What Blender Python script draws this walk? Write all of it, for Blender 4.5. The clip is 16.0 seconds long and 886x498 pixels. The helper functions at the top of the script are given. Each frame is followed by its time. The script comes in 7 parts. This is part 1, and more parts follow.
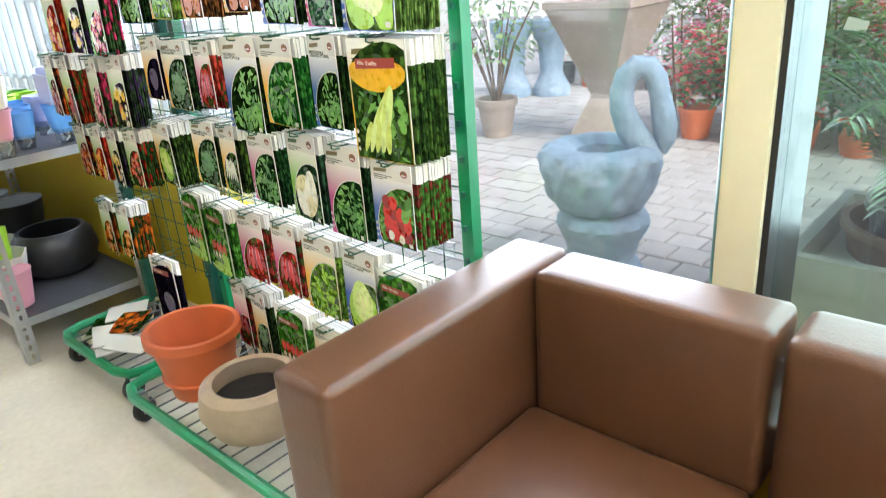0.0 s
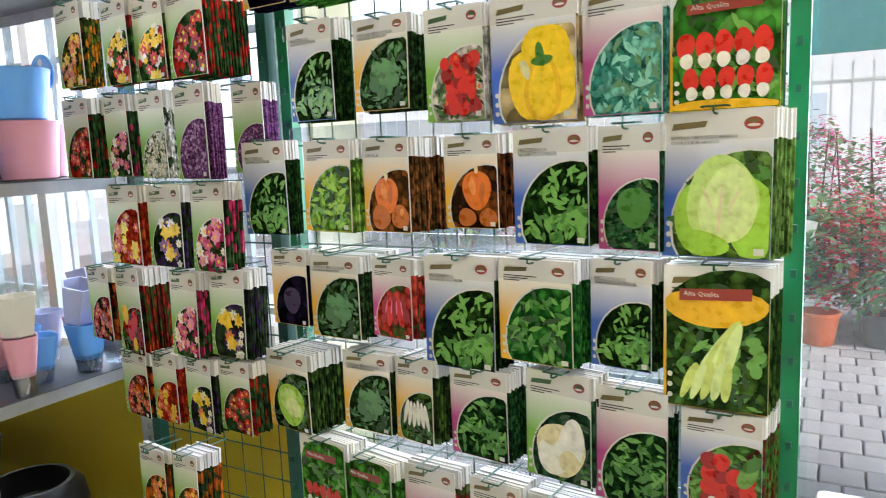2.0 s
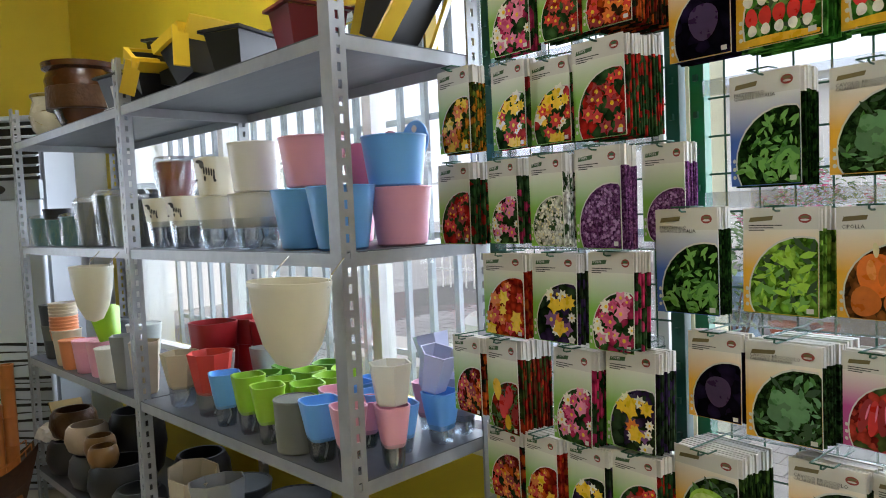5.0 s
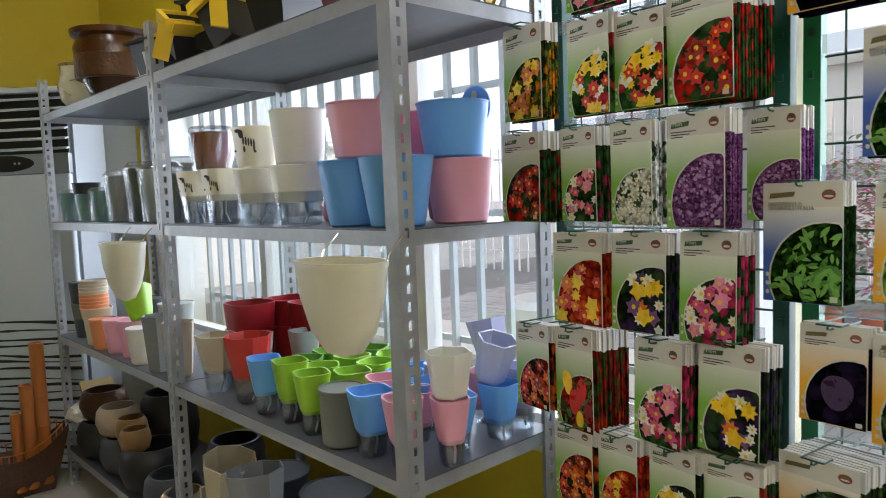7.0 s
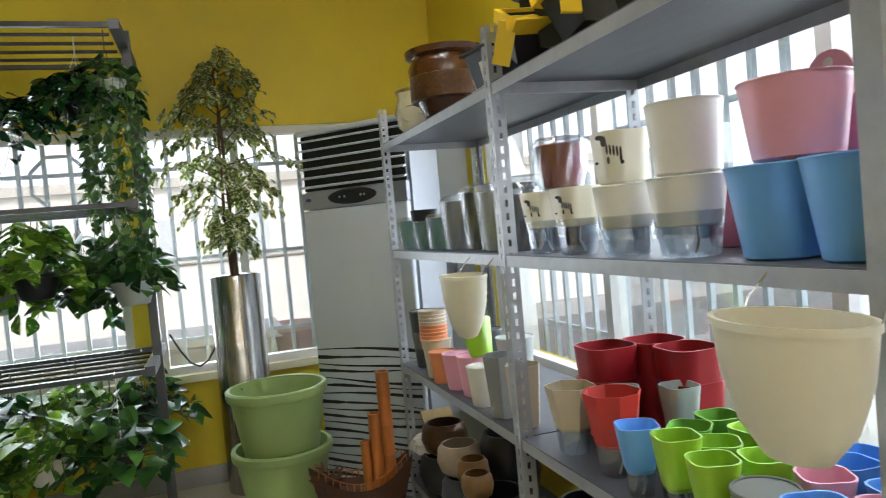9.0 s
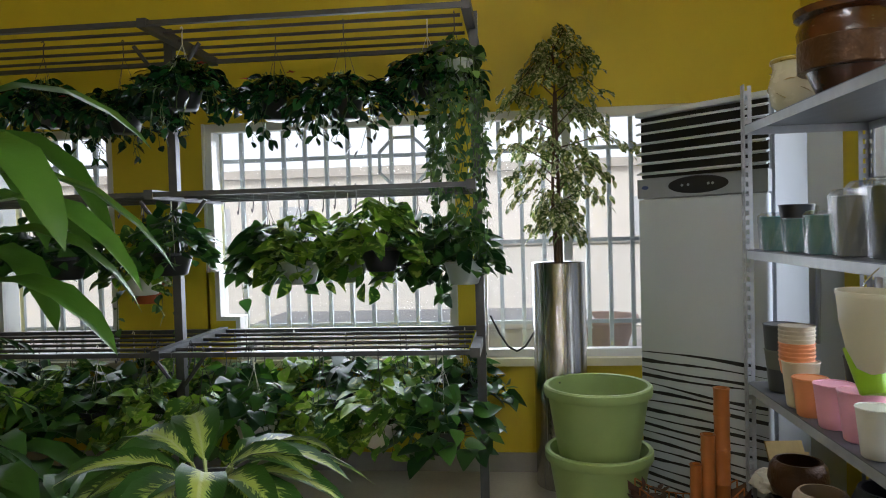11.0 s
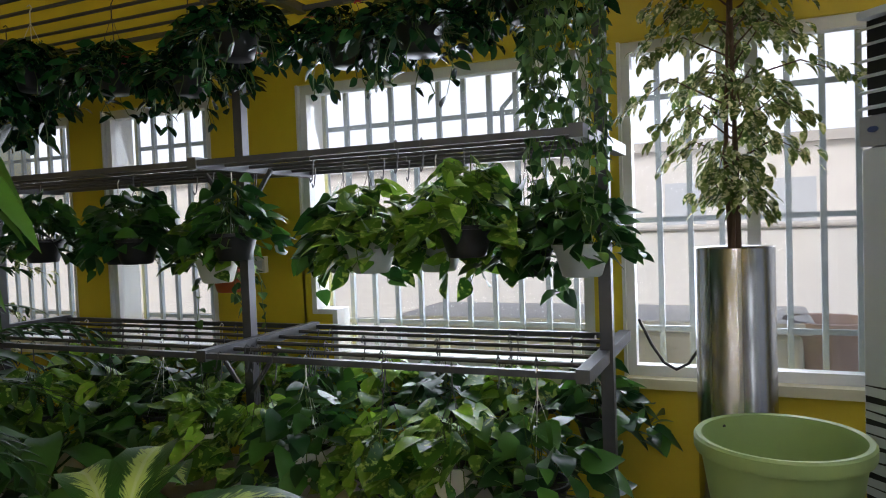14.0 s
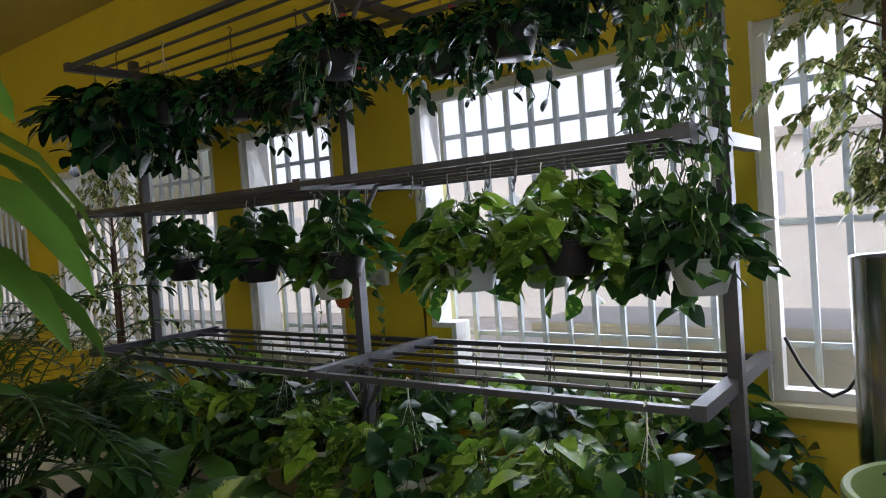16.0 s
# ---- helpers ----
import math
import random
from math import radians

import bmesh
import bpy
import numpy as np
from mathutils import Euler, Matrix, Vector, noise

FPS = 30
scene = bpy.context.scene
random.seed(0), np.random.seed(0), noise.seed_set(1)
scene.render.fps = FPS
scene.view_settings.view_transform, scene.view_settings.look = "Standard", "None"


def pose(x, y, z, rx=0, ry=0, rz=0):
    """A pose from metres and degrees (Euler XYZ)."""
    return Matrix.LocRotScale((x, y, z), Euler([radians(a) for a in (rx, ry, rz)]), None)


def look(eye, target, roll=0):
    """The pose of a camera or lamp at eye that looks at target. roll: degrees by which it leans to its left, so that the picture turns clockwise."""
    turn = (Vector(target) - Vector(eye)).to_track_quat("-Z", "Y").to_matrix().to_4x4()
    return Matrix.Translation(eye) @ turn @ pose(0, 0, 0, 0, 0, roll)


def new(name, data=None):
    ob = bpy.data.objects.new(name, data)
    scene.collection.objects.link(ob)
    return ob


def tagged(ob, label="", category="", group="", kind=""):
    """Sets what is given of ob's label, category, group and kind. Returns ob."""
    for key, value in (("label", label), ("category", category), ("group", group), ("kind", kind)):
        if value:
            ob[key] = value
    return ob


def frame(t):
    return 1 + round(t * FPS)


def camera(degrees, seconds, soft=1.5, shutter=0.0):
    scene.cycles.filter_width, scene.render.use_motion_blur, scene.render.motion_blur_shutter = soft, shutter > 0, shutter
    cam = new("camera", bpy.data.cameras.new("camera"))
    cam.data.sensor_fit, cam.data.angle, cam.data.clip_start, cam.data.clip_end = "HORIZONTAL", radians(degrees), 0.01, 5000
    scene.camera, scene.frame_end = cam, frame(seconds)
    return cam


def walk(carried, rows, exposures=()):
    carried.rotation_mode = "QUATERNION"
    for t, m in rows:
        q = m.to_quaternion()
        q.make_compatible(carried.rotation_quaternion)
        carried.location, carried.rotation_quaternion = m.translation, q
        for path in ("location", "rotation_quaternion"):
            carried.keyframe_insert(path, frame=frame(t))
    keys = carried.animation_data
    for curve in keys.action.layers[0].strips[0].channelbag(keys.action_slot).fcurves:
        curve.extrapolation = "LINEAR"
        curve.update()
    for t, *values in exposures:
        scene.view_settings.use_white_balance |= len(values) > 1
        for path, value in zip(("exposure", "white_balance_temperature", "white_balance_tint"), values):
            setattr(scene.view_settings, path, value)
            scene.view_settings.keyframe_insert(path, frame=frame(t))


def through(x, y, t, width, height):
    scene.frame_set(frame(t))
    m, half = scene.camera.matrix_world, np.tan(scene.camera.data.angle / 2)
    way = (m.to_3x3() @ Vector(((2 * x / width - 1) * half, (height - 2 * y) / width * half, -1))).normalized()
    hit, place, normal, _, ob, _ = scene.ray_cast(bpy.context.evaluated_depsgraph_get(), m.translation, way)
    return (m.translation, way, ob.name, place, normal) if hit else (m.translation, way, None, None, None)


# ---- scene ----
# ---- camera ----
cam = camera(64.4, 16.0, soft=1.0, shutter=0.2)
PATH = [
    (0, (-1.554, -6.014, 1.144), (-0.19, -4.758, 0.394), -4.3),
    (0.5, (-1.615, -5.782, 1.132), (-0.063, -4.649, 0.576), -2.9),
    (1, (-1.694, -5.558, 1.184), (-0.046, -4.535, 0.698), -2.6),
    (1.5, (-1.709, -5.354, 1.213), (-0.046, -4.308, 0.84), -2.6),
    (2, (-1.759, -5.217, 1.22), (-0.032, -4.25, 0.937), -2.4),
    (2.5, (-1.89, -5.024, 1.282), (-0.088, -4.21, 0.982), -3.6),
    (3, (-1.856, -5.013, 1.28), (-0.16, -3.995, 0.98), -5.0),
    (3.5, (-1.892, -4.885, 1.295), (-0.324, -3.674, 1.025), -5.5),
    (4, (-1.878, -4.83, 1.268), (-0.377, -3.517, 1.112), -3.5),
    (4.5, (-1.876, -4.8, 1.27), (-0.436, -3.417, 1.153), -3.0),
    (6.8, (-1.849, -4.662, 1.23), (-0.479, -3.21, 1.107), -2.1),
    (7, (-1.833, -4.615, 1.255), (-0.474, -3.158, 1.092), -2.1),
    (7.5, (-1.823, -4.486, 1.278), (-0.437, -3.054, 1.112), -2.8),
    (8, (-1.785, -4.382, 1.291), (-0.556, -2.812, 1.12), -4.7),
    (8.5, (-1.744, -4.257, 1.286), (-0.844, -2.473, 1.193), -5.1),
    (9, (-1.732, -4.191, 1.286), (-1.108, -2.292, 1.211), -5.1),
    (9.5, (-1.779, -4.095, 1.291), (-1.346, -2.144, 1.217), -2.9),
    (10, (-1.845, -4.012, 1.307), (-1.677, -2.02, 1.258), -3.1),
    (10.2, (-1.86, -3.989, 1.312), (-1.824, -1.99, 1.266), -2.5),
    (12.3, (-1.802, -3.686, 1.269), (-2.081, -1.708, 1.174), -1.4),
    (12.5, (-1.814, -3.601, 1.269), (-1.997, -1.611, 1.171), -0.2),
    (13, (-1.729, -3.4, 1.25), (-2.043, -1.427, 1.154), -1.1),
    (13.5, (-1.605, -3.189, 1.253), (-2.267, -1.303, 1.177), -1.4),
    (14, (-1.578, -3.023, 1.233), (-2.379, -1.192, 1.157), -2.1),
    (14.5, (-1.581, -2.897, 1.22), (-2.483, -1.112, 1.185), -1.9),
    (15, (-1.52, -2.799, 1.248), (-2.544, -1.082, 1.2), -4.0),
    (15.5, (-1.484, -2.772, 1.241), (-2.637, -1.138, 1.206), -4.7),
    (16, (-1.469, -2.799, 1.289), (-2.667, -1.199, 1.223), -4.2),
]
SKY_N, SKY_E, TUBES = 44.0, 40.0, 50.0
EXPOSURES = [(0.0, 1.4, 5750, 14), (0.5, 0.95, 5750, 13), (1.0, 0.92, 5750, 12), (2.0, 0.97, 5700, 17), (3.5, 0.7, 5700, 18), (4.5, 0.45, 5750, 17), (7.0, 0.35, 5850, 16), (8.5, 0.65, 5900, 15), (9.5, 0.35, 5950, 15), (10.2, 0.1, 5950, 17), (12.5, 0.08, 5900, 18), (16.0, -0.05, 5850, 24)]
walk(cam, [(t, look(eye, target, roll)) for t, eye, target, roll in PATH], EXPOSURES)

# ---- light ----
world = bpy.data.worlds.new("overcast_sky")
scene.world = world
world.use_nodes = True
wn = world.node_tree.nodes
sky = wn.new("ShaderNodeTexSky")
sky.sky_type = "NISHITA"
sky.sun_disc = False
sky.sun_elevation = radians(45)
sky.sun_rotation = radians(197)
sky.air_density = 1.6
sky.dust_density = 6.0
wn["Background"].inputs["Strength"].default_value = 0.13
world.node_tree.links.new(sky.outputs["Color"], wn["Background"].inputs["Color"])
sun_data = bpy.data.lights.new("sun", "SUN")
sun_data.energy, sun_data.angle, sun_data.color = 1.05, radians(12), (1.0, 0.985, 0.96)
sun = new("sun", sun_data)
sun.matrix_world = look((-2.5, -8, 8.4), (0, 0, 0))


def area_lamp(name, m, sx, sy, watts, color=(1, 1, 1), spread=115):
    d = bpy.data.lights.new(name, "AREA")
    d.shape, d.size, d.size_y, d.energy, d.color = "RECTANGLE", sx, sy, watts, color
    d.spread = radians(spread)
    ob = new(name, d)
    ob.matrix_world = m
    return ob


# daylight entering through the window openings
area_lamp("window_light_north", look((-2.75, 0.07, 1.27), (-2.75, -1.93, 0.54)), 2.7, 1.15, SKY_N, (0.95, 0.98, 1.0))
area_lamp("window_light_north", look((-5.6, 0.07, 1.27), (-5.6, -1.93, 0.54)), 2.6, 1.15, SKY_N * 0.35, (0.95, 0.98, 1.0))
area_lamp("window_light_east", look((-0.11, -2.4, 1.28), (-2.11, -2.4, 0.55)), 2.9, 1.15, SKY_E * 0.95, (0.95, 0.98, 1.0))
area_lamp("window_light_east", look((-0.10, -6.0, 1.4), (-2.1, -6.0, 0.9)), 3.6, 1.8, SKY_E * 1.6, (0.97, 0.99, 1.0), 150)


# ---- materials ----
def rgb(h):
    """Linear colour from an sRGB hex string."""
    v = [int(h[k:k + 2], 16) / 255 for k in (0, 2, 4)]
    return tuple(c / 12.92 if c < 0.04045 else ((c + 0.055) / 1.055) ** 2.4 for c in v) + (1.0,)


def mat(name, color, rough=0.5, metal=0.0, vary=0.12, scale=12.0, bump=0.0, bump_scale=60.0, spec=0.5,
        trans=0.0, island=0.0, stretch=(1, 1, 1), coat=0.0, ob_random=0.0):
    """Principled material with two scales of noise in its colour and a fine bump."""
    m = bpy.data.materials.new(name)
    m.use_nodes = True
    nt = m.node_tree
    n, l = nt.nodes, nt.links
    p = n["Principled BSDF"]
    p.inputs["Roughness"].default_value = rough
    p.inputs["Metallic"].default_value = metal
    p.inputs["Specular IOR Level"].default_value = spec
    p.inputs["Coat Weight"].default_value = coat
    p.inputs["Transmission Weight"].default_value = trans
    tc = n.new("ShaderNodeTexCoord")
    mp = n.new("ShaderNodeMapping")
    mp.inputs["Scale"].default_value = stretch
    l.new(tc.outputs["Object"], mp.inputs["Vector"])
    a = n.new("ShaderNodeTexNoise")
    a.inputs["Scale"].default_value, a.inputs["Detail"].default_value = scale, 5
    b = n.new("ShaderNodeTexNoise")
    b.inputs["Scale"].default_value, b.inputs["Detail"].default_value = scale / 9, 2
    l.new(mp.outputs["Vector"], a.inputs["Vector"])
    l.new(mp.outputs["Vector"], b.inputs["Vector"])
    s1 = n.new("ShaderNodeMath")
    s1.operation = "ADD"
    l.new(a.outputs["Fac"], s1.inputs[0])
    l.new(b.outputs["Fac"], s1.inputs[1])
    r = n.new("ShaderNodeMapRange")
    r.inputs["From Min"].default_value, r.inputs["From Max"].default_value = 0.6, 1.4
    r.inputs["To Min"].default_value, r.inputs["To Max"].default_value = 1 - vary, 1 + vary
    l.new(s1.outputs[0], r.inputs["Value"])
    value = r.outputs["Result"]
    if island or ob_random:
        if island:
            g = n.new("ShaderNodeNewGeometry").outputs["Random Per Island"]
        else:
            g = n.new("ShaderNodeObjectInfo").outputs["Random"]
        r2 = n.new("ShaderNodeMapRange")
        amount = island or ob_random
        r2.inputs["To Min"].default_value, r2.inputs["To Max"].default_value = 1 - amount, 1 + amount
        l.new(g, r2.inputs["Value"])
        mm = n.new("ShaderNodeMath")
        mm.operation = "MULTIPLY"
        l.new(value, mm.inputs[0])
        l.new(r2.outputs["Result"], mm.inputs[1])
        value = mm.outputs[0]
    h = n.new("ShaderNodeHueSaturation")
    h.inputs["Color"].default_value = color
    l.new(value, h.inputs["Value"])
    l.new(h.outputs["Color"], p.inputs["Base Color"])
    rr = n.new("ShaderNodeMapRange")
    rr.inputs["To Min"].default_value, rr.inputs["To Max"].default_value = max(rough - 0.08, 0.02), min(rough + 0.1, 1)
    l.new(a.outputs["Fac"], rr.inputs["Value"])
    l.new(rr.outputs["Result"], p.inputs["Roughness"])
    if bump:
        c = n.new("ShaderNodeTexNoise")
        c.inputs["Scale"].default_value, c.inputs["Detail"].default_value = bump_scale, 6
        l.new(mp.outputs["Vector"], c.inputs["Vector"])
        bp = n.new("ShaderNodeBump")
        bp.inputs["Strength"].default_value, bp.inputs["Distance"].default_value = bump, 0.01
        l.new(c.outputs["Fac"], bp.inputs["Height"])
        l.new(bp.outputs["Normal"], p.inputs["Normal"])
    return m


def leaf_mat(name, dark, light, through=0.25, rough=0.35, streak=None, streak_amount=0.5, streak_scale=40.0):
    """Leaf: colour differs leaf by leaf, light comes through; optional pale variegation."""
    m = bpy.data.materials.new(name)
    m.use_nodes = True
    n, l = m.node_tree.nodes, m.node_tree.links
    p, out = n["Principled BSDF"], n["Material Output"]
    p.inputs["Roughness"].default_value = rough
    g = n.new("ShaderNodeNewGeometry")
    mix = n.new("ShaderNodeMix")
    mix.data_type = "RGBA"
    mix.inputs["A"].default_value, mix.inputs["B"].default_value = dark, light
    ramp = n.new("ShaderNodeMath")
    ramp.operation = "POWER"
    ramp.inputs[1].default_value = 2.2
    l.new(g.outputs["Random Per Island"], ramp.inputs[0])
    l.new(ramp.outputs[0], mix.inputs["Factor"])
    col = mix.outputs["Result"]
    tc = n.new("ShaderNodeTexCoord")
    nz = n.new("ShaderNodeTexNoise")
    nz.inputs["Scale"].default_value, nz.inputs["Detail"].default_value = streak_scale, 4
    l.new(tc.outputs["Object"], nz.inputs["Vector"])
    if streak:
        st = n.new("ShaderNodeMapRange")
        st.inputs["From Min"].default_value = 0.62 - 0.25 * streak_amount
        st.inputs["From Max"].default_value = 0.68 - 0.22 * streak_amount
        l.new(nz.outputs["Fac"], st.inputs["Value"])
        mx = n.new("ShaderNodeMix")
        mx.data_type = "RGBA"
        mx.inputs["B"].default_value = streak
        l.new(st.outputs["Result"], mx.inputs["Factor"])
        l.new(col, mx.inputs["A"])
        col = mx.outputs["Result"]
    l.new(col, p.inputs["Base Color"])
    bp = n.new("ShaderNodeBump")
    bp.inputs["Strength"].default_value, bp.inputs["Distance"].default_value = 0.25, 0.004
    l.new(nz.outputs["Fac"], bp.inputs["Height"])
    l.new(bp.outputs["Normal"], p.inputs["Normal"])
    t = n.new("ShaderNodeBsdfTranslucent")
    l.new(col, t.inputs["Color"])
    ms = n.new("ShaderNodeMixShader")
    ms.inputs[0].default_value = through
    l.new(p.outputs[0], ms.inputs[1])
    l.new(t.outputs[0], ms.inputs[2])
    l.new(ms.outputs[0], out.inputs["Surface"])
    return m


def feathered_leaf_mat(name, edge, pale, rib):
    """Leaf with a pale feathered middle between green margins, drawn along its veins."""
    m = bpy.data.materials.new(name)
    m.use_nodes = True
    n, l = m.node_tree.nodes, m.node_tree.links
    p, out = n["Principled BSDF"], n["Material Output"]
    p.inputs["Roughness"].default_value = 0.36
    uv = n.new("ShaderNodeUVMap")
    sp = n.new("ShaderNodeSeparateXYZ")
    l.new(uv.outputs["UV"], sp.inputs[0])

    def calc(op, a, b):
        q = n.new("ShaderNodeMath")
        q.operation = op
        for k, v in enumerate((a, b)):
            if isinstance(v, float):
                q.inputs[k].default_value = v
            else:
                l.new(v, q.inputs[k])
        return q.outputs[0]

    slant = calc("SUBTRACT", sp.outputs["Y"], calc("MULTIPLY", sp.outputs["X"], 0.22))
    cb = n.new("ShaderNodeCombineXYZ")
    l.new(calc("MULTIPLY", sp.outputs["X"], 1.6), cb.inputs[0])
    l.new(calc("MULTIPLY", slant, 24.0), cb.inputs[1])
    l.new(n.new("ShaderNodeObjectInfo").outputs["Random"], cb.inputs[2])
    nz = n.new("ShaderNodeTexNoise")
    nz.inputs["Scale"].default_value, nz.inputs["Detail"].default_value = 1.6, 4
    l.new(cb.outputs[0], nz.inputs["Vector"])
    amount = calc("SUBTRACT", calc("ADD", calc("MULTIPLY", nz.outputs["Fac"], 1.7), -0.02), sp.outputs["X"])
    mr = n.new("ShaderNodeMapRange")
    mr.inputs["From Min"].default_value, mr.inputs["From Max"].default_value = 0.36, 0.54
    l.new(amount, mr.inputs["Value"])
    mx = n.new("ShaderNodeMix")
    mx.data_type = "RGBA"
    mx.inputs["A"].default_value, mx.inputs["B"].default_value = edge, pale
    l.new(mr.outputs["Result"], mx.inputs["Factor"])
    ribs = n.new("ShaderNodeMapRange")
    ribs.inputs["From Min"].default_value, ribs.inputs["From Max"].default_value = 0.10, 0.05
    l.new(sp.outputs["X"], ribs.inputs["Value"])
    m2 = n.new("ShaderNodeMix")
    m2.data_type = "RGBA"
    m2.inputs["B"].default_value = rib
    l.new(ribs.outputs["Result"], m2.inputs["Factor"])
    l.new(mx.outputs["Result"], m2.inputs["A"])
    l.new(m2.outputs["Result"], p.inputs["Base Color"])
    bp = n.new("ShaderNodeBump")
    bp.inputs["Strength"].default_value, bp.inputs["Distance"].default_value = 0.3, 0.004
    l.new(nz.outputs["Fac"], bp.inputs["Height"])
    l.new(bp.outputs["Normal"], p.inputs["Normal"])
    t = n.new("ShaderNodeBsdfTranslucent")
    l.new(m2.outputs["Result"], t.inputs["Color"])
    ms = n.new("ShaderNodeMixShader")
    ms.inputs[0].default_value = 0.25
    l.new(p.outputs[0], ms.inputs[1])
    l.new(t.outputs[0], ms.inputs[2])
    l.new(ms.outputs[0], out.inputs["Surface"])
    return m


def glass_mat(name, color, rough=0.0, mixin=0.85, dirt_glare=0.0):
    """Thin pane: mostly clear, with a glossy surface and a scattering film: dirt, plus window glare put into the pane.
    """
    m = bpy.data.materials.new(name)
    m.use_nodes = True
    n, l = m.node_tree.nodes, m.node_tree.links
    out = n["Material Output"]
    tr = n.new("ShaderNodeBsdfTransparent")
    tr.inputs["Color"].default_value = color
    gl = n.new("ShaderNodeBsdfGlossy")
    gl.inputs["Roughness"].default_value = rough
    lw = n.new("ShaderNodeLayerWeight")
    fr = n.new("ShaderNodeMath")
    fr.operation = "POWER"
    fr.inputs[1].default_value = 5.0
    l.new(lw.outputs["Facing"], fr.inputs[0])
    sc = n.new("ShaderNodeMath")
    sc.operation = "MULTIPLY_ADD"
    sc.inputs[1].default_value, sc.inputs[2].default_value = 0.9, 1 - mixin - 0.1
    l.new(fr.outputs[0], sc.inputs[0])
    ms = n.new("ShaderNodeMixShader")
    l.new(sc.outputs[0], ms.inputs[0])
    l.new(tr.outputs[0], ms.inputs[1])
    l.new(gl.outputs[0], ms.inputs[2])
    surface = ms
    if dirt_glare:
        tc = n.new("ShaderNodeTexCoord")
        nz = n.new("ShaderNodeTexNoise")
        nz.inputs["Scale"].default_value, nz.inputs["Detail"].default_value = 3.5, 6
        l.new(tc.outputs["Object"], nz.inputs["Vector"])
        mr = n.new("ShaderNodeMapRange")
        mr.inputs["From Min"].default_value, mr.inputs["From Max"].default_value = 0.3, 0.7
        mr.inputs["To Min"].default_value, mr.inputs["To Max"].default_value = dirt_glare * 0.6, dirt_glare * 1.4
        l.new(nz.outputs["Fac"], mr.inputs["Value"])
        tl = n.new("ShaderNodeBsdfTranslucent")
        tl.inputs["Color"].default_value = (0.85, 0.87, 0.88, 1)
        surface = n.new("ShaderNodeMixShader")
        l.new(mr.outputs["Result"], surface.inputs[0])
        l.new(ms.outputs[0], surface.inputs[1])
        l.new(tl.outputs[0], surface.inputs[2])
    l.new(surface.outputs[0], out.inputs["Surface"])
    return m


def gradient_mat(name, low, high):
    """Printed card: one ink fading upwards into white."""
    m = bpy.data.materials.new(name)
    m.use_nodes = True
    n, l = m.node_tree.nodes, m.node_tree.links
    p = n["Principled BSDF"]
    p.inputs["Roughness"].default_value = 0.3
    tc = n.new("ShaderNodeTexCoord")
    sp = n.new("ShaderNodeSeparateXYZ")
    l.new(tc.outputs["Generated"], sp.inputs[0])
    cr = n.new("ShaderNodeValToRGB")
    cr.color_ramp.elements[0].position, cr.color_ramp.elements[0].color = 0.42, low
    cr.color_ramp.elements[1].position, cr.color_ramp.elements[1].color = 0.84, high
    l.new(sp.outputs["Z"], cr.inputs[0])
    l.new(cr.outputs[0], p.inputs["Base Color"])
    return m


def picture_mat(name, cols, scale, soft=0.35):
    """Printed photograph of leaves or petals: cells of a few inks."""
    m = bpy.data.materials.new(name)
    m.use_nodes = True
    n, l = m.node_tree.nodes, m.node_tree.links
    p = n["Principled BSDF"]
    p.inputs["Roughness"].default_value = 0.6
    p.inputs["Specular IOR Level"].default_value = 0.0
    tc = n.new("ShaderNodeTexCoord")
    oi = n.new("ShaderNodeObjectInfo")
    ad = n.new("ShaderNodeVectorMath")
    ad.operation = "ADD"
    l.new(tc.outputs["Object"], ad.inputs[0])
    l.new(oi.outputs["Random"], ad.inputs[1])
    nz = n.new("ShaderNodeTexNoise")
    nz.inputs["Scale"].default_value = scale * 1.5
    l.new(ad.outputs[0], nz.inputs["Vector"])
    vm = n.new("ShaderNodeVectorMath")
    vm.operation = "MULTIPLY_ADD"
    vm.inputs[1].default_value = (0.012, 0.012, 0.012)
    l.new(nz.outputs["Color"], vm.inputs[0])
    l.new(ad.outputs[0], vm.inputs[2])
    v = n.new("ShaderNodeTexVoronoi")
    v.inputs["Scale"].default_value = scale
    l.new(vm.outputs[0], v.inputs["Vector"])
    cr = n.new("ShaderNodeValToRGB")
    cr.color_ramp.interpolation = "CONSTANT"
    e = cr.color_ramp.elements
    e[0].color = cols[0]
    e[1].position, e[1].color = 1 / len(cols), cols[1]
    for k, c in enumerate(cols[2:], 2):
        e.new(k / len(cols)).color = c
    sx = n.new("ShaderNodeSeparateXYZ")
    l.new(v.outputs["Color"], sx.inputs[0])
    l.new(sx.outputs["X"], cr.inputs[0])
    sh = n.new("ShaderNodeMapRange")
    sh.inputs["From Min"].default_value, sh.inputs["From Max"].default_value = 0.15, 0.75
    sh.inputs["To Min"].default_value, sh.inputs["To Max"].default_value = 1.15, soft
    l.new(v.outputs["Distance"], sh.inputs["Value"])
    h = n.new("ShaderNodeHueSaturation")
    l.new(cr.outputs[0], h.inputs["Color"])
    l.new(sh.outputs["Result"], h.inputs["Value"])
    l.new(h.outputs[0], p.inputs["Base Color"])
    return m


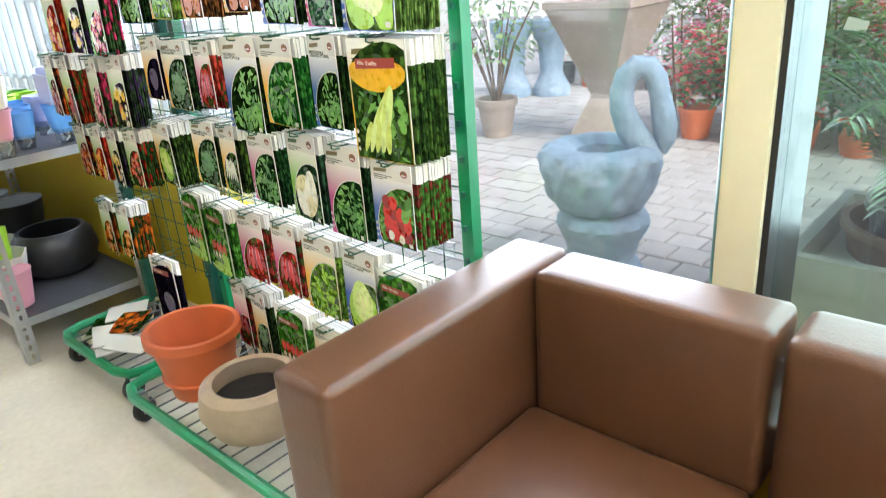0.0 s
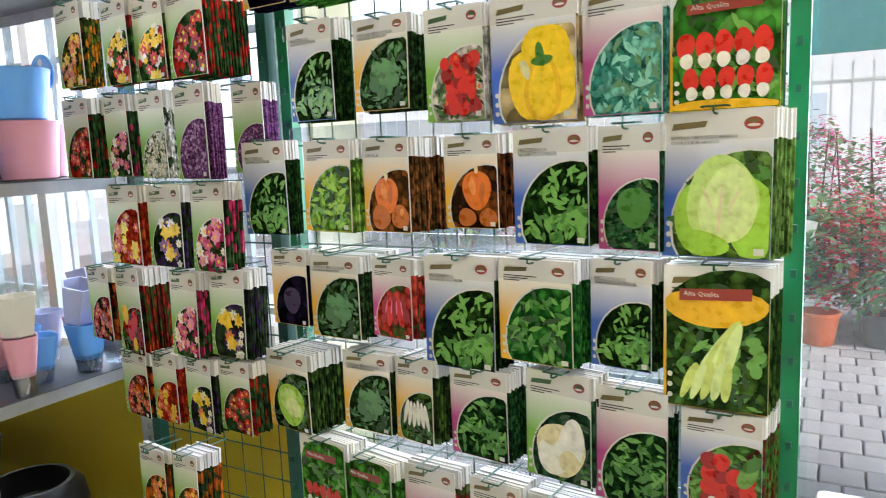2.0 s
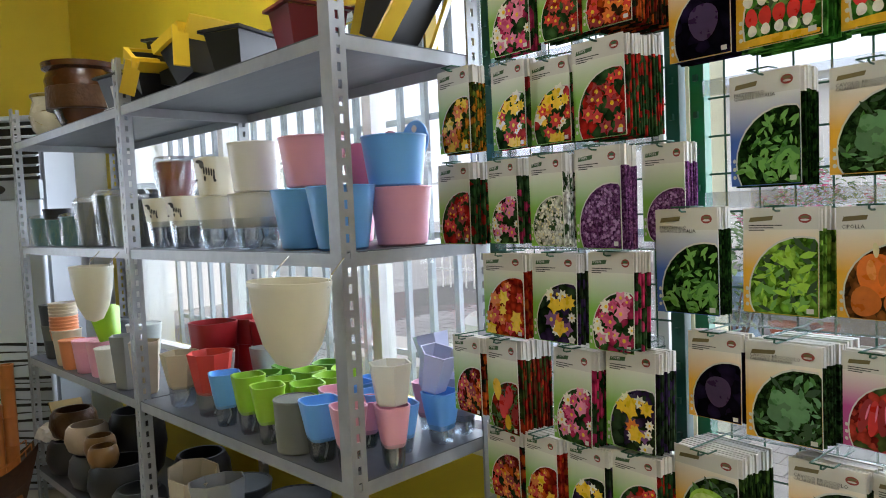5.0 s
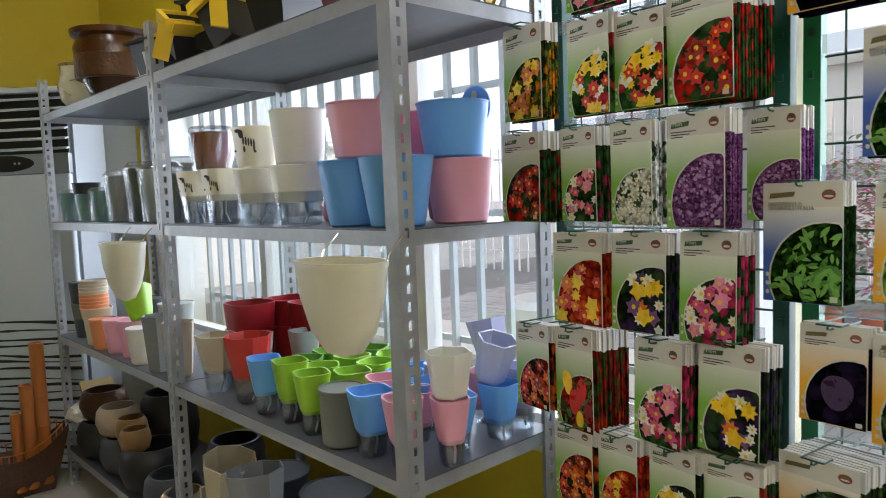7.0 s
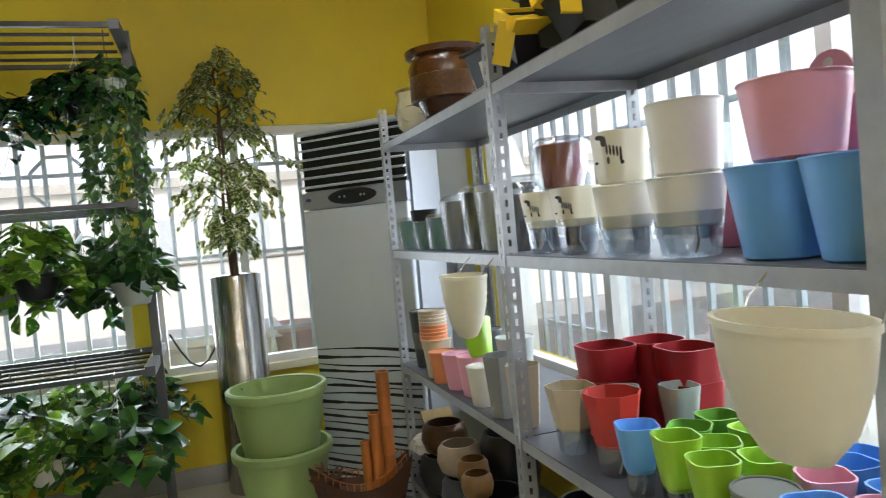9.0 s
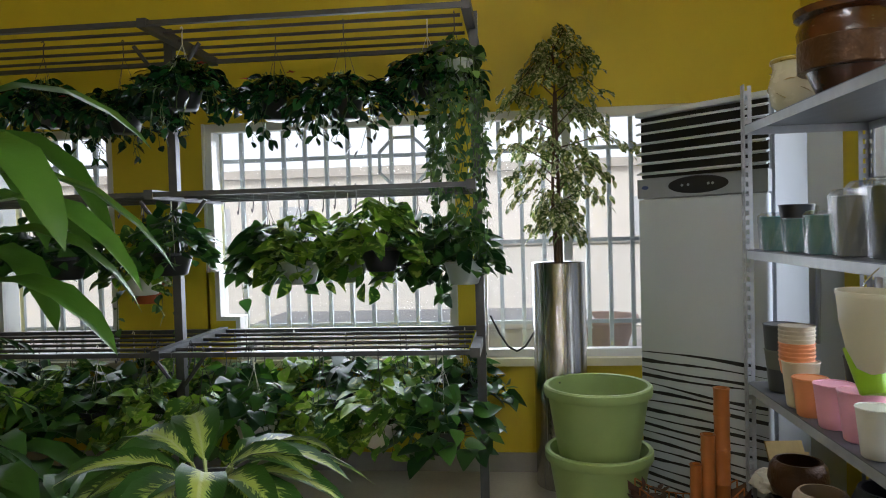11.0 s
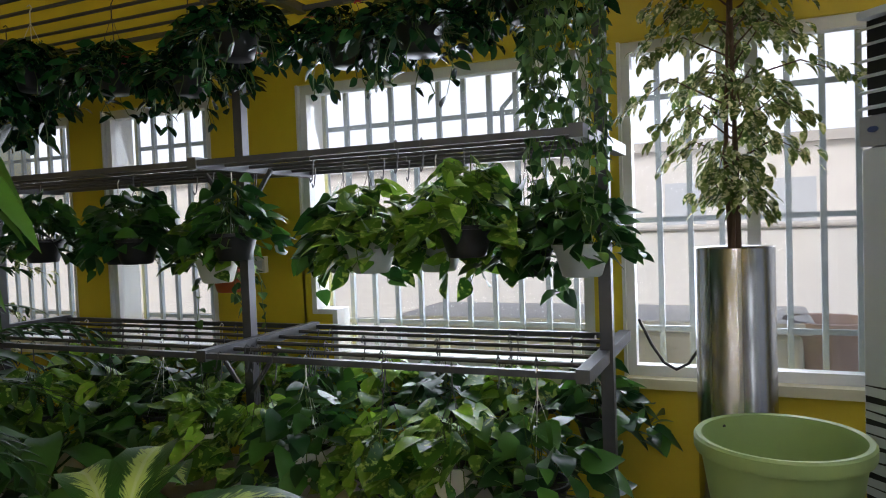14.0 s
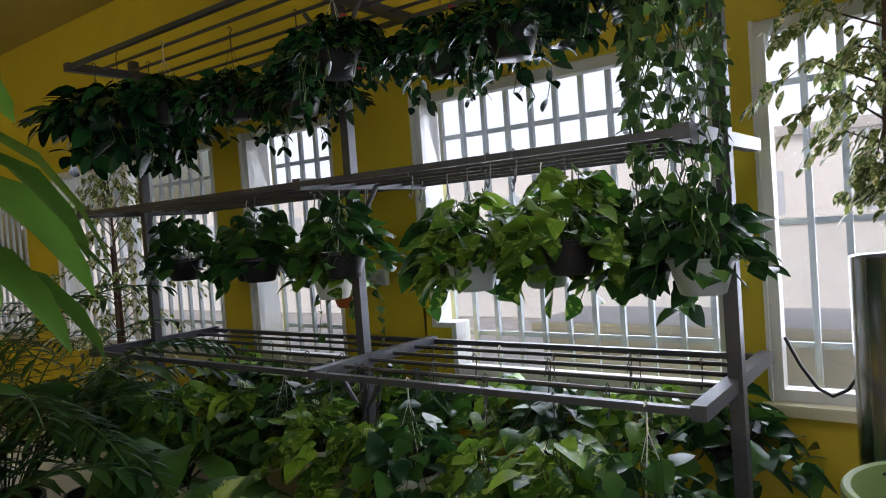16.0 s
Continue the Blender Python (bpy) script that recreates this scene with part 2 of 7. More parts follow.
YELLOW_PAINT = mat("yellow_wall_paint", rgb("d2bb20"), 0.55, vary=0.06, scale=6, bump=0.05, bump_scale=140)
CREAM_PAINT = mat("cream_frame_paint", rgb("dcd6b4"), 0.45, vary=0.06, scale=8)
WHITE_PAINT = mat("white_paint", rgb("e0e0dc"), 0.45, vary=0.05, scale=8)
CEILING_PAINT = mat("ceiling_paint", rgb("b8a64c"), 0.8, vary=0.05, scale=5)
FLOOR_STONE = mat("floor_terrazzo", rgb("c9c3b4"), 0.32, vary=0.12, scale=55, bump=0.02)
SHELF_STEEL = mat("galvanised_shelf", rgb("5c5e62"), 0.42, 0.45, vary=0.3, scale=26, bump=0.12, bump_scale=22, stretch=(1, 0.22, 1))
POST_STEEL = mat("slotted_steel", rgb("a6a8aa"), 0.45, 0.55, vary=0.16, scale=30)
RACK_STEEL = mat("rack_steel", rgb("58595b"), 0.45, 0.6, vary=0.2, scale=25, bump=0.05)
ROD_STEEL = mat("rod_steel", rgb("5c5a58"), 0.5, 0.6, vary=0.2, scale=25)
BRUSHED = mat("brushed_steel", rgb("b4b2ae"), 0.24, 1.0, vary=0.1, scale=30, stretch=(1, 1, 0.02))
CHROME = mat("chrome", rgb("d0d0d0"), 0.12, 1.0, vary=0.04)
LEATHER = mat("brown_leather", rgb("50331f"), 0.36, vary=0.1, scale=14, bump=0.12, bump_scale=260)
GREEN_PAINT = mat("green_enamel", rgb("157a4c"), 0.35, vary=0.12, scale=20)
DARK_GREEN = mat("dark_or_shaded_green", rgb("1d5a4c"), 0.4, vary=0.12, scale=20)
WIRE_GREEN = mat("green_wire", rgb("0d4a30"), 0.4, vary=0.1)
BLACK = mat("black_plastic", rgb("1c1c1e"), 0.4, vary=0.15, scale=20)
RUBBER = mat("rubber", rgb("2a2a2a"), 0.7, vary=0.15)
TERRACOTTA = mat("terracotta_plastic", rgb("b5592b"), 0.5, vary=0.1, scale=14, bump=0.04)
STONEWARE = mat("beige_stoneware", rgb("a08f78"), 0.65, vary=0.15, scale=30, bump=0.1)
AC_WHITE = mat("ac_white", rgb("c4cbd1"), 0.35, vary=0.04, scale=4)
AC_GREY = mat("ac_grey", rgb("93989c"), 0.4, vary=0.05)
LIME_CERAMIC = mat("pale_green_pot", rgb("8fa663"), 0.5, vary=0.06, scale=16)
BAMBOO = mat("bamboo", rgb("a8642a"), 0.4, vary=0.2, scale=30, stretch=(1, 1, 0.15))
DARK_WOOD = mat("dark_carved_wood", rgb("4c3120"), 0.5, vary=0.3, scale=40, bump=0.25, bump_scale=80)
BROWN_GLAZE = mat("brown_glaze", rgb("472610"), 0.22, vary=0.3, scale=24, bump=0.25, bump_scale=45, coat=0.4)
BRONZE_GLAZE = mat("bronze_relief", rgb("4a2e14"), 0.32, 0.3, vary=0.3, scale=40, bump=0.5, bump_scale=60)
GOLD_GLAZE = mat("gold_glaze", rgb("a08a3a"), 0.28, 0.4, vary=0.3, scale=30, bump=0.2)
OCHRE_GLAZE = mat("ochre_glaze", rgb("7c5c32"), 0.35, vary=0.2, scale=24, bump=0.1)
CREAM_GLAZE = mat("cream_glaze", rgb("cfc8a8"), 0.25, vary=0.1, scale=20, coat=0.3)
SOIL = mat("soil", rgb("2e2219"), 0.95, vary=0.4, scale=60, bump=0.6, bump_scale=120)
BARK = mat("bark", rgb("5b4532"), 0.85, vary=0.3, scale=40, bump=0.4, stretch=(1, 1, 0.3))
STEM = mat("green_stem", rgb("51692a"), 0.5, vary=0.2)
POTHOS = leaf_mat("pothos_leaf", rgb("2a5818"), rgb("8eb834"), 0.34, 0.34, streak=rgb("9cb452"), streak_amount=0.30)
POTHOS_DARK = leaf_mat("dark_pothos_leaf", rgb("183c1a"), rgb("4a7a2c"), 0.26, 0.32)
LIPSTICK = leaf_mat("waxy_dark_leaf", rgb("12301a"), rgb("2c5a2a"), 0.12, 0.22)
IVY = leaf_mat("ivy_leaf", rgb("2a5026"), rgb("6d9046"), 0.3)
FICUS = leaf_mat("variegated_ficus_leaf", rgb("46601f"), rgb("8f9c52"), 0.3, streak=rgb("cfcc9a"), streak_amount=0.42, streak_scale=70)
DIEFF = feathered_leaf_mat("dieffenbachia_leaf", rgb("30581f"), rgb("b6ca66"), rgb("c0d08a"))
DRACAENA = leaf_mat("strap_leaf", rgb("1e4217"), rgb("4e7828"), 0.25, 0.3)
PALM = leaf_mat("palm_leaf", rgb("1d3f1a"), rgb("446e2c"), 0.2)
OUT_LEAF = leaf_mat("garden_leaf", rgb("4a6a3a"), rgb("8aa066"), 0.35, 0.6)
PINK_PETAL = leaf_mat("pink_petal", rgb("c8386c"), rgb("ea86ae"), 0.3, 0.6)
RED_PETAL = leaf_mat("red_petal", rgb("b8202c"), rgb("e05a58"), 0.3, 0.6)
PANE = glass_mat("window_glass", (0.95, 0.97, 0.96, 1), 0.0, 0.86, 0.006)
# clear pane; the darker tone of its reflection is put into this green
PANE_REFLECTION = glass_mat("reflection_toned_glass", (0.70, 0.80, 0.75, 1), 0.0, 0.84, 0.004)
CLEAR_PLASTIC = glass_mat("clear_plastic", (0.80, 0.83, 0.86, 1), 0.12, 0.74)
FILM = glass_mat("plastic_film", (0.86, 0.88, 0.90, 1), 0.25, 0.72)
CARD = mat("white_card", rgb("d4d2ca"), 0.5, vary=0.03, scale=20, spec=0.1)
INK = mat("dark_ink", rgb("3a3a36"), 0.5, vary=0.05)
PAVER = mat("grey_paver", rgb("989592"), 0.85, vary=0.14, scale=25, bump=0.2, ob_random=0.1)
PAVER_STUFF = mat("grey_paver_far", rgb("989592"), 0.85, vary=0.14, scale=25, bump=0.2, island=0.1)
JOINT = mat("paver_joint", rgb("6f6c68"), 0.95, vary=0.15, scale=40)
CONCRETE = mat("concrete", rgb("a3a09b"), 0.85, vary=0.14, scale=12, bump=0.15)
PALE_CONCRETE = mat("pale_concrete", rgb("c2bfb8"), 0.85, vary=0.1, scale=10, bump=0.1)
BLUE_STONE = mat("blue_grey_stone", rgb("74899b"), 0.75, vary=0.28, scale=22, bump=0.8, bump_scale=34)
STONE_BROWN = mat("brown_stone", rgb("8d7f74"), 0.75, vary=0.15, scale=14, bump=0.2)
GRILLE = mat("grille_paint", rgb("a4adb2"), 0.5, 0.0, vary=0.12, scale=20)
TEAL_CLOTH = mat("teal_shade_net", rgb("3f8583"), 0.8, vary=0.1, scale=10)
FAR_WALL = mat("far_building", rgb("e4e2dc"), 0.9, vary=0.08, scale=2)


def plastic(name, hexcol, rough=0.4):
    return mat(name, rgb(hexcol), rough, vary=0.05, scale=10)


P = {
    "blue": plastic("blue_plastic", "68a6ea"), "pink": plastic("pink_plastic", "e0a0b2"), "rose": plastic("rose_plastic", "b06a80"),
    "white": plastic("white_plastic", "dcdad0"), "cream": plastic("cream_plastic", "e2ddc6"), "lime": plastic("lime_plastic", "97c524"),
    "red": plastic("red_plastic", "c23226"), "crimson": plastic("crimson_plastic", "a81c26"), "maroon": plastic("maroon_plastic", "741c28"),
    "grey": plastic("grey_plastic", "8b8e90"), "dark": plastic("dark_grey_plastic", "3e4244"), "moss": plastic("grey_green_clay", "6a6d62", 0.7),
    "beige": plastic("beige_plastic", "c2b69c"), "lav": plastic("lavender_plastic", "b7bcd8"), "teal": plastic("teal_plastic", "5d8e8c"),
    "black": BLACK, "yellow": plastic("yellow_plastic", "e0bc1c"), "orange": plastic("orange_plastic", "d98a56"), "ash": plastic("ash_plastic", "aeb4b0"),
    "deepblue": plastic("deep_blue_plastic", "4a8cd4"), "green": plastic("leaf_green_plastic", "6aa52c"),
}


# ---- mesh helpers ----
def part(name, bm, material, parent=None, label="", smooth=False):
    """Links a bmesh as one mesh object, under a thing or a part."""
    bmesh.ops.recalc_face_normals(bm, faces=bm.faces[:])
    me = bpy.data.meshes.new(name)
    bm.to_mesh(me)
    bm.free()
    for m in material if isinstance(material, (list, tuple)) else [material]:
        me.materials.append(m)
    if smooth:
        me.shade_smooth()
        me.set_sharp_from_angle(angle=radians(40))
    ob = new(name, me)
    if parent is not None:
        ob.parent = parent
    if label:
        ob["label"] = label
    return ob


def thing(name, label, category, group="", at=(0, 0, 0), rz=0.0):
    ob = new(name)
    ob.empty_display_size = 0.1
    ob.matrix_world = pose(*at, 0, 0, rz)
    return tagged(ob, label, category, group)


def box(bm, x0, x1, y0, y1, z0, z1, mi=0, m=None):
    vs = [bm.verts.new((x, y, z)) for z in (z0, z1) for y in (y0, y1) for x in (x0, x1)]
    if m is not None:
        for v in vs:
            v.co = m @ v.co
    fs = []
    for q in ((0, 2, 3, 1), (4, 5, 7, 6), (0, 1, 5, 4), (2, 6, 7, 3), (0, 4, 6, 2), (1, 3, 7, 5)):
        fc = bm.faces.new([vs[k] for k in q])
        fc.material_index = mi
        fs.append(fc)
    return vs


def rbox(x0, x1, y0, y1, z0, z1, r, seg=3):
    """A box with rounded edges, as a bmesh of its own."""
    bm = bmesh.new()
    box(bm, x0, x1, y0, y1, z0, z1)
    bmesh.ops.bevel(bm, geom=bm.edges[:], offset=r, segments=seg, profile=0.6, affect="EDGES")
    return bm


def lathe(bm, prof, seg=24, c=(0, 0), rot=0.0, sx=1.0, sy=1.0, mi=0, wave=None, tilt=None):
    rings = []
    for r, z in prof:
        ring = []
        for k in range(seg):
            a = 2 * math.pi * k / seg + rot
            rr = r * (wave(a, z) if wave else 1)
            v = Vector((c[0] + rr * math.cos(a) * sx, c[1] + rr * math.sin(a) * sy, z))
            ring.append(bm.verts.new(tilt @ v if tilt is not None else v))
        rings.append(ring)
    for a, b in zip(rings, rings[1:]):
        for k in range(seg):
            fc = bm.faces.new((a[k], a[(k + 1) % seg], b[(k + 1) % seg], b[k]))
            fc.material_index = mi
    for ring in (rings[0], rings[-1]):
        fc = bm.faces.new(ring)
        fc.material_index = mi


def tube(bm, pts, r, seg=6, mi=0, closed=False):
    """A round bar along points; r may be one radius or one for each point."""
    pts = [Vector(p) for p in pts]
    n = len(pts)
    rs = r if isinstance(r, (list, tuple)) else [r] * n
    rings, q = [], None
    for k, p in enumerate(pts):
        if closed:
            d = pts[(k + 1) % n] - pts[k - 1]
        else:
            d = pts[min(k + 1, n - 1)] - pts[max(k - 1, 0)]
        d = d.normalized()
        if q is None:
            q = d.to_track_quat("Z", "Y")
        else:
            q = (q @ Vector((0, 0, 1))).rotation_difference(d) @ q
        rings.append([bm.verts.new(p + q @ Vector((rs[k] * math.cos(2 * math.pi * j / seg), rs[k] * math.sin(2 * math.pi * j / seg), 0)))
                      for j in range(seg)])
    pairs = list(zip(rings, rings[1:])) + ([(rings[-1], rings[0])] if closed else [])
    for a, b in pairs:
        for j in range(seg):
            fc = bm.faces.new((a[j], a[(j + 1) % seg], b[(j + 1) % seg], b[j]))
            fc.material_index = mi
    if not closed:
        bm.faces.new(rings[0])
        bm.faces.new(rings[-1])


def poly(bm, pts, mi=0):
    fc = bm.faces.new([bm.verts.new(p) for p in pts])
    fc.material_index = mi
    return fc


HEART = ((0.0, 0.04), (0.12, 0.75), (0.32, 1.0), (0.6, 0.72), (0.85, 0.3), (1.0, 0.0))
OVAL = ((0.0, 0.05), (0.25, 0.8), (0.5, 1.0), (0.75, 0.72), (1.0, 0.0))
STRAP = ((0.0, 0.35), (0.2, 0.8), (0.45, 1.0), (0.7, 0.8), (0.88, 0.45), (1.0, 0.0))

LANCE = ((0.0, 0.10), (0.10, 0.48), (0.24, 0.86), (0.42, 1.0), (0.60, 0.86), (0.78, 0.52), (0.91, 0.20), (1.0, 0.0))


def leaf(bm, base, way, length, width, shape=OVAL, droop=0.4, fold=0.25, roll=0.0, mi=0, mapped=False):
    """One leaf from base along way, folded at its midrib and drooping towards its tip."""
    way = Vector(way).normalized()
    side = way.cross(Vector((0, 0, 1)))
    side = side.normalized() if side.length > 0.05 else Vector((1, 0, 0))
    side = (Matrix.Rotation(roll, 3, way) @ side).normalized()
    up = side.cross(way).normalized()
    left, mid, right = [], [], []
    p, d, last = Vector(base), way.copy(), 0.0
    for s, w in shape:
        d = (d + Vector((0, 0, -droop * (s - last) * 1.6))).normalized()
        p = p + d * (length * (s - last))
        last = s
        up = side.cross(d).normalized()
        h = width * 0.5 * w
        mid.append(bm.verts.new(p))
        left.append(bm.verts.new(p + side * h + up * h * fold))
        right.append(bm.verts.new(p - side * h + up * h * fold))
    for k in range(len(shape) - 1):
        for a, b in ((left, mid), (mid, right)):
            fc = bm.faces.new((a[k], b[k], b[k + 1], a[k + 1]))
            fc.material_index = mi
            fc.smooth = True
            if mapped:
                lay = bm.loops.layers.uv.verify()
                ua, ub = (1.0, 0.0) if a is left else (0.0, 1.0)
                for lp, u, v in zip(fc.loops, (ua, ub, ub, ua), (shape[k][0], shape[k][0], shape[k + 1][0], shape[k + 1][0])):
                    lp[lay].uv = (u, v)


def hollow(r0, r1, h, wall=0.006, floor_t=0.01, lip=0.0):
    """Profile of an open pot: outside up, over the rim, inside down."""
    prof = [(r0 * 0.9, 0), (r0, 0.004)]
    prof += [(r0 + (r1 - r0) * k / 4, h * k / 4) for k in (1, 2, 3)]
    if lip:
        prof += [(r1 - 0.001, h - lip * 1.6), (r1 + lip * 0.5, h - lip * 1.5), (r1 + lip * 0.5, h)]
    else:
        prof += [(r1, h)]
    prof += [(r1 - wall, h), (r1 - wall - (r1 - r0) * 0.3, h * 0.7), (r0 - wall, floor_t)]
    return prof

# ---- setting ----
WN, WE = -0.23, -0.40          # inner faces of the north and the east wall
SILL, HEADER, CEIL = 0.60, 1.90, 2.95
NORTH = [(-9.2, -7.6), (-7.1, -5.05), (-4.80, -4.05), (-3.53, -2.15), (-2.04, -0.72)]

bm = bmesh.new()
box(bm, -9.6, 0.0, -9.6, 0.0, -0.12, 0.0)
tagged(part("floor", bm, FLOOR_STONE), "pale speckled terrazzo shop floor", "floor", kind="structure")

bm = bmesh.new()
box(bm, -9.6, -0.2, WN, WN + 0.2, 0, SILL)
box(bm, -9.6, -0.2, WN, WN + 0.2, HEADER, CEIL)
edges = [-9.6] + [v for pair in NORTH for v in pair] + [-0.2]
for a, b in zip(edges[::2], edges[1::2]):
    box(bm, a, b, WN, WN + 0.2, SILL, HEADER)
tagged(part("wall_north", bm, YELLOW_PAINT), "yellow painted wall with barred windows", "wall", kind="structure")

bm = bmesh.new()
box(bm, WE, WE + 0.2, -4.02, WN, 0, SILL)
box(bm, WE, WE + 0.2, -4.02, WN, 1.98, CEIL)
box(bm, WE, WE + 0.2, -0.95, WN, SILL, 1.98)
box(bm, WE, WE + 0.2, -9.6, -4.02, 2.5, CEIL)
box(bm, WE, WE + 0.2, -9.6, -4.02, 0, 0.26)
box(bm, WE, WE + 0.2, -9.6, -8.4, 0.26, 2.5)
tagged(part("wall_east", bm, YELLOW_PAINT), "yellow painted wall with a long window and shop glazing", "wall", kind="structure")
bm = bmesh.new()
box(bm, -9.6, -9.4, -9.6, 0, 0, CEIL)
tagged(part("wall_west", bm, YELLOW_PAINT), "plain yellow painted wall", "wall", kind="structure")
bm = bmesh.new()
box(bm, -9.6, -0.2, -9.8, -9.6, 0, CEIL)
tagged(part("wall_south", bm, WHITE_PAINT), "plain white painted wall", "wall", kind="structure")
bm = bmesh.new()
box(bm, -9.6, -0.2, -9.8, 0, CEIL, CEIL + 0.1)
tagged(part("ceiling", bm, CEILING_PAINT), "plain painted shop ceiling", "ceiling", kind="structure")
bm = bmesh.new()
box(bm, -9.4, -0.42, WN - 0.012, WN, 0, 0.1)
tagged(part("baseboard", bm, CONCRETE), "grey skirting along the window wall", "skirting", kind="structure")


def ceiling_light(x, y):
    t = thing("ceiling_light", "long white fluorescent ceiling fitting, switched on", "ceiling light", "shop ceiling lights", (x, y, CEIL))
    bm = bmesh.new()
    box(bm, -0.09, 0.09, -0.62, 0.62, -0.05, 0)
    part("housing", bm, WHITE_PAINT, t)
    m = bpy.data.materials.new("lit_tube")
    m.use_nodes = True
    m.node_tree.nodes["Principled BSDF"].inputs["Emission Color"].default_value = (1, 0.97, 0.9, 1)
    m.node_tree.nodes["Principled BSDF"].inputs["Emission Strength"].default_value = TUBES
    for s in (-0.045, 0.045):
        bm = bmesh.new()
        tube(bm, [(s, -0.58, -0.065), (s, 0.58, -0.065)], 0.014, 10)
        part("tube", bm, m, t)


for x, y in ((-1.3, -6.3), (-2.9, -6.3), (-1.3, -7.9), (-2.9, -7.9), (-1.45, -2.6)):
    ceiling_light(x, y)


def window_unit(name, label, u0, u1, z0, z1, plane, axis, mullions, bars=0.115, rails=(0.12, 0.47, 0.86), frame_mat=WHITE_PAINT, pane=PANE, sill=True, w=0.045):
    """Frame, panes, sill and an outside bar grille. axis 'x': the wall runs along x at y = plane."""
    t = tagged(new(name), label, "window", kind="structure")

    def pt(u, d, z):
        return (u, plane + d, z) if axis == "x" else (plane + d, u, z)

    def slab(bm, ua, ub, da, db, za, zb):
        a, b = pt(ua, da, za), pt(ub, db, zb)
        box(bm, min(a[0], b[0]), max(a[0], b[0]), min(a[1], b[1]), max(a[1], b[1]), za, zb)
    bm = bmesh.new()
    slab(bm, u0, u1, 0.02, 0.08, z0, z0 + w)
    slab(bm, u0, u1, 0.02, 0.08, z1 - w, z1)
    for u in [u0 + w / 2] + list(mullions) + [u1 - w / 2]:
        slab(bm, u - w / 2, u + w / 2, 0.018, 0.082, z0 + w, z1 - w)
    for ua, ub in ((u0, u0 + 0.012), (u1 - 0.012, u1)):
        slab(bm, ua, ub, -0.004, 0.0175, z0 + 0.005, z1)
        slab(bm, ua, ub, 0.0825, 0.198, z0, z1)
    part("window_frame", bm, frame_mat, t)
    us = [u0 + w] + [u for m in mullions for u in (m - w / 2, m + w / 2)] + [u1 - w]
    for a, b in zip(us[::2], us[1::2]):
        bm = bmesh.new()
        slab(bm, a, b, 0.047, 0.053, z0 + w, z1 - w)
        p = part("pane", bm, pane, t)
        p.visible_shadow = False
    if sill:
        bm = bmesh.new()
        slab(bm, u0 - 0.02, u1 + 0.02, -0.035, 0.02, z0 - 0.035, z0 + 0.004)
        part("window_sill", bm, CREAM_PAINT, t)
    if bars:
        n = max(2, int((u1 - u0) / bars))
        for k in range(n + 1):
            u = u0 + (u1 - u0) * k / n
            bm = bmesh.new()
            slab(bm, u - 0.011, u + 0.011, 0.235, 0.255, z0 - 0.1, z1 + 0.05)
            part("bar", bm, GRILLE, t)
        for q in rails:
            bm = bmesh.new()
            z = z0 + (z1 - z0) * q
            slab(bm, u0, u1, 0.257, 0.270, z - 0.011, z + 0.011)
            part("rail", bm, GRILLE, t)
    return t


for k, (a, b) in enumerate(NORTH, 1):
    mull = [] if b - a < 1 else ([a + (b - a) * 0.36] if k == 5 else ([a + (b - a) / 2] if b - a > 1.6 else []))
    window_unit("window_%d" % k, "white framed window with a grey bar grille outside", a, b, SILL, HEADER, WN, "x", mull)
window_unit("window_6", "long white framed window with a bar grille behind the shelves", -4.018, -0.95, SILL, 1.98, WE, "y", [-1.95, -2.95],
            bars=0.125, rails=(0.1, 0.42, 0.72))
window_unit("window_7", "clear shop glazing beside the seed racks", -5.575, -4.02, 0.34, 2.5, WE + 0.1, "y", [], bars=0, frame_mat=CREAM_PAINT, sill=False, w=0.012)
window_unit("window_8", "shop glazing behind the sofa, coloured greenish for its reflection", -8.4, -5.645, 0.34, 2.5, WE + 0.1, "y", [-7.0], bars=0, frame_mat=BLACK, pane=PANE_REFLECTION, sill=False, w=0.012)
bm = bmesh.new()
box(bm, WE + 0.08, WE + 0.2, -5.645, -5.575, 0.34, 2.5)
tagged(part("trim", bm, CREAM_PAINT), "cream painted glazing post", "post", kind="structure")
bm = bmesh.new()
box(bm, WE - 0.012, WE + 0.2, -8.4, -4.02, 0.264, 0.338)
tagged(part("trim", bm, WHITE_PAINT), "white sill under the shop glazing", "sill", kind="structure")

# boxed-in step at the foot of the window pier, with its white edge strip
bm = bmesh.new()
box(bm, -3.53, -3.482, WN - 0.004, WN + 0.10, 0.61, 1.09)
box(bm, -3.482, -3.372, WN - 0.004, WN + 0.10, 0.61, 0.822)
tagged(part("wall_step", bm, YELLOW_PAINT), "stepped yellow boxing beside the window", "wall", kind="structure")
bm = bmesh.new()
box(bm, -3.481, -3.455, WN - 0.008, WN + 0.10, 0.823, 1.095)
box(bm, -3.454, -3.372, WN - 0.008, WN + 0.10, 0.823, 0.845)
box(bm, -3.371, -3.345, WN - 0.008, WN + 0.10, 0.61, 0.845)
tagged(part("trim", bm, WHITE_PAINT), "white edge strip round the stepped boxing", "trim", kind="structure")

# decorative octagon in the grille of the middle north window
bm = bmesh.new()
tube(bm, [(-2.46 + 0.15 * math.cos(radians(22.5 + 45 * k)), WN + 0.263, 1.68 + 0.15 * math.sin(radians(22.5 + 45 * k))) for k in range(8)], 0.011, 6, closed=True)
part("octagon", bm, GRILLE, bpy.data.objects["window_4"])


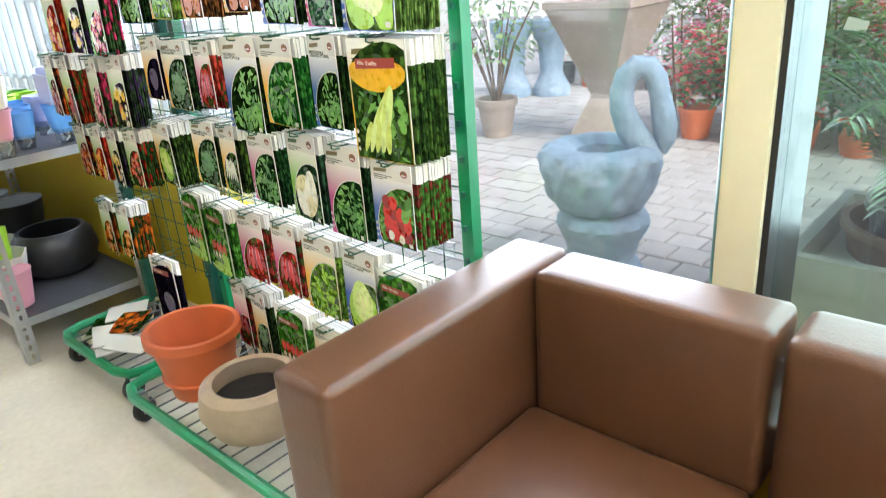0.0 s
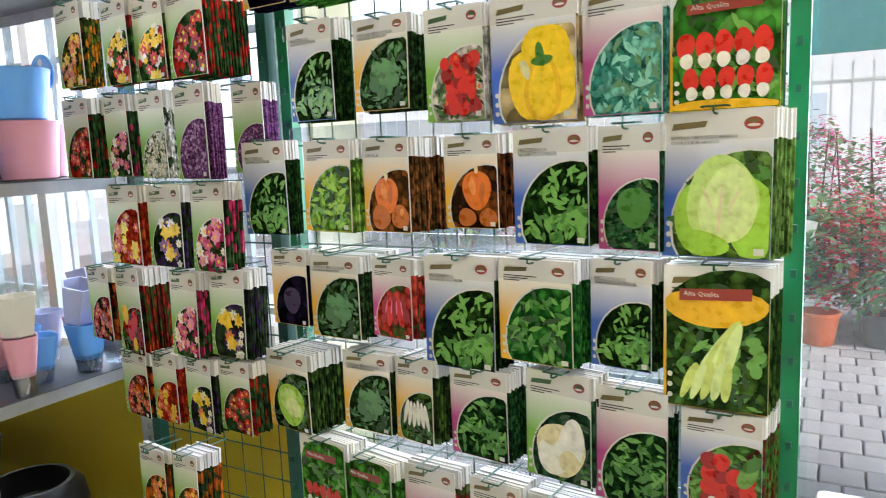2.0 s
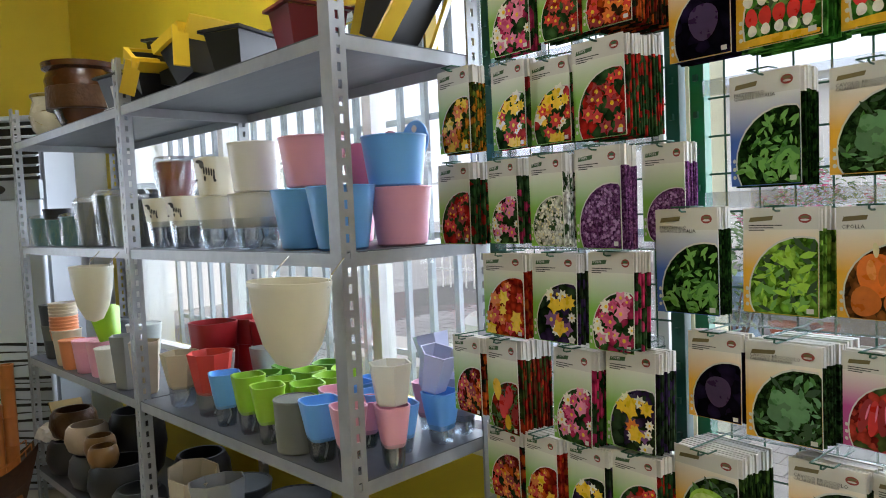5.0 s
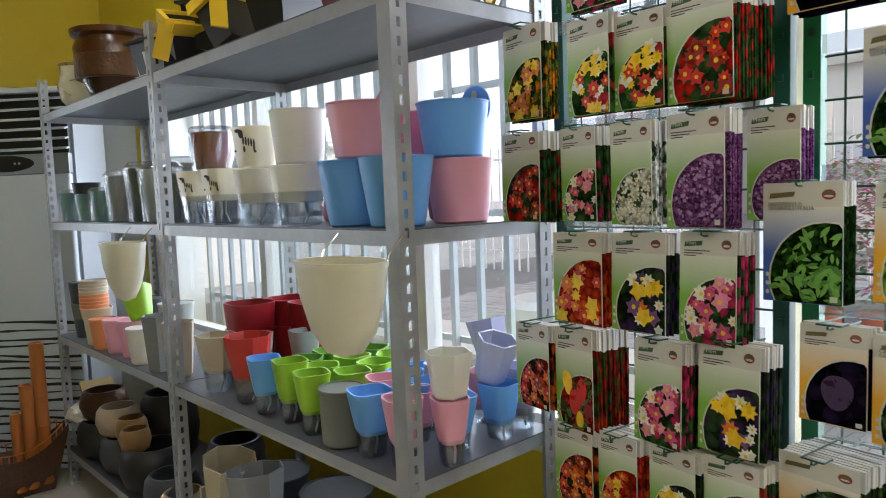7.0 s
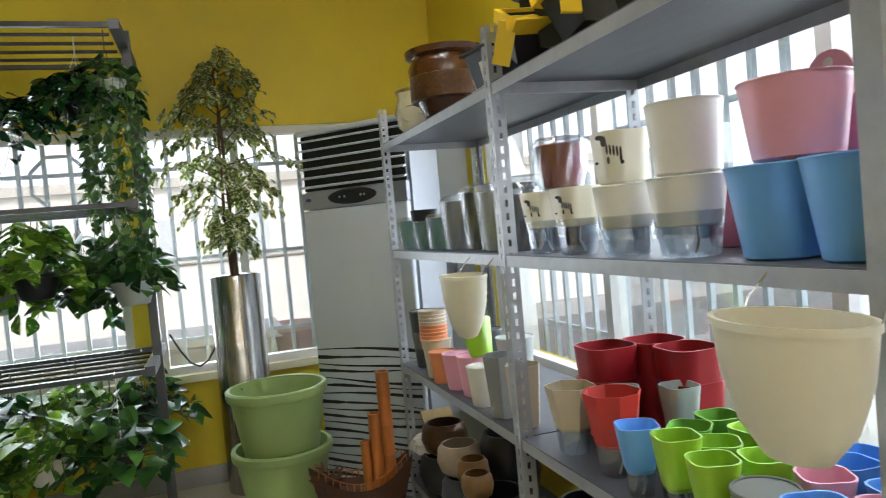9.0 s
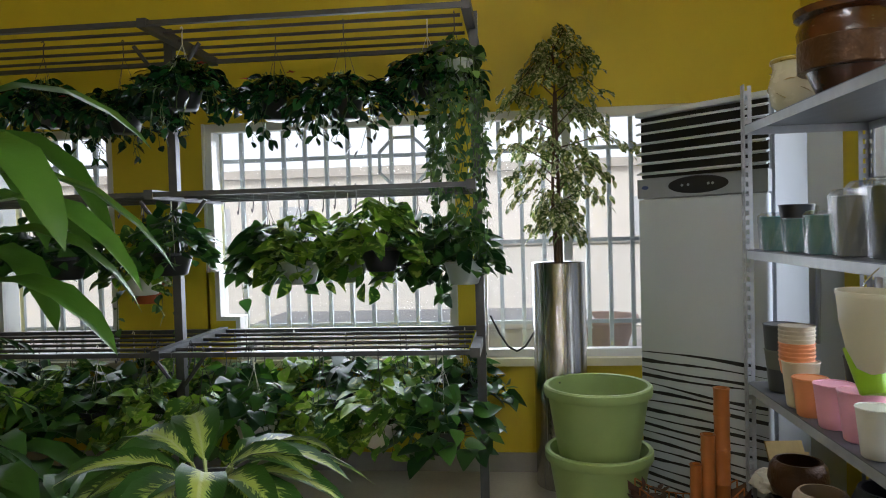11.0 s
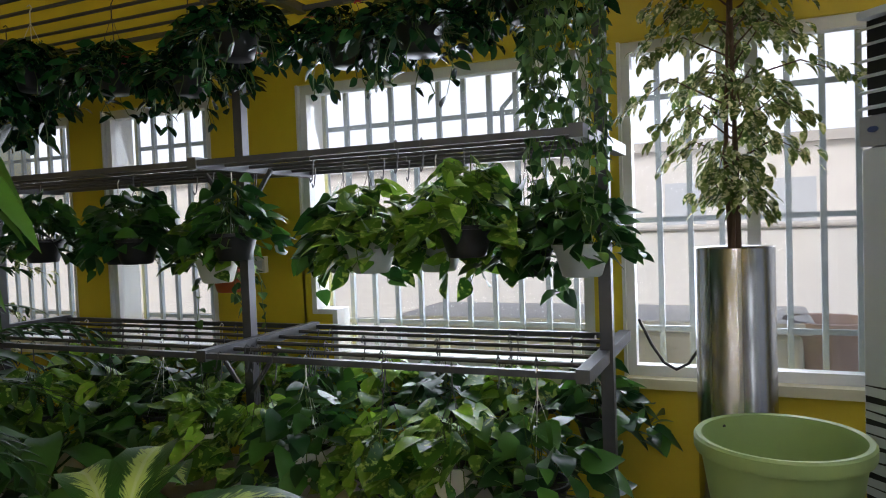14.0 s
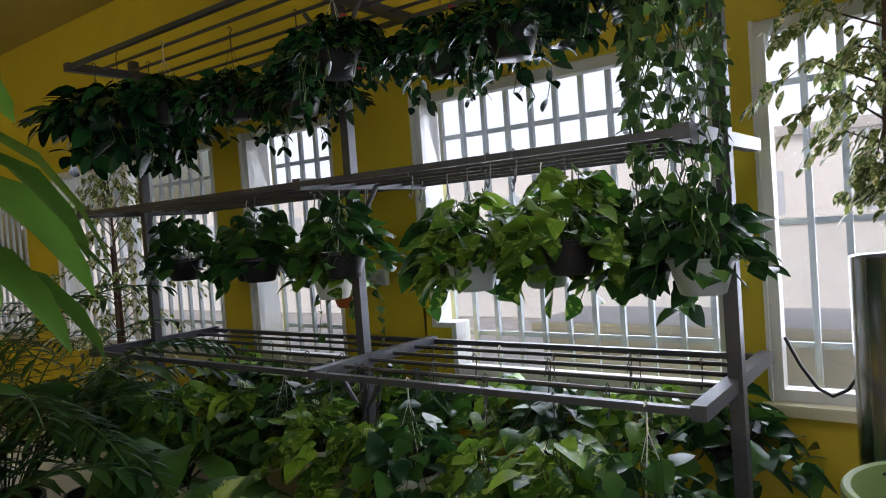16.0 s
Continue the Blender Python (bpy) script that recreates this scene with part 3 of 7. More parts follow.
# ---- shelving ----
def slotted_post(parent, x, y, sx, sy, h, slots=True):
    """Steel angle with rows of slots through both flanges; sx, sy point along its flanges."""
    bm = bmesh.new()
    w, th, slot, pitch = 0.040, 0.003, 0.019, 0.036
    for a in (0, 1):
        def strip(u0, u1, z0, z1):
            u0, u1 = sorted((u0, u1))
            if a == 0:
                xs = sorted((x + sx * u0, x + sx * u1))
                box(bm, xs[0], xs[1], min(y, y + sy * th), max(y, y + sy * th), z0, z1)
            else:
                ys = sorted((y + sy * u0, y + sy * u1))
                box(bm, min(x, x + sx * th), max(x, x + sx * th), ys[0], ys[1], z0, z1)
        strip(0.0 if a == 0 else th, 0.015, 0, h)
        strip(0.025, w, 0, h)
        z = 0.0
        if not slots and a == 1:
            strip(0.015, 0.025, 0, h)
        while (slots or a == 0) and z < h - slot:
            strip(0.015, 0.025, z, min(z + pitch - slot, h))
            z += pitch
    part("post", bm, POST_STEEL, parent)


shelving = thing("metal_shelving", "grey slotted steel shelving crowded with plastic flower pots", "shelving")
FX, BX = -0.985, -0.525
YS = (-1.17, -2.442, -3.585)
LEVELS = (0.15, 0.667, 1.170, 1.633)
for y in YS:
    for x, sx in ((FX, 1), (BX, -1)):
        slotted_post(shelving, x, y, sx, -1 if y == YS[0] else 1, 1.80 if y != YS[2] else 2.0, y != YS[2] or x != FX)
for z in LEVELS:
    for ya, yb in ((YS[0], YS[1]), (YS[1], YS[2])):
        bm = bmesh.new()
        box(bm, FX + 0.004, BX - 0.004, yb + 0.004, ya - 0.004, z + 0.012, z + 0.015)
        panel = part("shelf", bm, SHELF_STEEL, shelving)
        for lip in ((FX + 0.0035, FX + 0.006, yb + 0.004, ya - 0.004), (BX - 0.006, BX - 0.0035, yb + 0.004, ya - 0.004),
                    (FX + 0.007, BX - 0.007, yb + 0.004, yb + 0.007), (FX + 0.007, BX - 0.007, ya - 0.007, ya - 0.004)):
            bm = bmesh.new()
            box(bm, *lip, z - 0.018, z + 0.0115)
            part("folded_lip", bm, POST_STEEL, panel)


# ---- pots ----
COLOUR_WORD = {"ash": "pale grey", "lav": "lavender", "moss": "grey-green", "deepblue": "deep blue", "dark": "dark grey", "crimson": "dark red"}


def pot(x, y, z, r, h, col, sides=24, clear=0.0, flare=0.72, tilt=0.0, label="", lip=0.0, group="plastic pots on the shelves", turn=0.0):
    """Plastic pot, round or faceted, with an optional clear water base under it."""
    word = COLOUR_WORD.get(col, col)
    shape = {24: "round", 8: "eight-sided", 6: "six-sided", 4: "square"}[sides]
    t = thing("flower_pot", label or f"{word} {shape} plastic flower pot" + (" in a clear base" if clear else ""), "flower pot", group, (x, y, z))
    if tilt:
        t.matrix_world = pose(x, y, z, tilt, 0, turn)
    wave = None
    rot = radians(turn)
    seg = sides
    if sides == 4:
        seg, wave = 24, lambda a, zz: 1 + 0.085 * math.cos(4 * (a - rot))
    bm = bmesh.new()
    prof = hollow(r * flare, r, h - clear, max(0.004, r * 0.06), lip=lip)
    lathe(bm, [(q, v + clear) for q, v in prof], seg, rot=rot, wave=wave)
    part("body", bm, P[col], t, smooth=sides in (24, 4))
    if sides == 24 and r > 0.045:
        bm = bmesh.new()
        ring = [(r - 0.001 + 0.0028 * math.cos(q), h - 0.002 + 0.003 * math.sin(q)) for q in [2 * math.pi * v / 6 for v in range(6)]]
        lathe(bm, ring, 28)
        part("rim", bm, P[col], t, smooth=True)
    if clear:
        bm = bmesh.new()
        lathe(bm, hollow(r * flare * 0.86, r * flare * 1.08, clear * 1.5, 0.003, 0.004), seg, rot=rot, wave=wave)
        part("clear_base", bm, CLEAR_PLASTIC, t, "clear plastic water base", smooth=True)
        bm = bmesh.new()
        tube(bm, [(0.2 * r, 0, clear), (0.35 * r, 0.1 * r, clear * 0.5), (-0.1 * r, -0.3 * r, 0.008)], 0.003, 6)
        part("wick", bm, P["white"], t)
    return t


Z0, Z1, Z2, Z3 = (v + 0.0155 for v in LEVELS)
# middle shelf, front bay: flared self-watering cups, front row first
for row in ((-0.915, -2.62, 0.066, 0.17, "beige", 6), (-0.905, -2.80, 0.068, 0.19, "red", 8), (-0.930, -2.93, 0.048, 0.150, "blue", 4),
            (-0.925, -3.055, 0.047, 0.160, "lime", 4), (-0.935, -3.17, 0.047, 0.150, "lime", 4), (-0.925, -3.39, 0.052, 0.145, "blue", 4),
            (-0.925, -3.50, 0.044, 0.150, "pink", 4), (-0.850, -3.565, 0.042, 0.145, "pink", 4)):
    pot(row[0], row[1], Z1, row[2], row[3], row[4], row[5], clear=row[3] * 0.34, flare=0.66, turn=20 + 40 * (row[1] % 0.3))
pot(-0.925, -3.282, Z1, 0.054, 0.132, "moss", 24, flare=0.92, label="grey-green clay cup pot")
for k, (x, y) in enumerate(((-0.80, -2.93), (-0.82, -3.04), (-0.80, -3.15), (-0.70, -2.90), (-0.70, -3.01), (-0.70, -3.12), (-0.60, -2.97), (-0.61, -3.08))):
    pot(x, y, Z1, 0.050, 0.125, "lime" if k % 3 else "green", 4, clear=0.04, flare=0.66, turn=13 * k)
for x, y, c, h in ((-0.83, -2.72, "ash", 0.17), (-0.80, -3.28, "pink", 0.13), (-0.80, -3.40, "pink", 0.12), (-0.73, -3.36, "blue", 0.12), (-0.70, -3.24, "deepblue", 0.12),
                   (-0.62, -3.20, "deepblue", 0.11), (-0.64, -3.32, "lav", 0.14), (-0.77, -3.50, "blue", 0.12), (-0.66, -3.53, "blue", 0.13),
                   (-0.60, -3.43, "pink", 0.13), (-0.57, -3.52, "lav", 0.15), (-0.71, -2.78, "ash", 0.17)):
    pot(x, y, Z1, 0.047, h, c, 4, clear=0.035, flare=0.66, turn=200 * x)
pot(-0.850, -3.565, Z1 + 0.147, 0.052, 0.095, "white", 6, flare=0.72, label="translucent white six-sided cup stacked on a pink one")
pot(-0.66, -3.50, Z1 + 0.132, 0.050, 0.105, "lav", 6, flare=0.72, tilt=18, label="lavender six-sided cup leaning in another")
pot(-0.56, -3.42, Z1 + 0.15, 0.052, 0.10, "lav", 6, flare=0.72, tilt=-14, label="lavender six-sided cup leaning in another")
for x, y in ((-0.76, -2.54), (-0.62, -2.56), (-0.62, -2.70)):
    for lift in (0, 0.085):
        pot(x, y, Z1 + lift, 0.078, 0.155, "crimson", 4, flare=0.84, turn=45)
# middle shelf, far bay
for x, y, r, h, c, s in ((-0.90, -1.33, 0.062, 0.15, "moss", 24), (-0.90, -1.33, 0.066, 0.24, "dark", 24), (-0.925, -1.55, 0.058, 0.15, "beige", 24), (-0.94, -1.66, 0.052, 0.12, "orange", 24),
                         (-0.925, -1.79, 0.056, 0.13, "pink", 24), (-0.91, -1.92, 0.060, 0.14, "pink", 24), (-0.935, -2.06, 0.052, 0.13, "white", 24),
                         (-0.93, -2.22, 0.060, 0.19, "grey", 6), (-0.92, -2.35, 0.055, 0.18, "beige", 6), (-0.74, -1.6, 0.07, 0.17, "dark", 24), (-0.72, -1.85, 0.07, 0.17, "ash", 24)):
    pot(x, y, Z1, r, h, c, s, flare=0.74)
pot(-0.90, -1.98, Z1 + 0.14, 0.055, 0.13, "lime", 4, flare=0.66, tilt=-24, label="lime green square cup leaning on pink pots")
for k in range(9):
    pot(-0.925, -1.52, Z1 + 0.10 + 0.014 * k, 0.056, 0.05, "beige" if k > 4 else "orange", 24, flare=0.86, label="thin plastic saucer-like cup in a stack")
# upper shelf, front bay
ZEBRA_POTS = []
for y, c in ((-2.58, "cream"), (-2.745, "cream")):
    t = pot(-0.925, y, Z2, 0.058, 0.155, c, 4, clear=0.065, flare=0.80, turn=0, label="cream square pot printed with small black zebras")
    ZEBRA_POTS.append(t)
for y, r in ((-2.93, 0.064), (-3.13, 0.070)):
    pot(-0.915, y, Z2, r, 0.145, "white", 24, clear=0.055, flare=0.84, label="white orchid pot standing in a clear outer pot")
for y, c in ((-3.325, "blue"), (-3.475, "blue")):
    t = pot(-0.895, y, Z2, 0.080, 0.145, c, 24, flare=0.72, label=f"{c} half-round wall pot with a hanging tab")
for x, y, c in ((-0.735, -3.50, "pink"), (-0.62, -3.36, "rose"), (-0.66, -3.20, "rose")):
    pot(x, y, Z2, 0.076, 0.140, c, 24, flare=0.80)


def tab_pot(x, y, z, c, r=0.080, h=0.120, rz=0):
    t = pot(x, y, z, r, h, c, 24, flare=0.80, label=f"{COLOUR_WORD.get(c, c)} wall pot with a round hanging tab")
    bm = bmesh.new()
    lathe(bm, [(0.046, -0.0025), (0.047, 0.0), (0.046, 0.0025)], 24, tilt=pose(r - 0.008, 0, h - 0.004, 0, 90, 0))
    part("hanging_tab", bm, P[c], t)
    bm = bmesh.new()
    lathe(bm, [(0.009, -0.002), (0.009, 0.002)], 12, tilt=pose(r - 0.008, 0, h + 0.022, 0, 90, 0) @ Matrix.Diagonal((1, 1, 1.6, 1)))
    part("tab_hole", bm, P["white"], t)
    return t


t = pot(-0.91, -2.66, Z2 + 0.157, 0.058, 0.105, "maroon", 24, flare=0.85, label="dark red round pot wrapped in clear film")
bm = bmesh.new()
lathe(bm, [(0.050, 0.0), (0.062, 0.05), (0.066, 0.11), (0.058, 0.122)], 20, wave=lambda a, zz: 1 + 0.05 * math.sin(7 * a + 50 * zz) + 0.03 * math.sin(13 * a))
part("film_wrap", bm, FILM, t, "crinkled clear film")
t = pot(-0.92, -2.935, Z2 + 0.148, 0.058, 0.105, "cream", 4, flare=0.80, label="cream square pot printed with a black zebra")
def zebra(t, x, dy, z, k):
    """A small printed zebra: head, neck, striped body and legs as flat marks."""
    marks = [(0.022, 0.030, 0.008, 0.005, 0), (0.014, 0.022, 0.006, 0.011, 20), (-0.022, -0.022, 0.004, 0.004, 0), (0.030, -0.020, 0.004, 0.003, 0)]
    marks += [(0.008 - 0.007 * q, 0.006 - 0.002 * q, 0.0024, 0.011, 8) for q in range(5)]
    marks += [(0.006, -0.016, 0.003, 0.008, 0), (-0.020, -0.014, 0.003, 0.009, 0)]
    for u, v, a, b, turn in marks:
        bm = bmesh.new()
        lathe(bm, [(1, -0.0005), (1, 0.0005)], 10, tilt=pose(x, dy + u * k, z + v * k, 0, 86, turn) @ Matrix.Diagonal((b * k, a * k, 1, 1)))
        part("printed_mark", bm, INK, t)


zebra(t, -0.0615, 0.0, 0.062, 1.0)
t.matrix_world = t.matrix_world @ pose(0, 0, 0, 0, 0, 40)
for t in ZEBRA_POTS:
    zebra(t, -0.0610, 0.004, 0.112, 0.72)
    t.matrix_world = t.matrix_world @ pose(0, 0, 0, 0, 0, 40)
pot(-0.91, -3.13, Z2 + 0.148, 0.068, 0.128, "white", 24, flare=0.84)
for x, y, c in ((-0.885, -3.355, "pink"), (-0.745, -3.495, "blue")):
    tab_pot(x, y, Z2 + 0.148 if c == "pink" else Z2 + 0.142, c)
tab_pot(-0.66, -3.30, Z2 + 0.142, "rose")
tab_pot(-0.70, -3.02, Z2, "rose")
# upper shelf, far bay: film-wrapped teal and grey pots
for x, y, r, h, c in ((-0.92, -1.36, 0.062, 0.12, "teal"), (-0.90, -1.52, 0.060, 0.11, "teal"), (-0.90, -1.70, 0.062, 0.12, "teal"), (-0.88, -1.86, 0.070, 0.17, "grey"),
                      (-0.86, -2.02, 0.070, 0.19, "dark"), (-0.88, -2.20, 0.068, 0.18, "ash"), (-0.72, -1.6, 0.07, 0.2, "dark"), (-0.70, -2.0, 0.07, 0.21, "dark"),
                      (-0.88, -2.34, 0.06, 0.16, "dark"), (-0.70, -2.3, 0.07, 0.2, "dark")):
    t = pot(x, y, Z2, r, h, c, 24, flare=0.82, label=f"{COLOUR_WORD.get(c, c)} plastic pot wrapped in crinkled clear film")
    bm = bmesh.new()
    rnd = random.Random(int(1000 * -y))
    lathe(bm, [(r * 0.95, 0.002), (r * 1.06, h * 0.5), (r * 1.10, h * 1.02), (r * 0.9, h * 1.12)], 18, wave=lambda a, zz: 1 + 0.05 * math.sin(7 * a + 40 * zz) + 0.03 * rnd.random())
    part("film_wrap", bm, FILM, t)
pot(-0.92, -1.52, Z2 + 0.112, 0.055, 0.045, "black", 24, flare=0.9, label="shallow black bowl on a teal pot")
# lowest shelf and the goods on it
for x, y, r, h, c, s, tl in ((-0.90, -2.55, 0.085, 0.19, "beige", 8, 12), (-0.90, -2.78, 0.09, 0.20, "grey", 8, -8), (-0.91, -2.98, 0.085, 0.17, "grey", 8, 5), (-0.88, -3.16, 0.085, 0.16, "ash", 8, 0),
                             (-0.90, -3.34, 0.075, 0.16, "white", 6, 6), (-0.92, -3.46, 0.060, 0.13, "pink", 24, 0), (-0.72, -2.6, 0.1, 0.2, "dark", 24, 0), (-0.70, -2.9, 0.11, 0.22, "black", 24, 0)):
    pot(x, y, Z0, r, h, c, s, flare=0.7, tilt=tl)
pot(-0.90, -2.58, Z0 + 0.115, 0.085, 0.19, "beige", 8, flare=0.7, tilt=14)
pot(-0.90, -2.80, Z0 + 0.11, 0.088, 0.20, "grey", 8, flare=0.7, tilt=-6)
pot(-0.93, -3.40, Z0 + 0.13, 0.062, 0.13, "lime", 4, flare=0.66, tilt=-28, label="lime green square cup lying on white pots")


def bowl(x, y, z, r, h, material, label):
    t = thing("bowl_planter", label, "planter", "bowl planters on the lowest shelf", (x, y, z))
    bm = bmesh.new()
    lathe(bm, [(r * 0.55, 0), (r * 0.85, h * 0.15), (r, h * 0.5), (r * 0.93, h * 0.85), (r * 0.78, h), (r * 0.70, h), (r * 0.82, h * 0.8), (r * 0.85, h * 0.5), (r * 0.5, h * 0.1)], 28)
    part("body", bm, material, t, smooth=True)
    return t


for x, y, r, h, m, w in ((-0.88, -1.40, 0.12, 0.16, "black", "black"), (-0.88, -1.66, 0.11, 0.15, "dark", "dark grey"), (-0.87, -1.92, 0.13, 0.17, "black", "black"), (-0.90, -2.16, 0.10, 0.13, "dark", "dark grey"),
                         (-0.72, -2.30, 0.11, 0.24, "black", "black"), (-0.70, -3.25, 0.15, 0.17, "black", "black"), (-0.72, -1.7, 0.12, 0.3, "black", "black")):
    bowl(x, y, Z0, r, h, P[m], f"{w} round bowl planter with a turned-in rim")
bowl(-0.88, -1.40, Z0 + 0.16, 0.10, 0.13, BRONZE_GLAZE, "brown glazed bowl planter stacked on a black one")
bowl(-0.90, -1.64, Z0 + 0.15, 0.09, 0.12, STONEWARE, "beige stoneware bowl planter stacked on a grey one")
bowl(-0.92, -2.30, Z0, 0.08, 0.11, STONEWARE, "beige stoneware bowl planter")
for x, y, r, h in ((-0.90, -1.78, 0.062, 0.10), (-0.93, -1.90, 0.058, 0.09)):
    bowl(x, y, Z0 + 0.15, r, h, OCHRE_GLAZE, "ochre brown glazed cup planter stacked on a bowl")
t = thing("plastic_bag", "crumpled white plastic bag on the lowest shelf", "bag", "", (-0.93, -1.32, Z0 + 0.155))
bm = bmesh.new()
bmesh.ops.create_icosphere(bm, subdivisions=3, radius=0.085)
for v in bm.verts:
    v.co *= 0.8 + 0.35 * noise.noise(v.co * 22) + 0.2 * noise.noise(v.co * 60)
    v.co.z = max(v.co.z * 0.75, -0.03) + 0.03
part("crumpled_film", bm, P["white"], t)
t = thing("cardboard_scrap", "torn piece of brown cardboard leaning on bowls", "cardboard", "", (-0.80, -1.24, Z0))
t.matrix_world = pose(-0.80, -1.24, Z0, -24, 8, 30)
bm = bmesh.new()
box(bm, -0.10, 0.10, -0.003, 0.003, 0, 0.30)
box(bm, 0.101, 0.17, -0.003, 0.003, 0.02, 0.26, m=pose(0, 0, 0, 0, 0, 12))
part("sheet", bm, mat("cardboard", rgb("a8905c"), 0.85, vary=0.12, scale=30, bump=0.1), t)
# hanging cones on the front lip of the upper shelf
for y, r in ((-3.49, 0.116), (-2.27, 0.102)):
    t = thing("hanging_planter", "large cream egg-shaped hanging planter hooked on the shelf", "planter", "cream hanging planters", (FX - r * 0.62, y, LEVELS[2] - 0.228))
    bm = bmesh.new()
    lathe(bm, [(0.01, 0), (r * 0.42, 0.010), (r * 0.72, 0.052), (r * 0.92, 0.115), (r, 0.178), (r * 1.03, 0.178), (r * 1.03, 0.188), (r * 0.95, 0.188), (r * 0.85, 0.115), (r * 0.4, 0.03)], 32, sx=0.62)
    part("body", bm, P["cream"], t, smooth=True)
    for s in (-1, 1):
        bm = bmesh.new()
        tube(bm, [(r * 0.2, s * r * 0.93, 0.175), (r * 0.3, s * r * 0.93, 0.20), (r * 0.61, s * r * 0.90, 0.232)], 0.0015, 6)
        part("hook", bm, CHROME, t)


# ---- on top of the shelving ----
def vase(x, y, z, prof, material, label, bands=(), handles=False):
    t = thing("vase", label, "vase", "", (x, y, z))
    bm = bmesh.new()
    lathe(bm, prof, 40)
    part("body", bm, material, t, smooth=True)
    for r, za, zb, m in bands:
        bm = bmesh.new()
        lathe(bm, [(r - 0.004, za), (r, za + 0.004), (r, zb - 0.004), (r - 0.004, zb)], 40, wave=lambda a, zz: 1 + 0.012 * math.sin(18 * a + 60 * zz))
        part("band", bm, m, t, "raised ornamental band", smooth=True)
    if handles:
        for k in range(14):
            a, rnd = 2.4 * k, random.Random(k)
            bm = bmesh.new()
            c = Vector((0.073 * math.cos(a), 0.073 * math.sin(a), 0.05 + 0.09 * rnd.random()))
            leaf(bm, c, (-math.sin(a), math.cos(a), rnd.uniform(-0.6, 0.8)), 0.06, 0.03, droop=0.1)
            part("gilt_leaf", bm, GOLD_GLAZE, t)
    return t


vase(-0.86, -1.76, Z3, [(0.075, 0), (0.085, 0.01), (0.125, 0.10), (0.140, 0.19), (0.128, 0.225), (0.145, 0.235), (0.148, 0.255), (0.135, 0.255), (0.115, 0.22), (0.11, 0.1), (0.05, 0.02)],
     BROWN_GLAZE, "brown glazed jar with a carved relief band", ((0.137, 0.075, 0.165, BRONZE_GLAZE), (0.138, 0.180, 0.198, BRONZE_GLAZE)))
vase(-0.89, -1.46, Z3, [(0.05, 0), (0.08, 0.03), (0.09, 0.09), (0.075, 0.15), (0.082, 0.18), (0.074, 0.18), (0.06, 0.14), (0.06, 0.04)],
     CREAM_GLAZE, "cream pot covered with gilt leaves", ((0.084, 0.165, 0.18, GOLD_GLAZE),), True)


def plastic_tray(x, y, z, rz, c, w=0.17, d=0.12, h=0.13, lean=0):
    t = thing("plastic_bin", f"{c} plastic corner planter standing on the top shelf", "planter", "black and yellow planters on the top shelf", (x, y, z))
    t.matrix_world = pose(x, y, z, lean, 0, rz)
    bm = bmesh.new()
    th = 0.006
    for a in ((-w / 2, w / 2, -d / 2, -d / 2 + th), (-w / 2, w / 2, d / 2 - th, d / 2), (-w / 2, -w / 2 + th, -d / 2 + th, d / 2 - th), (w / 2 - th, w / 2, -d / 2 + th, d / 2 - th)):
        box(bm, *a, 0.006, h)
    box(bm, -w / 2, w / 2, -d / 2, d / 2, 0, 0.006)
    for v in bm.verts:
        if v.co.z < 0.01:
            v.co.x *= 0.72
            v.co.y *= 0.72
    part("body", bm, P["black" if c == "yellow" else c], t)
    bm = bmesh.new()
    for a in ((-w / 2 - 0.012, w / 2 + 0.012, -d / 2 - 0.012, -d / 2 + 0.002), (-w / 2 - 0.012, w / 2 + 0.012, d / 2 - 0.002, d / 2 + 0.012),
              (-w / 2 - 0.012, -w / 2 + 0.002, -d / 2 + 0.003, d / 2 - 0.003), (w / 2 - 0.002, w / 2 + 0.012, -d / 2 + 0.003, d / 2 - 0.003)):
        box(bm, *a, h - (0.022 if c == "yellow" else -0.001), h + 0.009)
    if c == "yellow":
        for sx in (-1, 1):
            box(bm, -0.022, 0.022, -0.004, 0.004, 0, h * 0.95, m=pose(sx * (w / 2 + 0.022), -d * 0.5, 0.004, 0, -sx * 10, sx * 20))
        box(bm, -w * 0.48, w * 0.48, -0.003, 0.003, -0.035, 0.035, m=pose(0, -d / 2 - 0.030, h - 0.012, 52, 0, 0))
    part("rim", bm, P[c], t)
    return t


for x, y, rz, c, ln, h in ((-0.90, -2.34, 10, "black", 0, 0.10), (-0.80, -2.50, 30, "black", 0, 0.20), (-0.90, -2.56, -12, "yellow", 24, 0.11), (-0.86, -2.66, 25, "black", 12, 0.11), (-0.87, -2.80, 8, "yellow", -18, 0.13),
                           (-0.74, -2.74, 12, "black", 0, 0.2), (-0.85, -3.00, 20, "black", 0, 0.12), (-0.78, -3.22, -8, "maroon", 0, 0.15), (-0.72, -3.46, 14, "yellow", 28, 0.20), (-0.62, -3.34, -20, "yellow", 12, 0.15)):
    plastic_tray(x, y, Z3 + (0.03 if ln else 0), rz, c, h=h, lean=ln)
for k in range(3):
    t = thing("price_card_holder", "small white plastic card holder on the top shelf", "card holder", "card holders", (-0.955, -2.30 - 0.035 * k, Z3))
    bm = bmesh.new()
    box(bm, -0.002, 0.002, -0.015, 0.015, 0, 0.075, m=pose(0, 0, 0, 0, -14, 15))
    box(bm, -0.02, 0.02, -0.015, 0.015, 0, 0.004)
    part("holder", bm, P["white"], t)


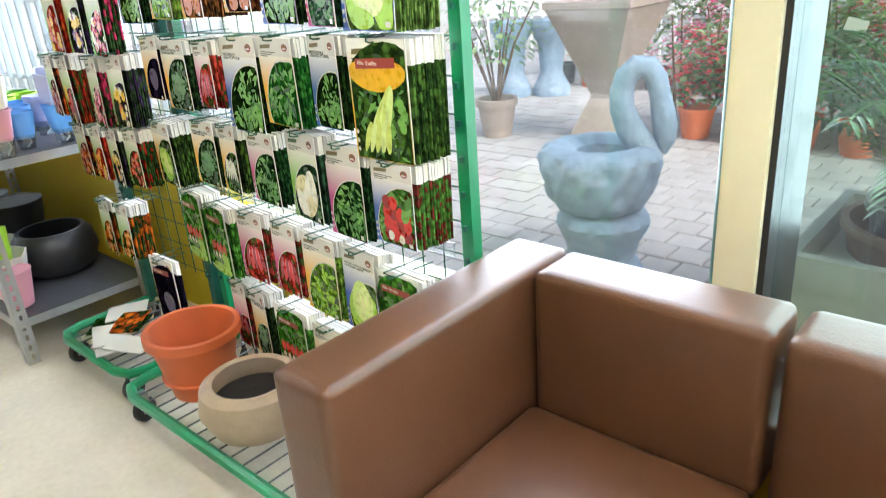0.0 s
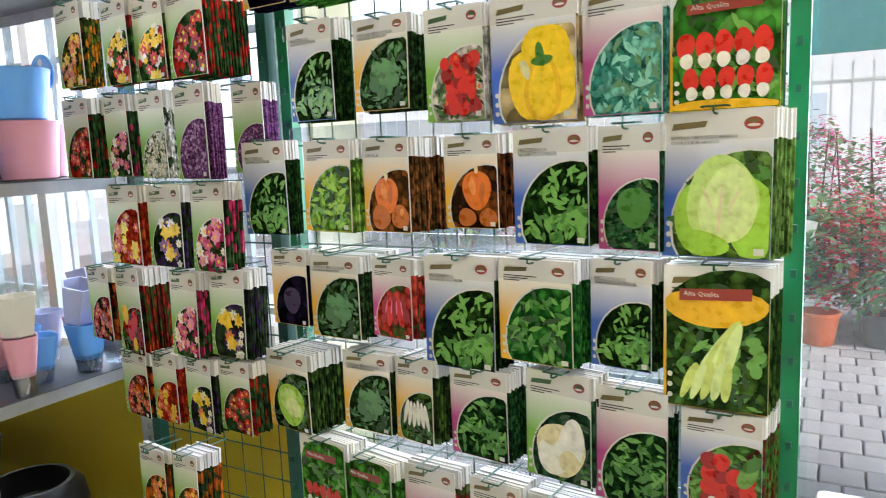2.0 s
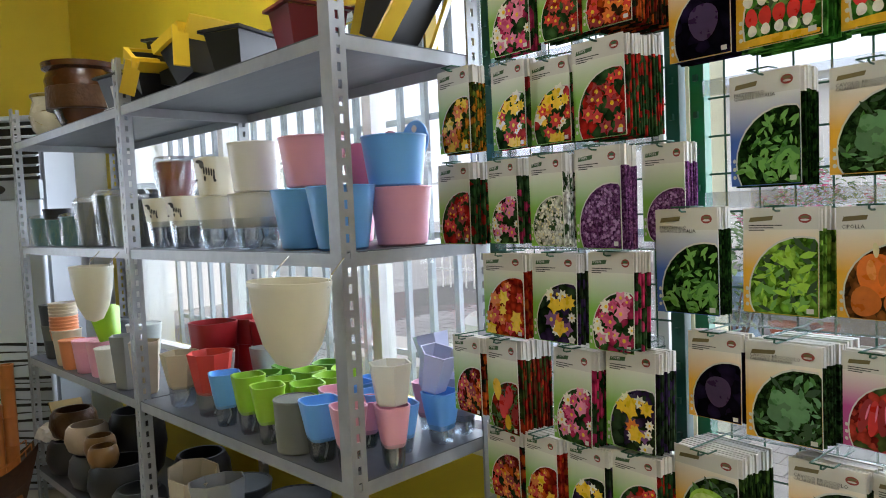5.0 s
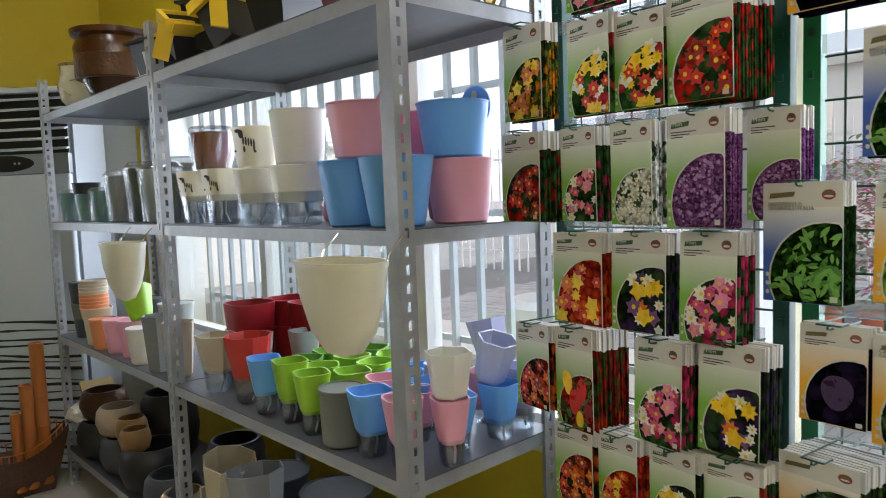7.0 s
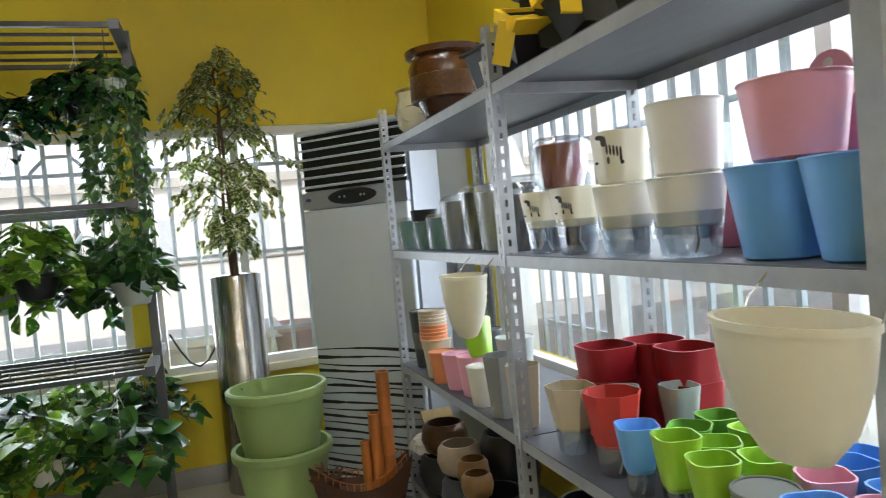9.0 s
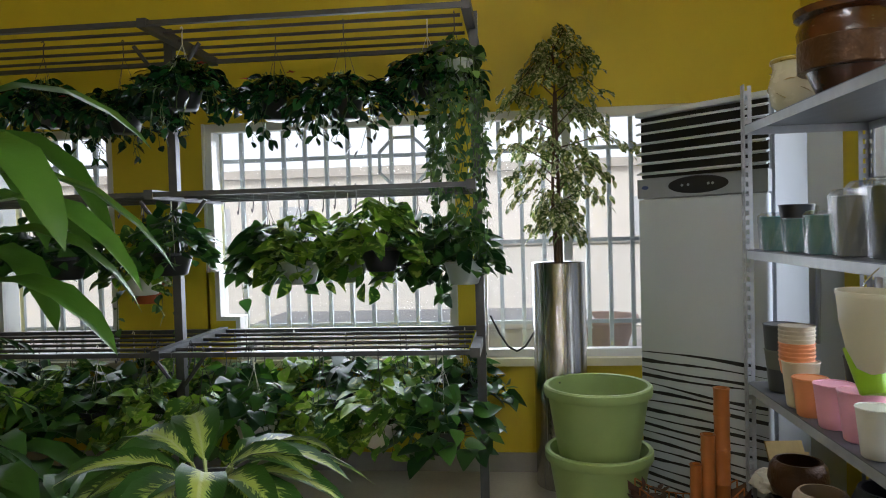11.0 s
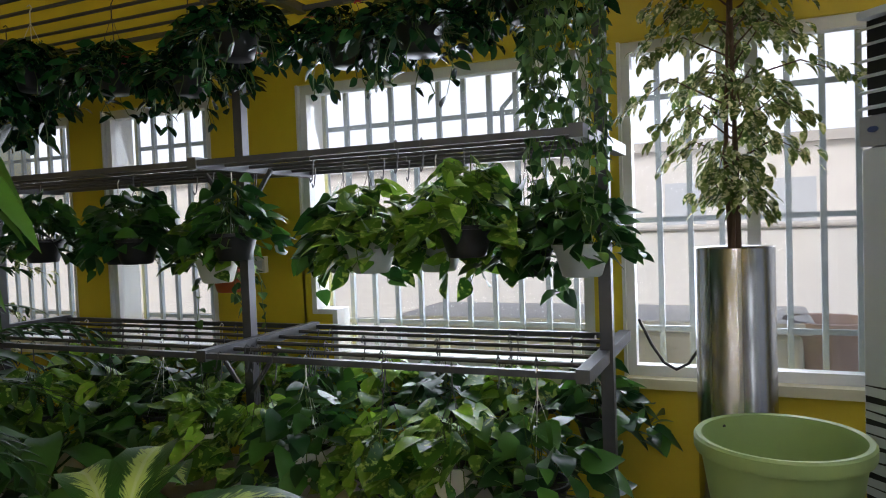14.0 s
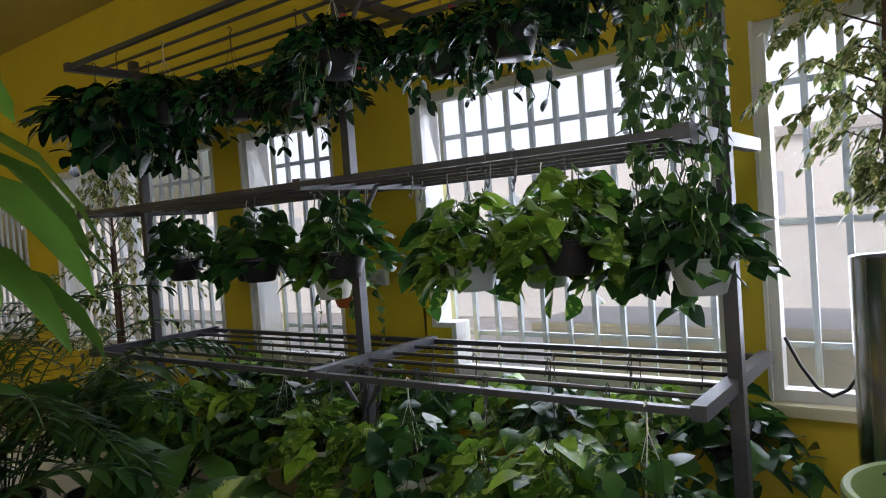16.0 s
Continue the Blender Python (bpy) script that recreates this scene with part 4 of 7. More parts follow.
# ---- seed racks ----
KIND = {}
MOTIF = {"parsley": ("leaf", ("leaf", "fresh", "fresh")), "basil": ("leaf", ("leaf", "fresh", "herb")), "rocket": ("leaf", ("leaf", "fresh", "leaf")), "lime_leaf": ("leaf", ("lime", "fresh", "herb")),
         "sage": ("leaf", ("bluegreen", "mint", "teal")), "cucumber": ("leaf", ("herb", "leaf", "herb")), "radish": ("leaf", ("leaf", "fresh", "herb")), "radish_bag": ("leaf", ("leaf", "fresh", "herb")),
         "cabbage": ("leaf", ("leaf", "fresh", "herb")), "celery": ("leaf", ("leaf", "fresh", "herb")), "lettuce": ("leaf", ("leaf", "herb", "herb")), "tomato": ("leaf", ("leaf", "herb", "herb")),
         "red_radish": ("leaf", ("leaf", "fresh", "herb")), "beans": ("leaf", ("leaf", "herb", "herb")), "cauliflower": ("leaf", ("leaf", "herb", "herb")), "broccoli": ("leaf", ("bluegreen", "herb", "leaf")),
         "orange_flowers": ("flower", ("orange", "yellow", "yellow")), "mixed_flowers": ("flower", ("yellow", "red", "white", "orange")), "red_flowers": ("flower", ("red", "red", "crimson")),
         "pink_flowers": ("flower", ("pink", "white", "rose")), "white_flowers": ("tiny", ("white", "white", "cream")), "purple_flowers": ("tiny", ("violet", "mauve", "mauve")),
         "pansies": ("flower", ("violet", "yellow", "white", "orange", "purple")), "marigolds": ("flower", ("orange", "yellow", "orange")), "dark_flowers": ("flower", ("red", "crimson", "orange")),
         "tulips": ("leaf", ("crimson", "herb", "leaf")), "daisies": ("flower", ("orange", "yellow", "red"))}


def kind(name, cols, scale, border, blobs=(), soft=0.35):
    KIND[name] = (picture_mat("print_" + name, [rgb(c) for c in cols], scale, soft), border, blobs)


BORDER = {c: gradient_mat("border_" + c, rgb(h), rgb("e8e6de")) for c, h in
          (("blue", "3f62b8"), ("yellow", "e8b02a"), ("green", "7cb53c"), ("pink", "b8488a"), ("gold", "d8a818"), ("fresh", "55b030"))}
BLOB = {c: mat("ink_" + c, rgb(h), 0.28, vary=0.25, scale=70) for c, h in
        (("red", "c82a20"), ("yellow", "eac416"), ("orange", "d8701e"), ("pale", "bcd672"), ("white", "e4e2d4"), ("lime", "9cc838"), ("bluegreen", "5f8a5a"),
         ("purple", "3a2648"), ("leaf", "46782e"), ("cream", "d9cfa0"), ("pink", "d0507a"), ("stalk", "c6d46a"),
         ("floret", "4c7048"), ("gold", "e0ae14"), ("amber", "b8641e"), ("rosy", "e2924a"), ("paler", "d0e090"), ("herb", "22401b"), ("fresh", "6ea044"), ("mint", "8cc8b0"), ("teal", "2f7a68"), ("crimson", "8e1a1c"), ("violet", "74457c"), ("mauve", "a87cae"), ("rose", "e08aa8"))}
kind("parsley", ("14240e", "1e3614", "2c4a1c", "10200a"), 95, "blue")
kind("basil", ("245a22", "3a7a30", "1a4a1a"), 70, "yellow")
kind("broccoli", ("1e2e16", "2a4020", "18240f", "34502a"), 120, "yellow", tuple((0.56 + 0.22 * math.cos(2.4 * q) * (q / 16) ** 0.5, 0.34 + 0.15 * math.sin(2.4 * q) * (q / 16) ** 0.5, 0.10, "bluegreen" if q % 3 else "floret", 1.0, 0) for q in range(17)))
kind("tomato", ("b8b4a4", "d8d4c8", "8a9a7a"), 60, "green", tuple((0.40 + 0.14 * (q % 4) + 0.05 * math.sin(5.0 * q), 0.12 + 0.10 * (q // 4) + 0.02 * math.sin(3.0 * q), 0.095 + 0.015 * math.sin(7.0 * q), "red" if q % 3 else "crimson") for q in range(20)) + tuple((0.36 + 0.19 * q, 0.16 + 0.13 * ((q * 3) % 4), 0.03, "orange") for q in range(4)))
kind("pepper", ("c8ae7c", "d8c49a", "8a7a50"), 30, "blue", ((0.66, 0.53, 0.28, "yellow"), (0.48, 0.30, 0.27, "yellow", 1.35, 6), (0.80, 0.30, 0.24, "yellow", 1.45, -8), (0.62, 0.26, 0.22, "gold", 1.6, 0), (0.62, 0.25, 0.16, "yellow", 1.9, 0), (0.60, 0.53, 0.05, "leaf", 2.6, 12), (0.62, 0.48, 0.13, "leaf", 0.4, 5), (0.42, 0.42, 0.05, "cream", 2.2, 20)))
kind("sage", ("3f8a78", "7cbca6", "2c6a5c"), 70, "pink")
kind("radish", ("3a7a26", "5aa03a", "2c5a1c"), 45, "gold", tuple((0.15 + 0.175 * q, 0.52, 0.085, "red", 1.5, 4 * q - 8) for q in range(5)) + tuple((0.16 + 0.17 * q, 0.40, 0.062, "white", 1.2, 0) for q in range(5)) + tuple((0.20 + 0.165 * q, 0.25, 0.075, "red", 1.5, 6 - 4 * q) for q in range(5)) + tuple((0.21 + 0.16 * q, 0.14, 0.055, "white", 1.2, 0) for q in range(5)) + ((0.5, 0.03, 0.5, "gold", 0.14, 0),))
kind("radish_bag", ("3a7a26", "5aa03a", "2c5a1c"), 60, "fresh", tuple((0.18 + 0.16 * q, 0.40, 0.075, "red", 1.5, 0) for q in range(5)) + tuple((0.18 + 0.16 * q, 0.27, 0.05, "white", 1.2, 0) for q in range(5)) + ((0.78, 0.22, 0.15, "lime", 1.4, 10), (0.5, 0.08, 0.5, "lime", 0.22, 0)))
kind("lime_leaf", ("4f7a26", "7aaa3a", "9cc84a"), 70, "yellow")
kind("onion", ("3a2a16", "8a5428", "5a3a1c"), 60, "yellow", ((0.52, 0.40, 0.25, "orange", 1.25, 0), (0.52, 0.62, 0.04, "cream", 2.6, 4), (0.38, 0.16, 0.20, "amber", 1.05, 0), (0.80, 0.17, 0.19, "amber", 1.05, 0), (0.46, 0.44, 0.06, "rosy", 2.4, 8), (0.60, 0.40, 0.05, "amber", 3.0, -6), (0.84, 0.22, 0.04, "rosy", 1.8, -10)))
kind("pumpkin", ("2a1c10", "5a3218", "7a4420"), 60, "yellow", ((0.62, 0.42, 0.27, "orange", 1.2, 0), (0.62, 0.64, 0.035, "cream", 2.0, 0), (0.42, 0.12, 0.17, "amber", 0.9, 0), (0.82, 0.12, 0.17, "amber", 0.9, 0), (0.54, 0.46, 0.06, "rosy", 2.6, 8), (0.72, 0.40, 0.05, "amber", 3.4, -8)))
kind("cucumber", ("24452c", "39663f", "1a3420"), 80, "pink", ((0.6, 0.35, 0.28, "leaf"),))
kind("cabbage", ("5a7a34", "7a9a4c", "3f5a28"), 60, "blue", ((0.34, 0.30, 0.22, "lime", 1.5, -14), (0.82, 0.28, 0.24, "lime", 1.7, 10), (0.56, 0.40, 0.33, "pale", 1.25, -6), (0.62, 0.36, 0.26, "paler", 1.45, -10), (0.55, 0.33, 0.018, "cream", 13, -4), (0.44, 0.40, 0.012, "cream", 12, 24), (0.68, 0.40, 0.012, "cream", 12, -26), (0.40, 0.10, 0.24, "lime", 0.5, -12)))
kind("celery", ("2f4a20", "4a6a2c", "24381a"), 60, "gold", ((0.5, 0.72, 0.5, "gold", 0.40, 0),) + tuple((0.52 + 0.035 * q, 0.42 + 0.02 * (q % 2), 0.060, "stalk" if q % 2 else "paler", 5.2, -34 + 5 * q) for q in range(5)) + tuple((0.26 + 0.09 * q, 0.20, 0.05, "paler" if q % 2 else "stalk", 4.2, -22 + 4 * q) for q in range(5)) + tuple((0.86 + 0.03 * (q % 3), 0.50 - 0.05 * q, 0.07, "fresh", 0.8, 20 * q) for q in range(5)))
kind("lettuce", ("2a3a1a", "3f5a22", "1c2a12"), 60, "yellow", ((0.56, 0.34, 0.33, "lime", 1.1, 0), (0.50, 0.40, 0.22, "pale", 0.9, 20), (0.62, 0.30, 0.20, "paler", 0.8, -20), (0.56, 0.34, 0.02, "cream", 10, 10)))
kind("beans", ("2c3c1c", "4a6a2a", "1e2c14"), 60, "yellow", tuple((0.30 + 0.11 * q, 0.36 - 0.015 * (q % 3), 0.055, "white", 5.0, -14 + 5 * q) for q in range(6)))
kind("cauliflower", ("24402a", "33583a", "1c3020"), 60, "green", ((0.55, 0.30, 0.38, "cream", 1.0, 0), (0.44, 0.22, 0.26, "white", 1.0, 0), (0.70, 0.36, 0.20, "white", 1.9, -14), (0.68, 0.20, 0.16, "cream", 1.0, 0), (0.38, 0.40, 0.12, "cream", 1.0, 0), (0.72, 0.44, 0.06, "white", 2.6, -10)))
kind("rocket", ("1c3a1c", "2c5228", "142a14"), 90, "pink")
kind("roots", ("4a5a2c", "c84a3a", "7a2420"), 60, "pink", tuple((0.34 + 0.13 * q, 0.36 - 0.02 * (q % 2), 0.085, "red" if q % 2 else "crimson", 3.4, -16 + 8 * q) for q in range(5)) + tuple((0.38 + 0.13 * q, 0.40, 0.015, "rose", 9, -16 + 8 * q) for q in range(4)))
kind("aubergine", ("14101c", "221a30", "0c0a12"), 40, "yellow", ((0.58, 0.34, 0.24, "purple"),))
kind("red_radish", ("3f6a2a", "5a8a3a", "6a2a24"), 70, "blue", tuple((0.36 + 0.16 * (q % 4), 0.14 + 0.13 * (q // 4), 0.105, "red" if q % 3 else "crimson") for q in range(14)) + ((0.42, 0.12, 0.075, "white"), (0.68, 0.10, 0.07, "white"), (0.84, 0.44, 0.10, "fresh", 2.0, -30), (0.9, 0.56, 0.08, "leaf", 2.0, -50)))
kind("orange_flowers", ("3a4a20", "5a6a24", "c07818", "2c3a1a"), 75, "green")
kind("mixed_flowers", ("2c4a22", "3f6a2c", "b83a3a", "24381c"), 48, "green")
kind("red_flowers", ("2c4a26", "3a5a30", "a8281f", "22381c"), 50, "green")
kind("pink_flowers", ("2f4a28", "3a5a30", "b8345c", "24381c"), 50, "green")
kind("white_flowers", ("d8d8cc", "ecece4", "3f5a38", "c0c4b0"), 90, "green")
kind("purple_flowers", ("6a3a6c", "7c4a80", "4a2850", "946494"), 240, "green")
kind("daisies", ("a8301c", "c8541c", "982418", "7a2016"), 60, "green")
kind("pansies", ("24301c", "30402a", "3a2a4a", "1c2818"), 48, "green")
kind("tulips", ("8a2018", "5a2418", "3a4a20", "a8381c"), 40, "green", ((0.34, 0.46, 0.13, "yellow", 1.9, 8), (0.72, 0.40, 0.13, "red", 2.0, -6), (0.52, 0.28, 0.14, "red", 1.9, 4), (0.66, 0.12, 0.10, "yellow", 1.7, 0), (0.90, 0.22, 0.12, "crimson", 2.0, -8)))
kind("marigolds", ("2f4a20", "8a3f18", "c8681c", "24381a"), 40, "green")
kind("dark_flowers", ("7a2418", "3a2a18", "c0541c", "24301a"), 55, "green")

FRONTS = {}
LOGO_RED = mat("emblem_red", rgb("94382e"), 0.35)
BANNER = {True: mat("banner_brown", rgb("6f6238"), 0.35), False: mat("banner_green", rgb("3a5c34"), 0.35)}
WORDS = {"parsley": ("PREZZEMOLO", "GIGANTE D'ITALIA"), "broccoli": ("CAVOLO BROCCOLO", "CALABRESE NATALINO"), "cabbage": ("CAVOLO CAPPUCCIO BIANCO", "CUOR DI BUE GROSSO"),
         "onion": ("CIPOLLA", ""), "lettuce": ("", "")}


def letters(text, size, x, y, z, parent, material, name="lettering"):
    """Real letters as a thin mesh, standing upright and facing the -y side."""
    c = bpy.data.curves.new("text", "FONT")
    c.body, c.size, c.extrude, c.resolution_u = text, size, 0.0002, 1
    tmp = bpy.data.objects.new("text", c)
    me = bpy.data.meshes.new_from_object(tmp)
    bpy.data.objects.remove(tmp)
    me.materials.append(material)
    ob = new(name, me)
    ob.parent = parent
    ob.matrix_local = pose(x, y, z, 90, 0, 0)
    return ob


def front_mesh(k, w, h, bag):
    """Card of one seed kind: white head, fading border, round photograph, emblem, banner and lines of text."""
    key = (k, round(w, 2), round(h, 2), bag)
    if key in FRONTS:
        return FRONTS[key]
    pic, border, blobs = KIND[k]
    motif, inks = MOTIF.get(k, (None, ()))
    used = sorted({b[3] for b in blobs} | set(inks) | ({"yellow"} if motif == "flower" else set()))
    mats = [CARD, BORDER[border], pic, INK, LOGO_RED, BANNER[border not in ("green", "fresh")]] + [BLOB[u] for u in used]
    bm = bmesh.new()
    box(bm, 0, w, 0, 0.0016, 0, h)
    lift = 0.0012 if bag else 0.0
    top = h if bag else 0.80 * h
    poly(bm, [(0.0, -0.0004 - lift, 0), (w, -0.0004 - lift, 0), (w, -0.0004 - lift, top), (0.0, -0.0004 - lift, top)], 1)
    cx, cz, rad = (0.80 * w, 0.20 * h, 0.70 * w) if not bag else (0.66 * w, 0.30 * h, 0.9 * w)
    tall = 1.05 if not bag else 1.12
    crest = 0.985 * h if bag else 0.745 * h

    def disc(rr, y, mi, zmax=crest):
        pts = []
        for q in range(28):
            a = 2 * math.pi * q / 28
            pts.append((min(max(cx + rr * math.cos(a), 0.03 * w), w * 0.997), y, min(max(cz + rr * tall * math.sin(a), 0.006 * h), zmax)))
        clean = [p for q, p in enumerate(pts) if (Vector(p) - Vector(pts[q - 1])).length > 1e-5]
        poly(bm, clean, mi)
    if not bag:
        disc(rad * 1.035, -0.0008, 0, 0.765 * h)
    disc(rad, -0.0012 - lift, 2)
    rnd = random.Random(sum(ord(ch) for ch in k))
    total = {"leaf": 150, "flower": 34, "tiny": 260}.get(motif, 0)
    for q in range(total):
        a, u = rnd.uniform(0, 6.283), rnd.random() ** (0.7 if motif == "leaf" else 0.5)
        px, pz = cx + rad * 0.93 * u * math.cos(a), cz + rad * 0.96 * u * math.sin(a)
        ink = 6 + used.index(rnd.choice(inks))
        yy = -0.00125 - lift - 0.000004 * q
        if not (0.06 * w < px < 0.97 * w and 0.03 * h < pz < (0.95 if bag else 0.70) * h):
            continue
        if motif == "leaf":
            b, ln = rnd.uniform(0, 6.283), w * rnd.uniform(0.05, 0.13)
            ux, uz, wd = math.cos(b) * ln, math.sin(b) * ln, rnd.uniform(0.25, 0.42)
            pts = [(px - ux, pz - uz), (px - 0.2 * ux + uz * wd, pz - 0.2 * uz - ux * wd), (px + 0.5 * ux + uz * wd * 0.7, pz + 0.5 * uz - ux * wd * 0.7), (px + ux, pz + uz),
                   (px + 0.4 * ux - uz * wd * 0.8, pz + 0.4 * uz + ux * wd * 0.8), (px - 0.3 * ux - uz * wd, pz - 0.3 * uz + ux * wd)]
        else:
            pet, size = rnd.choice((5, 6, 8)), w * (rnd.uniform(0.09, 0.17) if motif == "flower" else rnd.uniform(0.022, 0.042))
            pts = []
            for v in range(pet * 2):
                rr = size * (1.0 if v % 2 else 0.62)
                pts.append((px + rr * math.cos(math.pi * v / pet + q), pz + rr * math.sin(math.pi * v / pet + q)))
        clip = lambda p: (min(max(p[0], 0.02 * w), 0.99 * w), yy, min(max(p[1], 0.012 * h), 0.985 * h if bag else 0.735 * h))
        poly(bm, [clip(p) for p in pts], ink)
        if motif == "flower":
            poly(bm, [clip((px + size * 0.25 * math.cos(v), pz + size * 0.25 * math.sin(v))) [:1] + (yy - 0.000002,) + clip((px + size * 0.25 * math.cos(v), pz + size * 0.25 * math.sin(v)))[2:] for v in (0, 1.05, 2.1, 3.14, 4.2, 5.25)], 6 + used.index("yellow"))
    for n, (bx, bz, br, c, *form) in enumerate(blobs):
        aspect, turn = form or (1.15, 0.0)
        ct, st = math.cos(radians(turn)), math.sin(radians(turn))
        pts = []
        for q in range(20):
            a = 2 * math.pi * q / 20
            wob = br * w * (1 + 0.05 * math.sin(3 * a + n))
            ex, ez = wob * math.cos(a), wob * aspect * math.sin(a)
            pts.append((min(max(bx * w + ex * ct - ez * st, 0.02 * w), 0.99 * w), -0.0024 - lift - 0.00002 * n, min(max(bz * h + ex * st + ez * ct, 0.010 * h), crest)))
        poly(bm, pts, 6 + used.index(c))
    zt = 0.90 * h
    poly(bm, [(0.08 * w, -0.0006 - lift, zt - 0.028 * h), (0.40 * w, -0.0006 - lift, zt - 0.012 * h), (0.42 * w, -0.0006 - lift, zt + 0.030 * h), (0.10 * w, -0.0006 - lift, zt + 0.016 * h)], 5)
    ring = [(0.83 * w + 0.085 * w * math.cos(2 * math.pi * q / 14), -0.0006 - lift, 0.90 * h + 0.042 * h * math.sin(2 * math.pi * q / 14)) for q in range(14)]
    poly(bm, ring, 4)
    for ez, eh, mi in ((0.915, 0.014, 5), (0.888, 0.010, 0)):
        poly(bm, [(0.83 * w + 0.058 * w * math.cos(2 * math.pi * q / 10), -0.0009 - lift, ez * h + eh * h * math.sin(2 * math.pi * q / 10)) for q in range(10)], mi)
    if k not in WORDS or bag:
        for line, length in ((0.835, 0.46), (0.812, 0.34), (0.79, 0.22)):
            poly(bm, [(0.08 * w, -0.0006 - lift, line * h), (length * w + 0.08 * w, -0.0006 - lift, line * h), (length * w + 0.08 * w, -0.0006 - lift, (line + 0.009) * h), (0.08 * w, -0.0006 - lift, (line + 0.009) * h)], 3)
    for q in range(3):
        a = [(0.07 * w + 0.026 * w * math.cos(2 * math.pi * j / 8), -0.0034 - lift, (0.08 + 0.075 * q) * h + 0.02 * h * math.sin(2 * math.pi * j / 8)) for j in range(8)]
        poly(bm, a, 0)
    if bag:
        poly(bm, [(0.16 * w, -0.0052, 0.76 * h), (0.84 * w, -0.0052, 0.78 * h), (0.84 * w, -0.0052, 0.86 * h), (0.16 * w, -0.0052, 0.84 * h)], 4)
    else:
        poly(bm, [(0.86 * w, -0.0036, 0.03 * h), (0.95 * w, -0.0036, 0.03 * h), (0.95 * w, -0.0036, 0.075 * h), (0.86 * w, -0.0036, 0.075 * h)], 0)
    bmesh.ops.recalc_face_normals(bm, faces=[f for f in bm.faces if len(f.verts) == 4 and f.calc_area() < 0])
    me = bpy.data.meshes.new("front_packet")
    bm.to_mesh(me)
    bm.free()
    for m in mats:
        me.materials.append(m)
    FRONTS[key] = me
    return me


def packet_mesh(k, w, h, bag):
    """One packet behind the front one: white head, printed body and fold."""
    key = ("behind", k, round(w, 2), round(h, 2), bag)
    if key not in FRONTS:
        bm = bmesh.new()
        box(bm, 0, w, 0, 0.0056, 0.80 * h, h, 0)
        vs = box(bm, 0, w, 0, 0.0068, 0.0, 0.7995 * h, 1)
        for v in vs:
            if v.co.z < 0.01:
                v.co.y = 0.0022 + 0.0024 * (v.co.y > 0.003)
        bmesh.ops.recalc_face_normals(bm, faces=bm.faces[:])
        me = bpy.data.meshes.new("packet")
        bm.to_mesh(me)
        bm.free()
        me.materials.append(CARD if not bag else BORDER["fresh"])
        me.materials.append(KIND[k][0])
        FRONTS[key] = me
    return FRONTS[key]


def seed_stack(k, x, y0, top, w, h, n=8, bag=False, yaw=0.0, lean=0.0, group="seed packets on the racks"):
    """A pile of seed packets hanging on one hook, the front one facing the aisle."""
    words = k.replace("_", " ")
    t = thing("seed_packet_stack", (f"pile of glossy {words} seed bags hanging on a hook" if bag else f"pile of {words} seed packets hanging on a wire hook"), "seed packets", group)
    t.matrix_world = pose(x, y0, top - h, lean, 0, -90 + yaw)
    rnd = random.Random(int(abs(y0) * 1000 + top * 777))
    ob = new("front_packet", front_mesh(k, w, h, bag))
    ob.parent = t
    pitch = 0.0062
    card = packet_mesh(k, w, h, bag) if n > 1 else None
    for q in range(1, n):
        sx, sz, tw = rnd.uniform(-0.0025, 0.0025), rnd.uniform(-0.003, 0.002), rnd.uniform(-0.6, 0.6)
        ob = new("packet", card)
        ob.parent = t
        ob.matrix_local = pose(sx + 0.0009 * q, 0.003 + q * pitch, sz, rnd.uniform(-0.6, 0.3), 0, tw)
    bm = bmesh.new()
    back = 0.003 + n * pitch + 0.06
    tube(bm, [(w * 0.5, back, h * 0.965), (w * 0.5, -0.012, h * 0.975), (w * 0.5, -0.020, h * 0.99), (w * 0.5, -0.018, h * 1.02)], 0.0018, 6)
    tube(bm, [(w * 0.5 - 0.02, back, h * 1.01), (w * 0.5 - 0.018, -0.016, h * 1.02), (w * 0.5 + 0.018, -0.016, h * 1.02), (w * 0.5 + 0.018, 0.01, h * 1.02)], 0.0016, 5)
    part("hook", bm, WIRE_GREEN, t)
    if k in WORDS and not bag and WORDS[k][0]:
        for line, z in zip(WORDS[k], (0.81, 0.775)):
            if line:
                letters(line, 0.0085 if len(line) < 18 else 0.0068, w * 0.07, -0.0010, z * h, t, INK)
    if BORDER[KIND[k][1]].name == "border_green" and not bag and k != "tomato" and k != "cauliflower":
        letters("Fiori", 0.0105, w * 0.12, -0.0010, 0.893 * h, t, CARD)
    if bag:
        letters("Alta Qualita", 0.0105, w * 0.20, -0.0056, 0.795 * h, t, CARD)
    return t


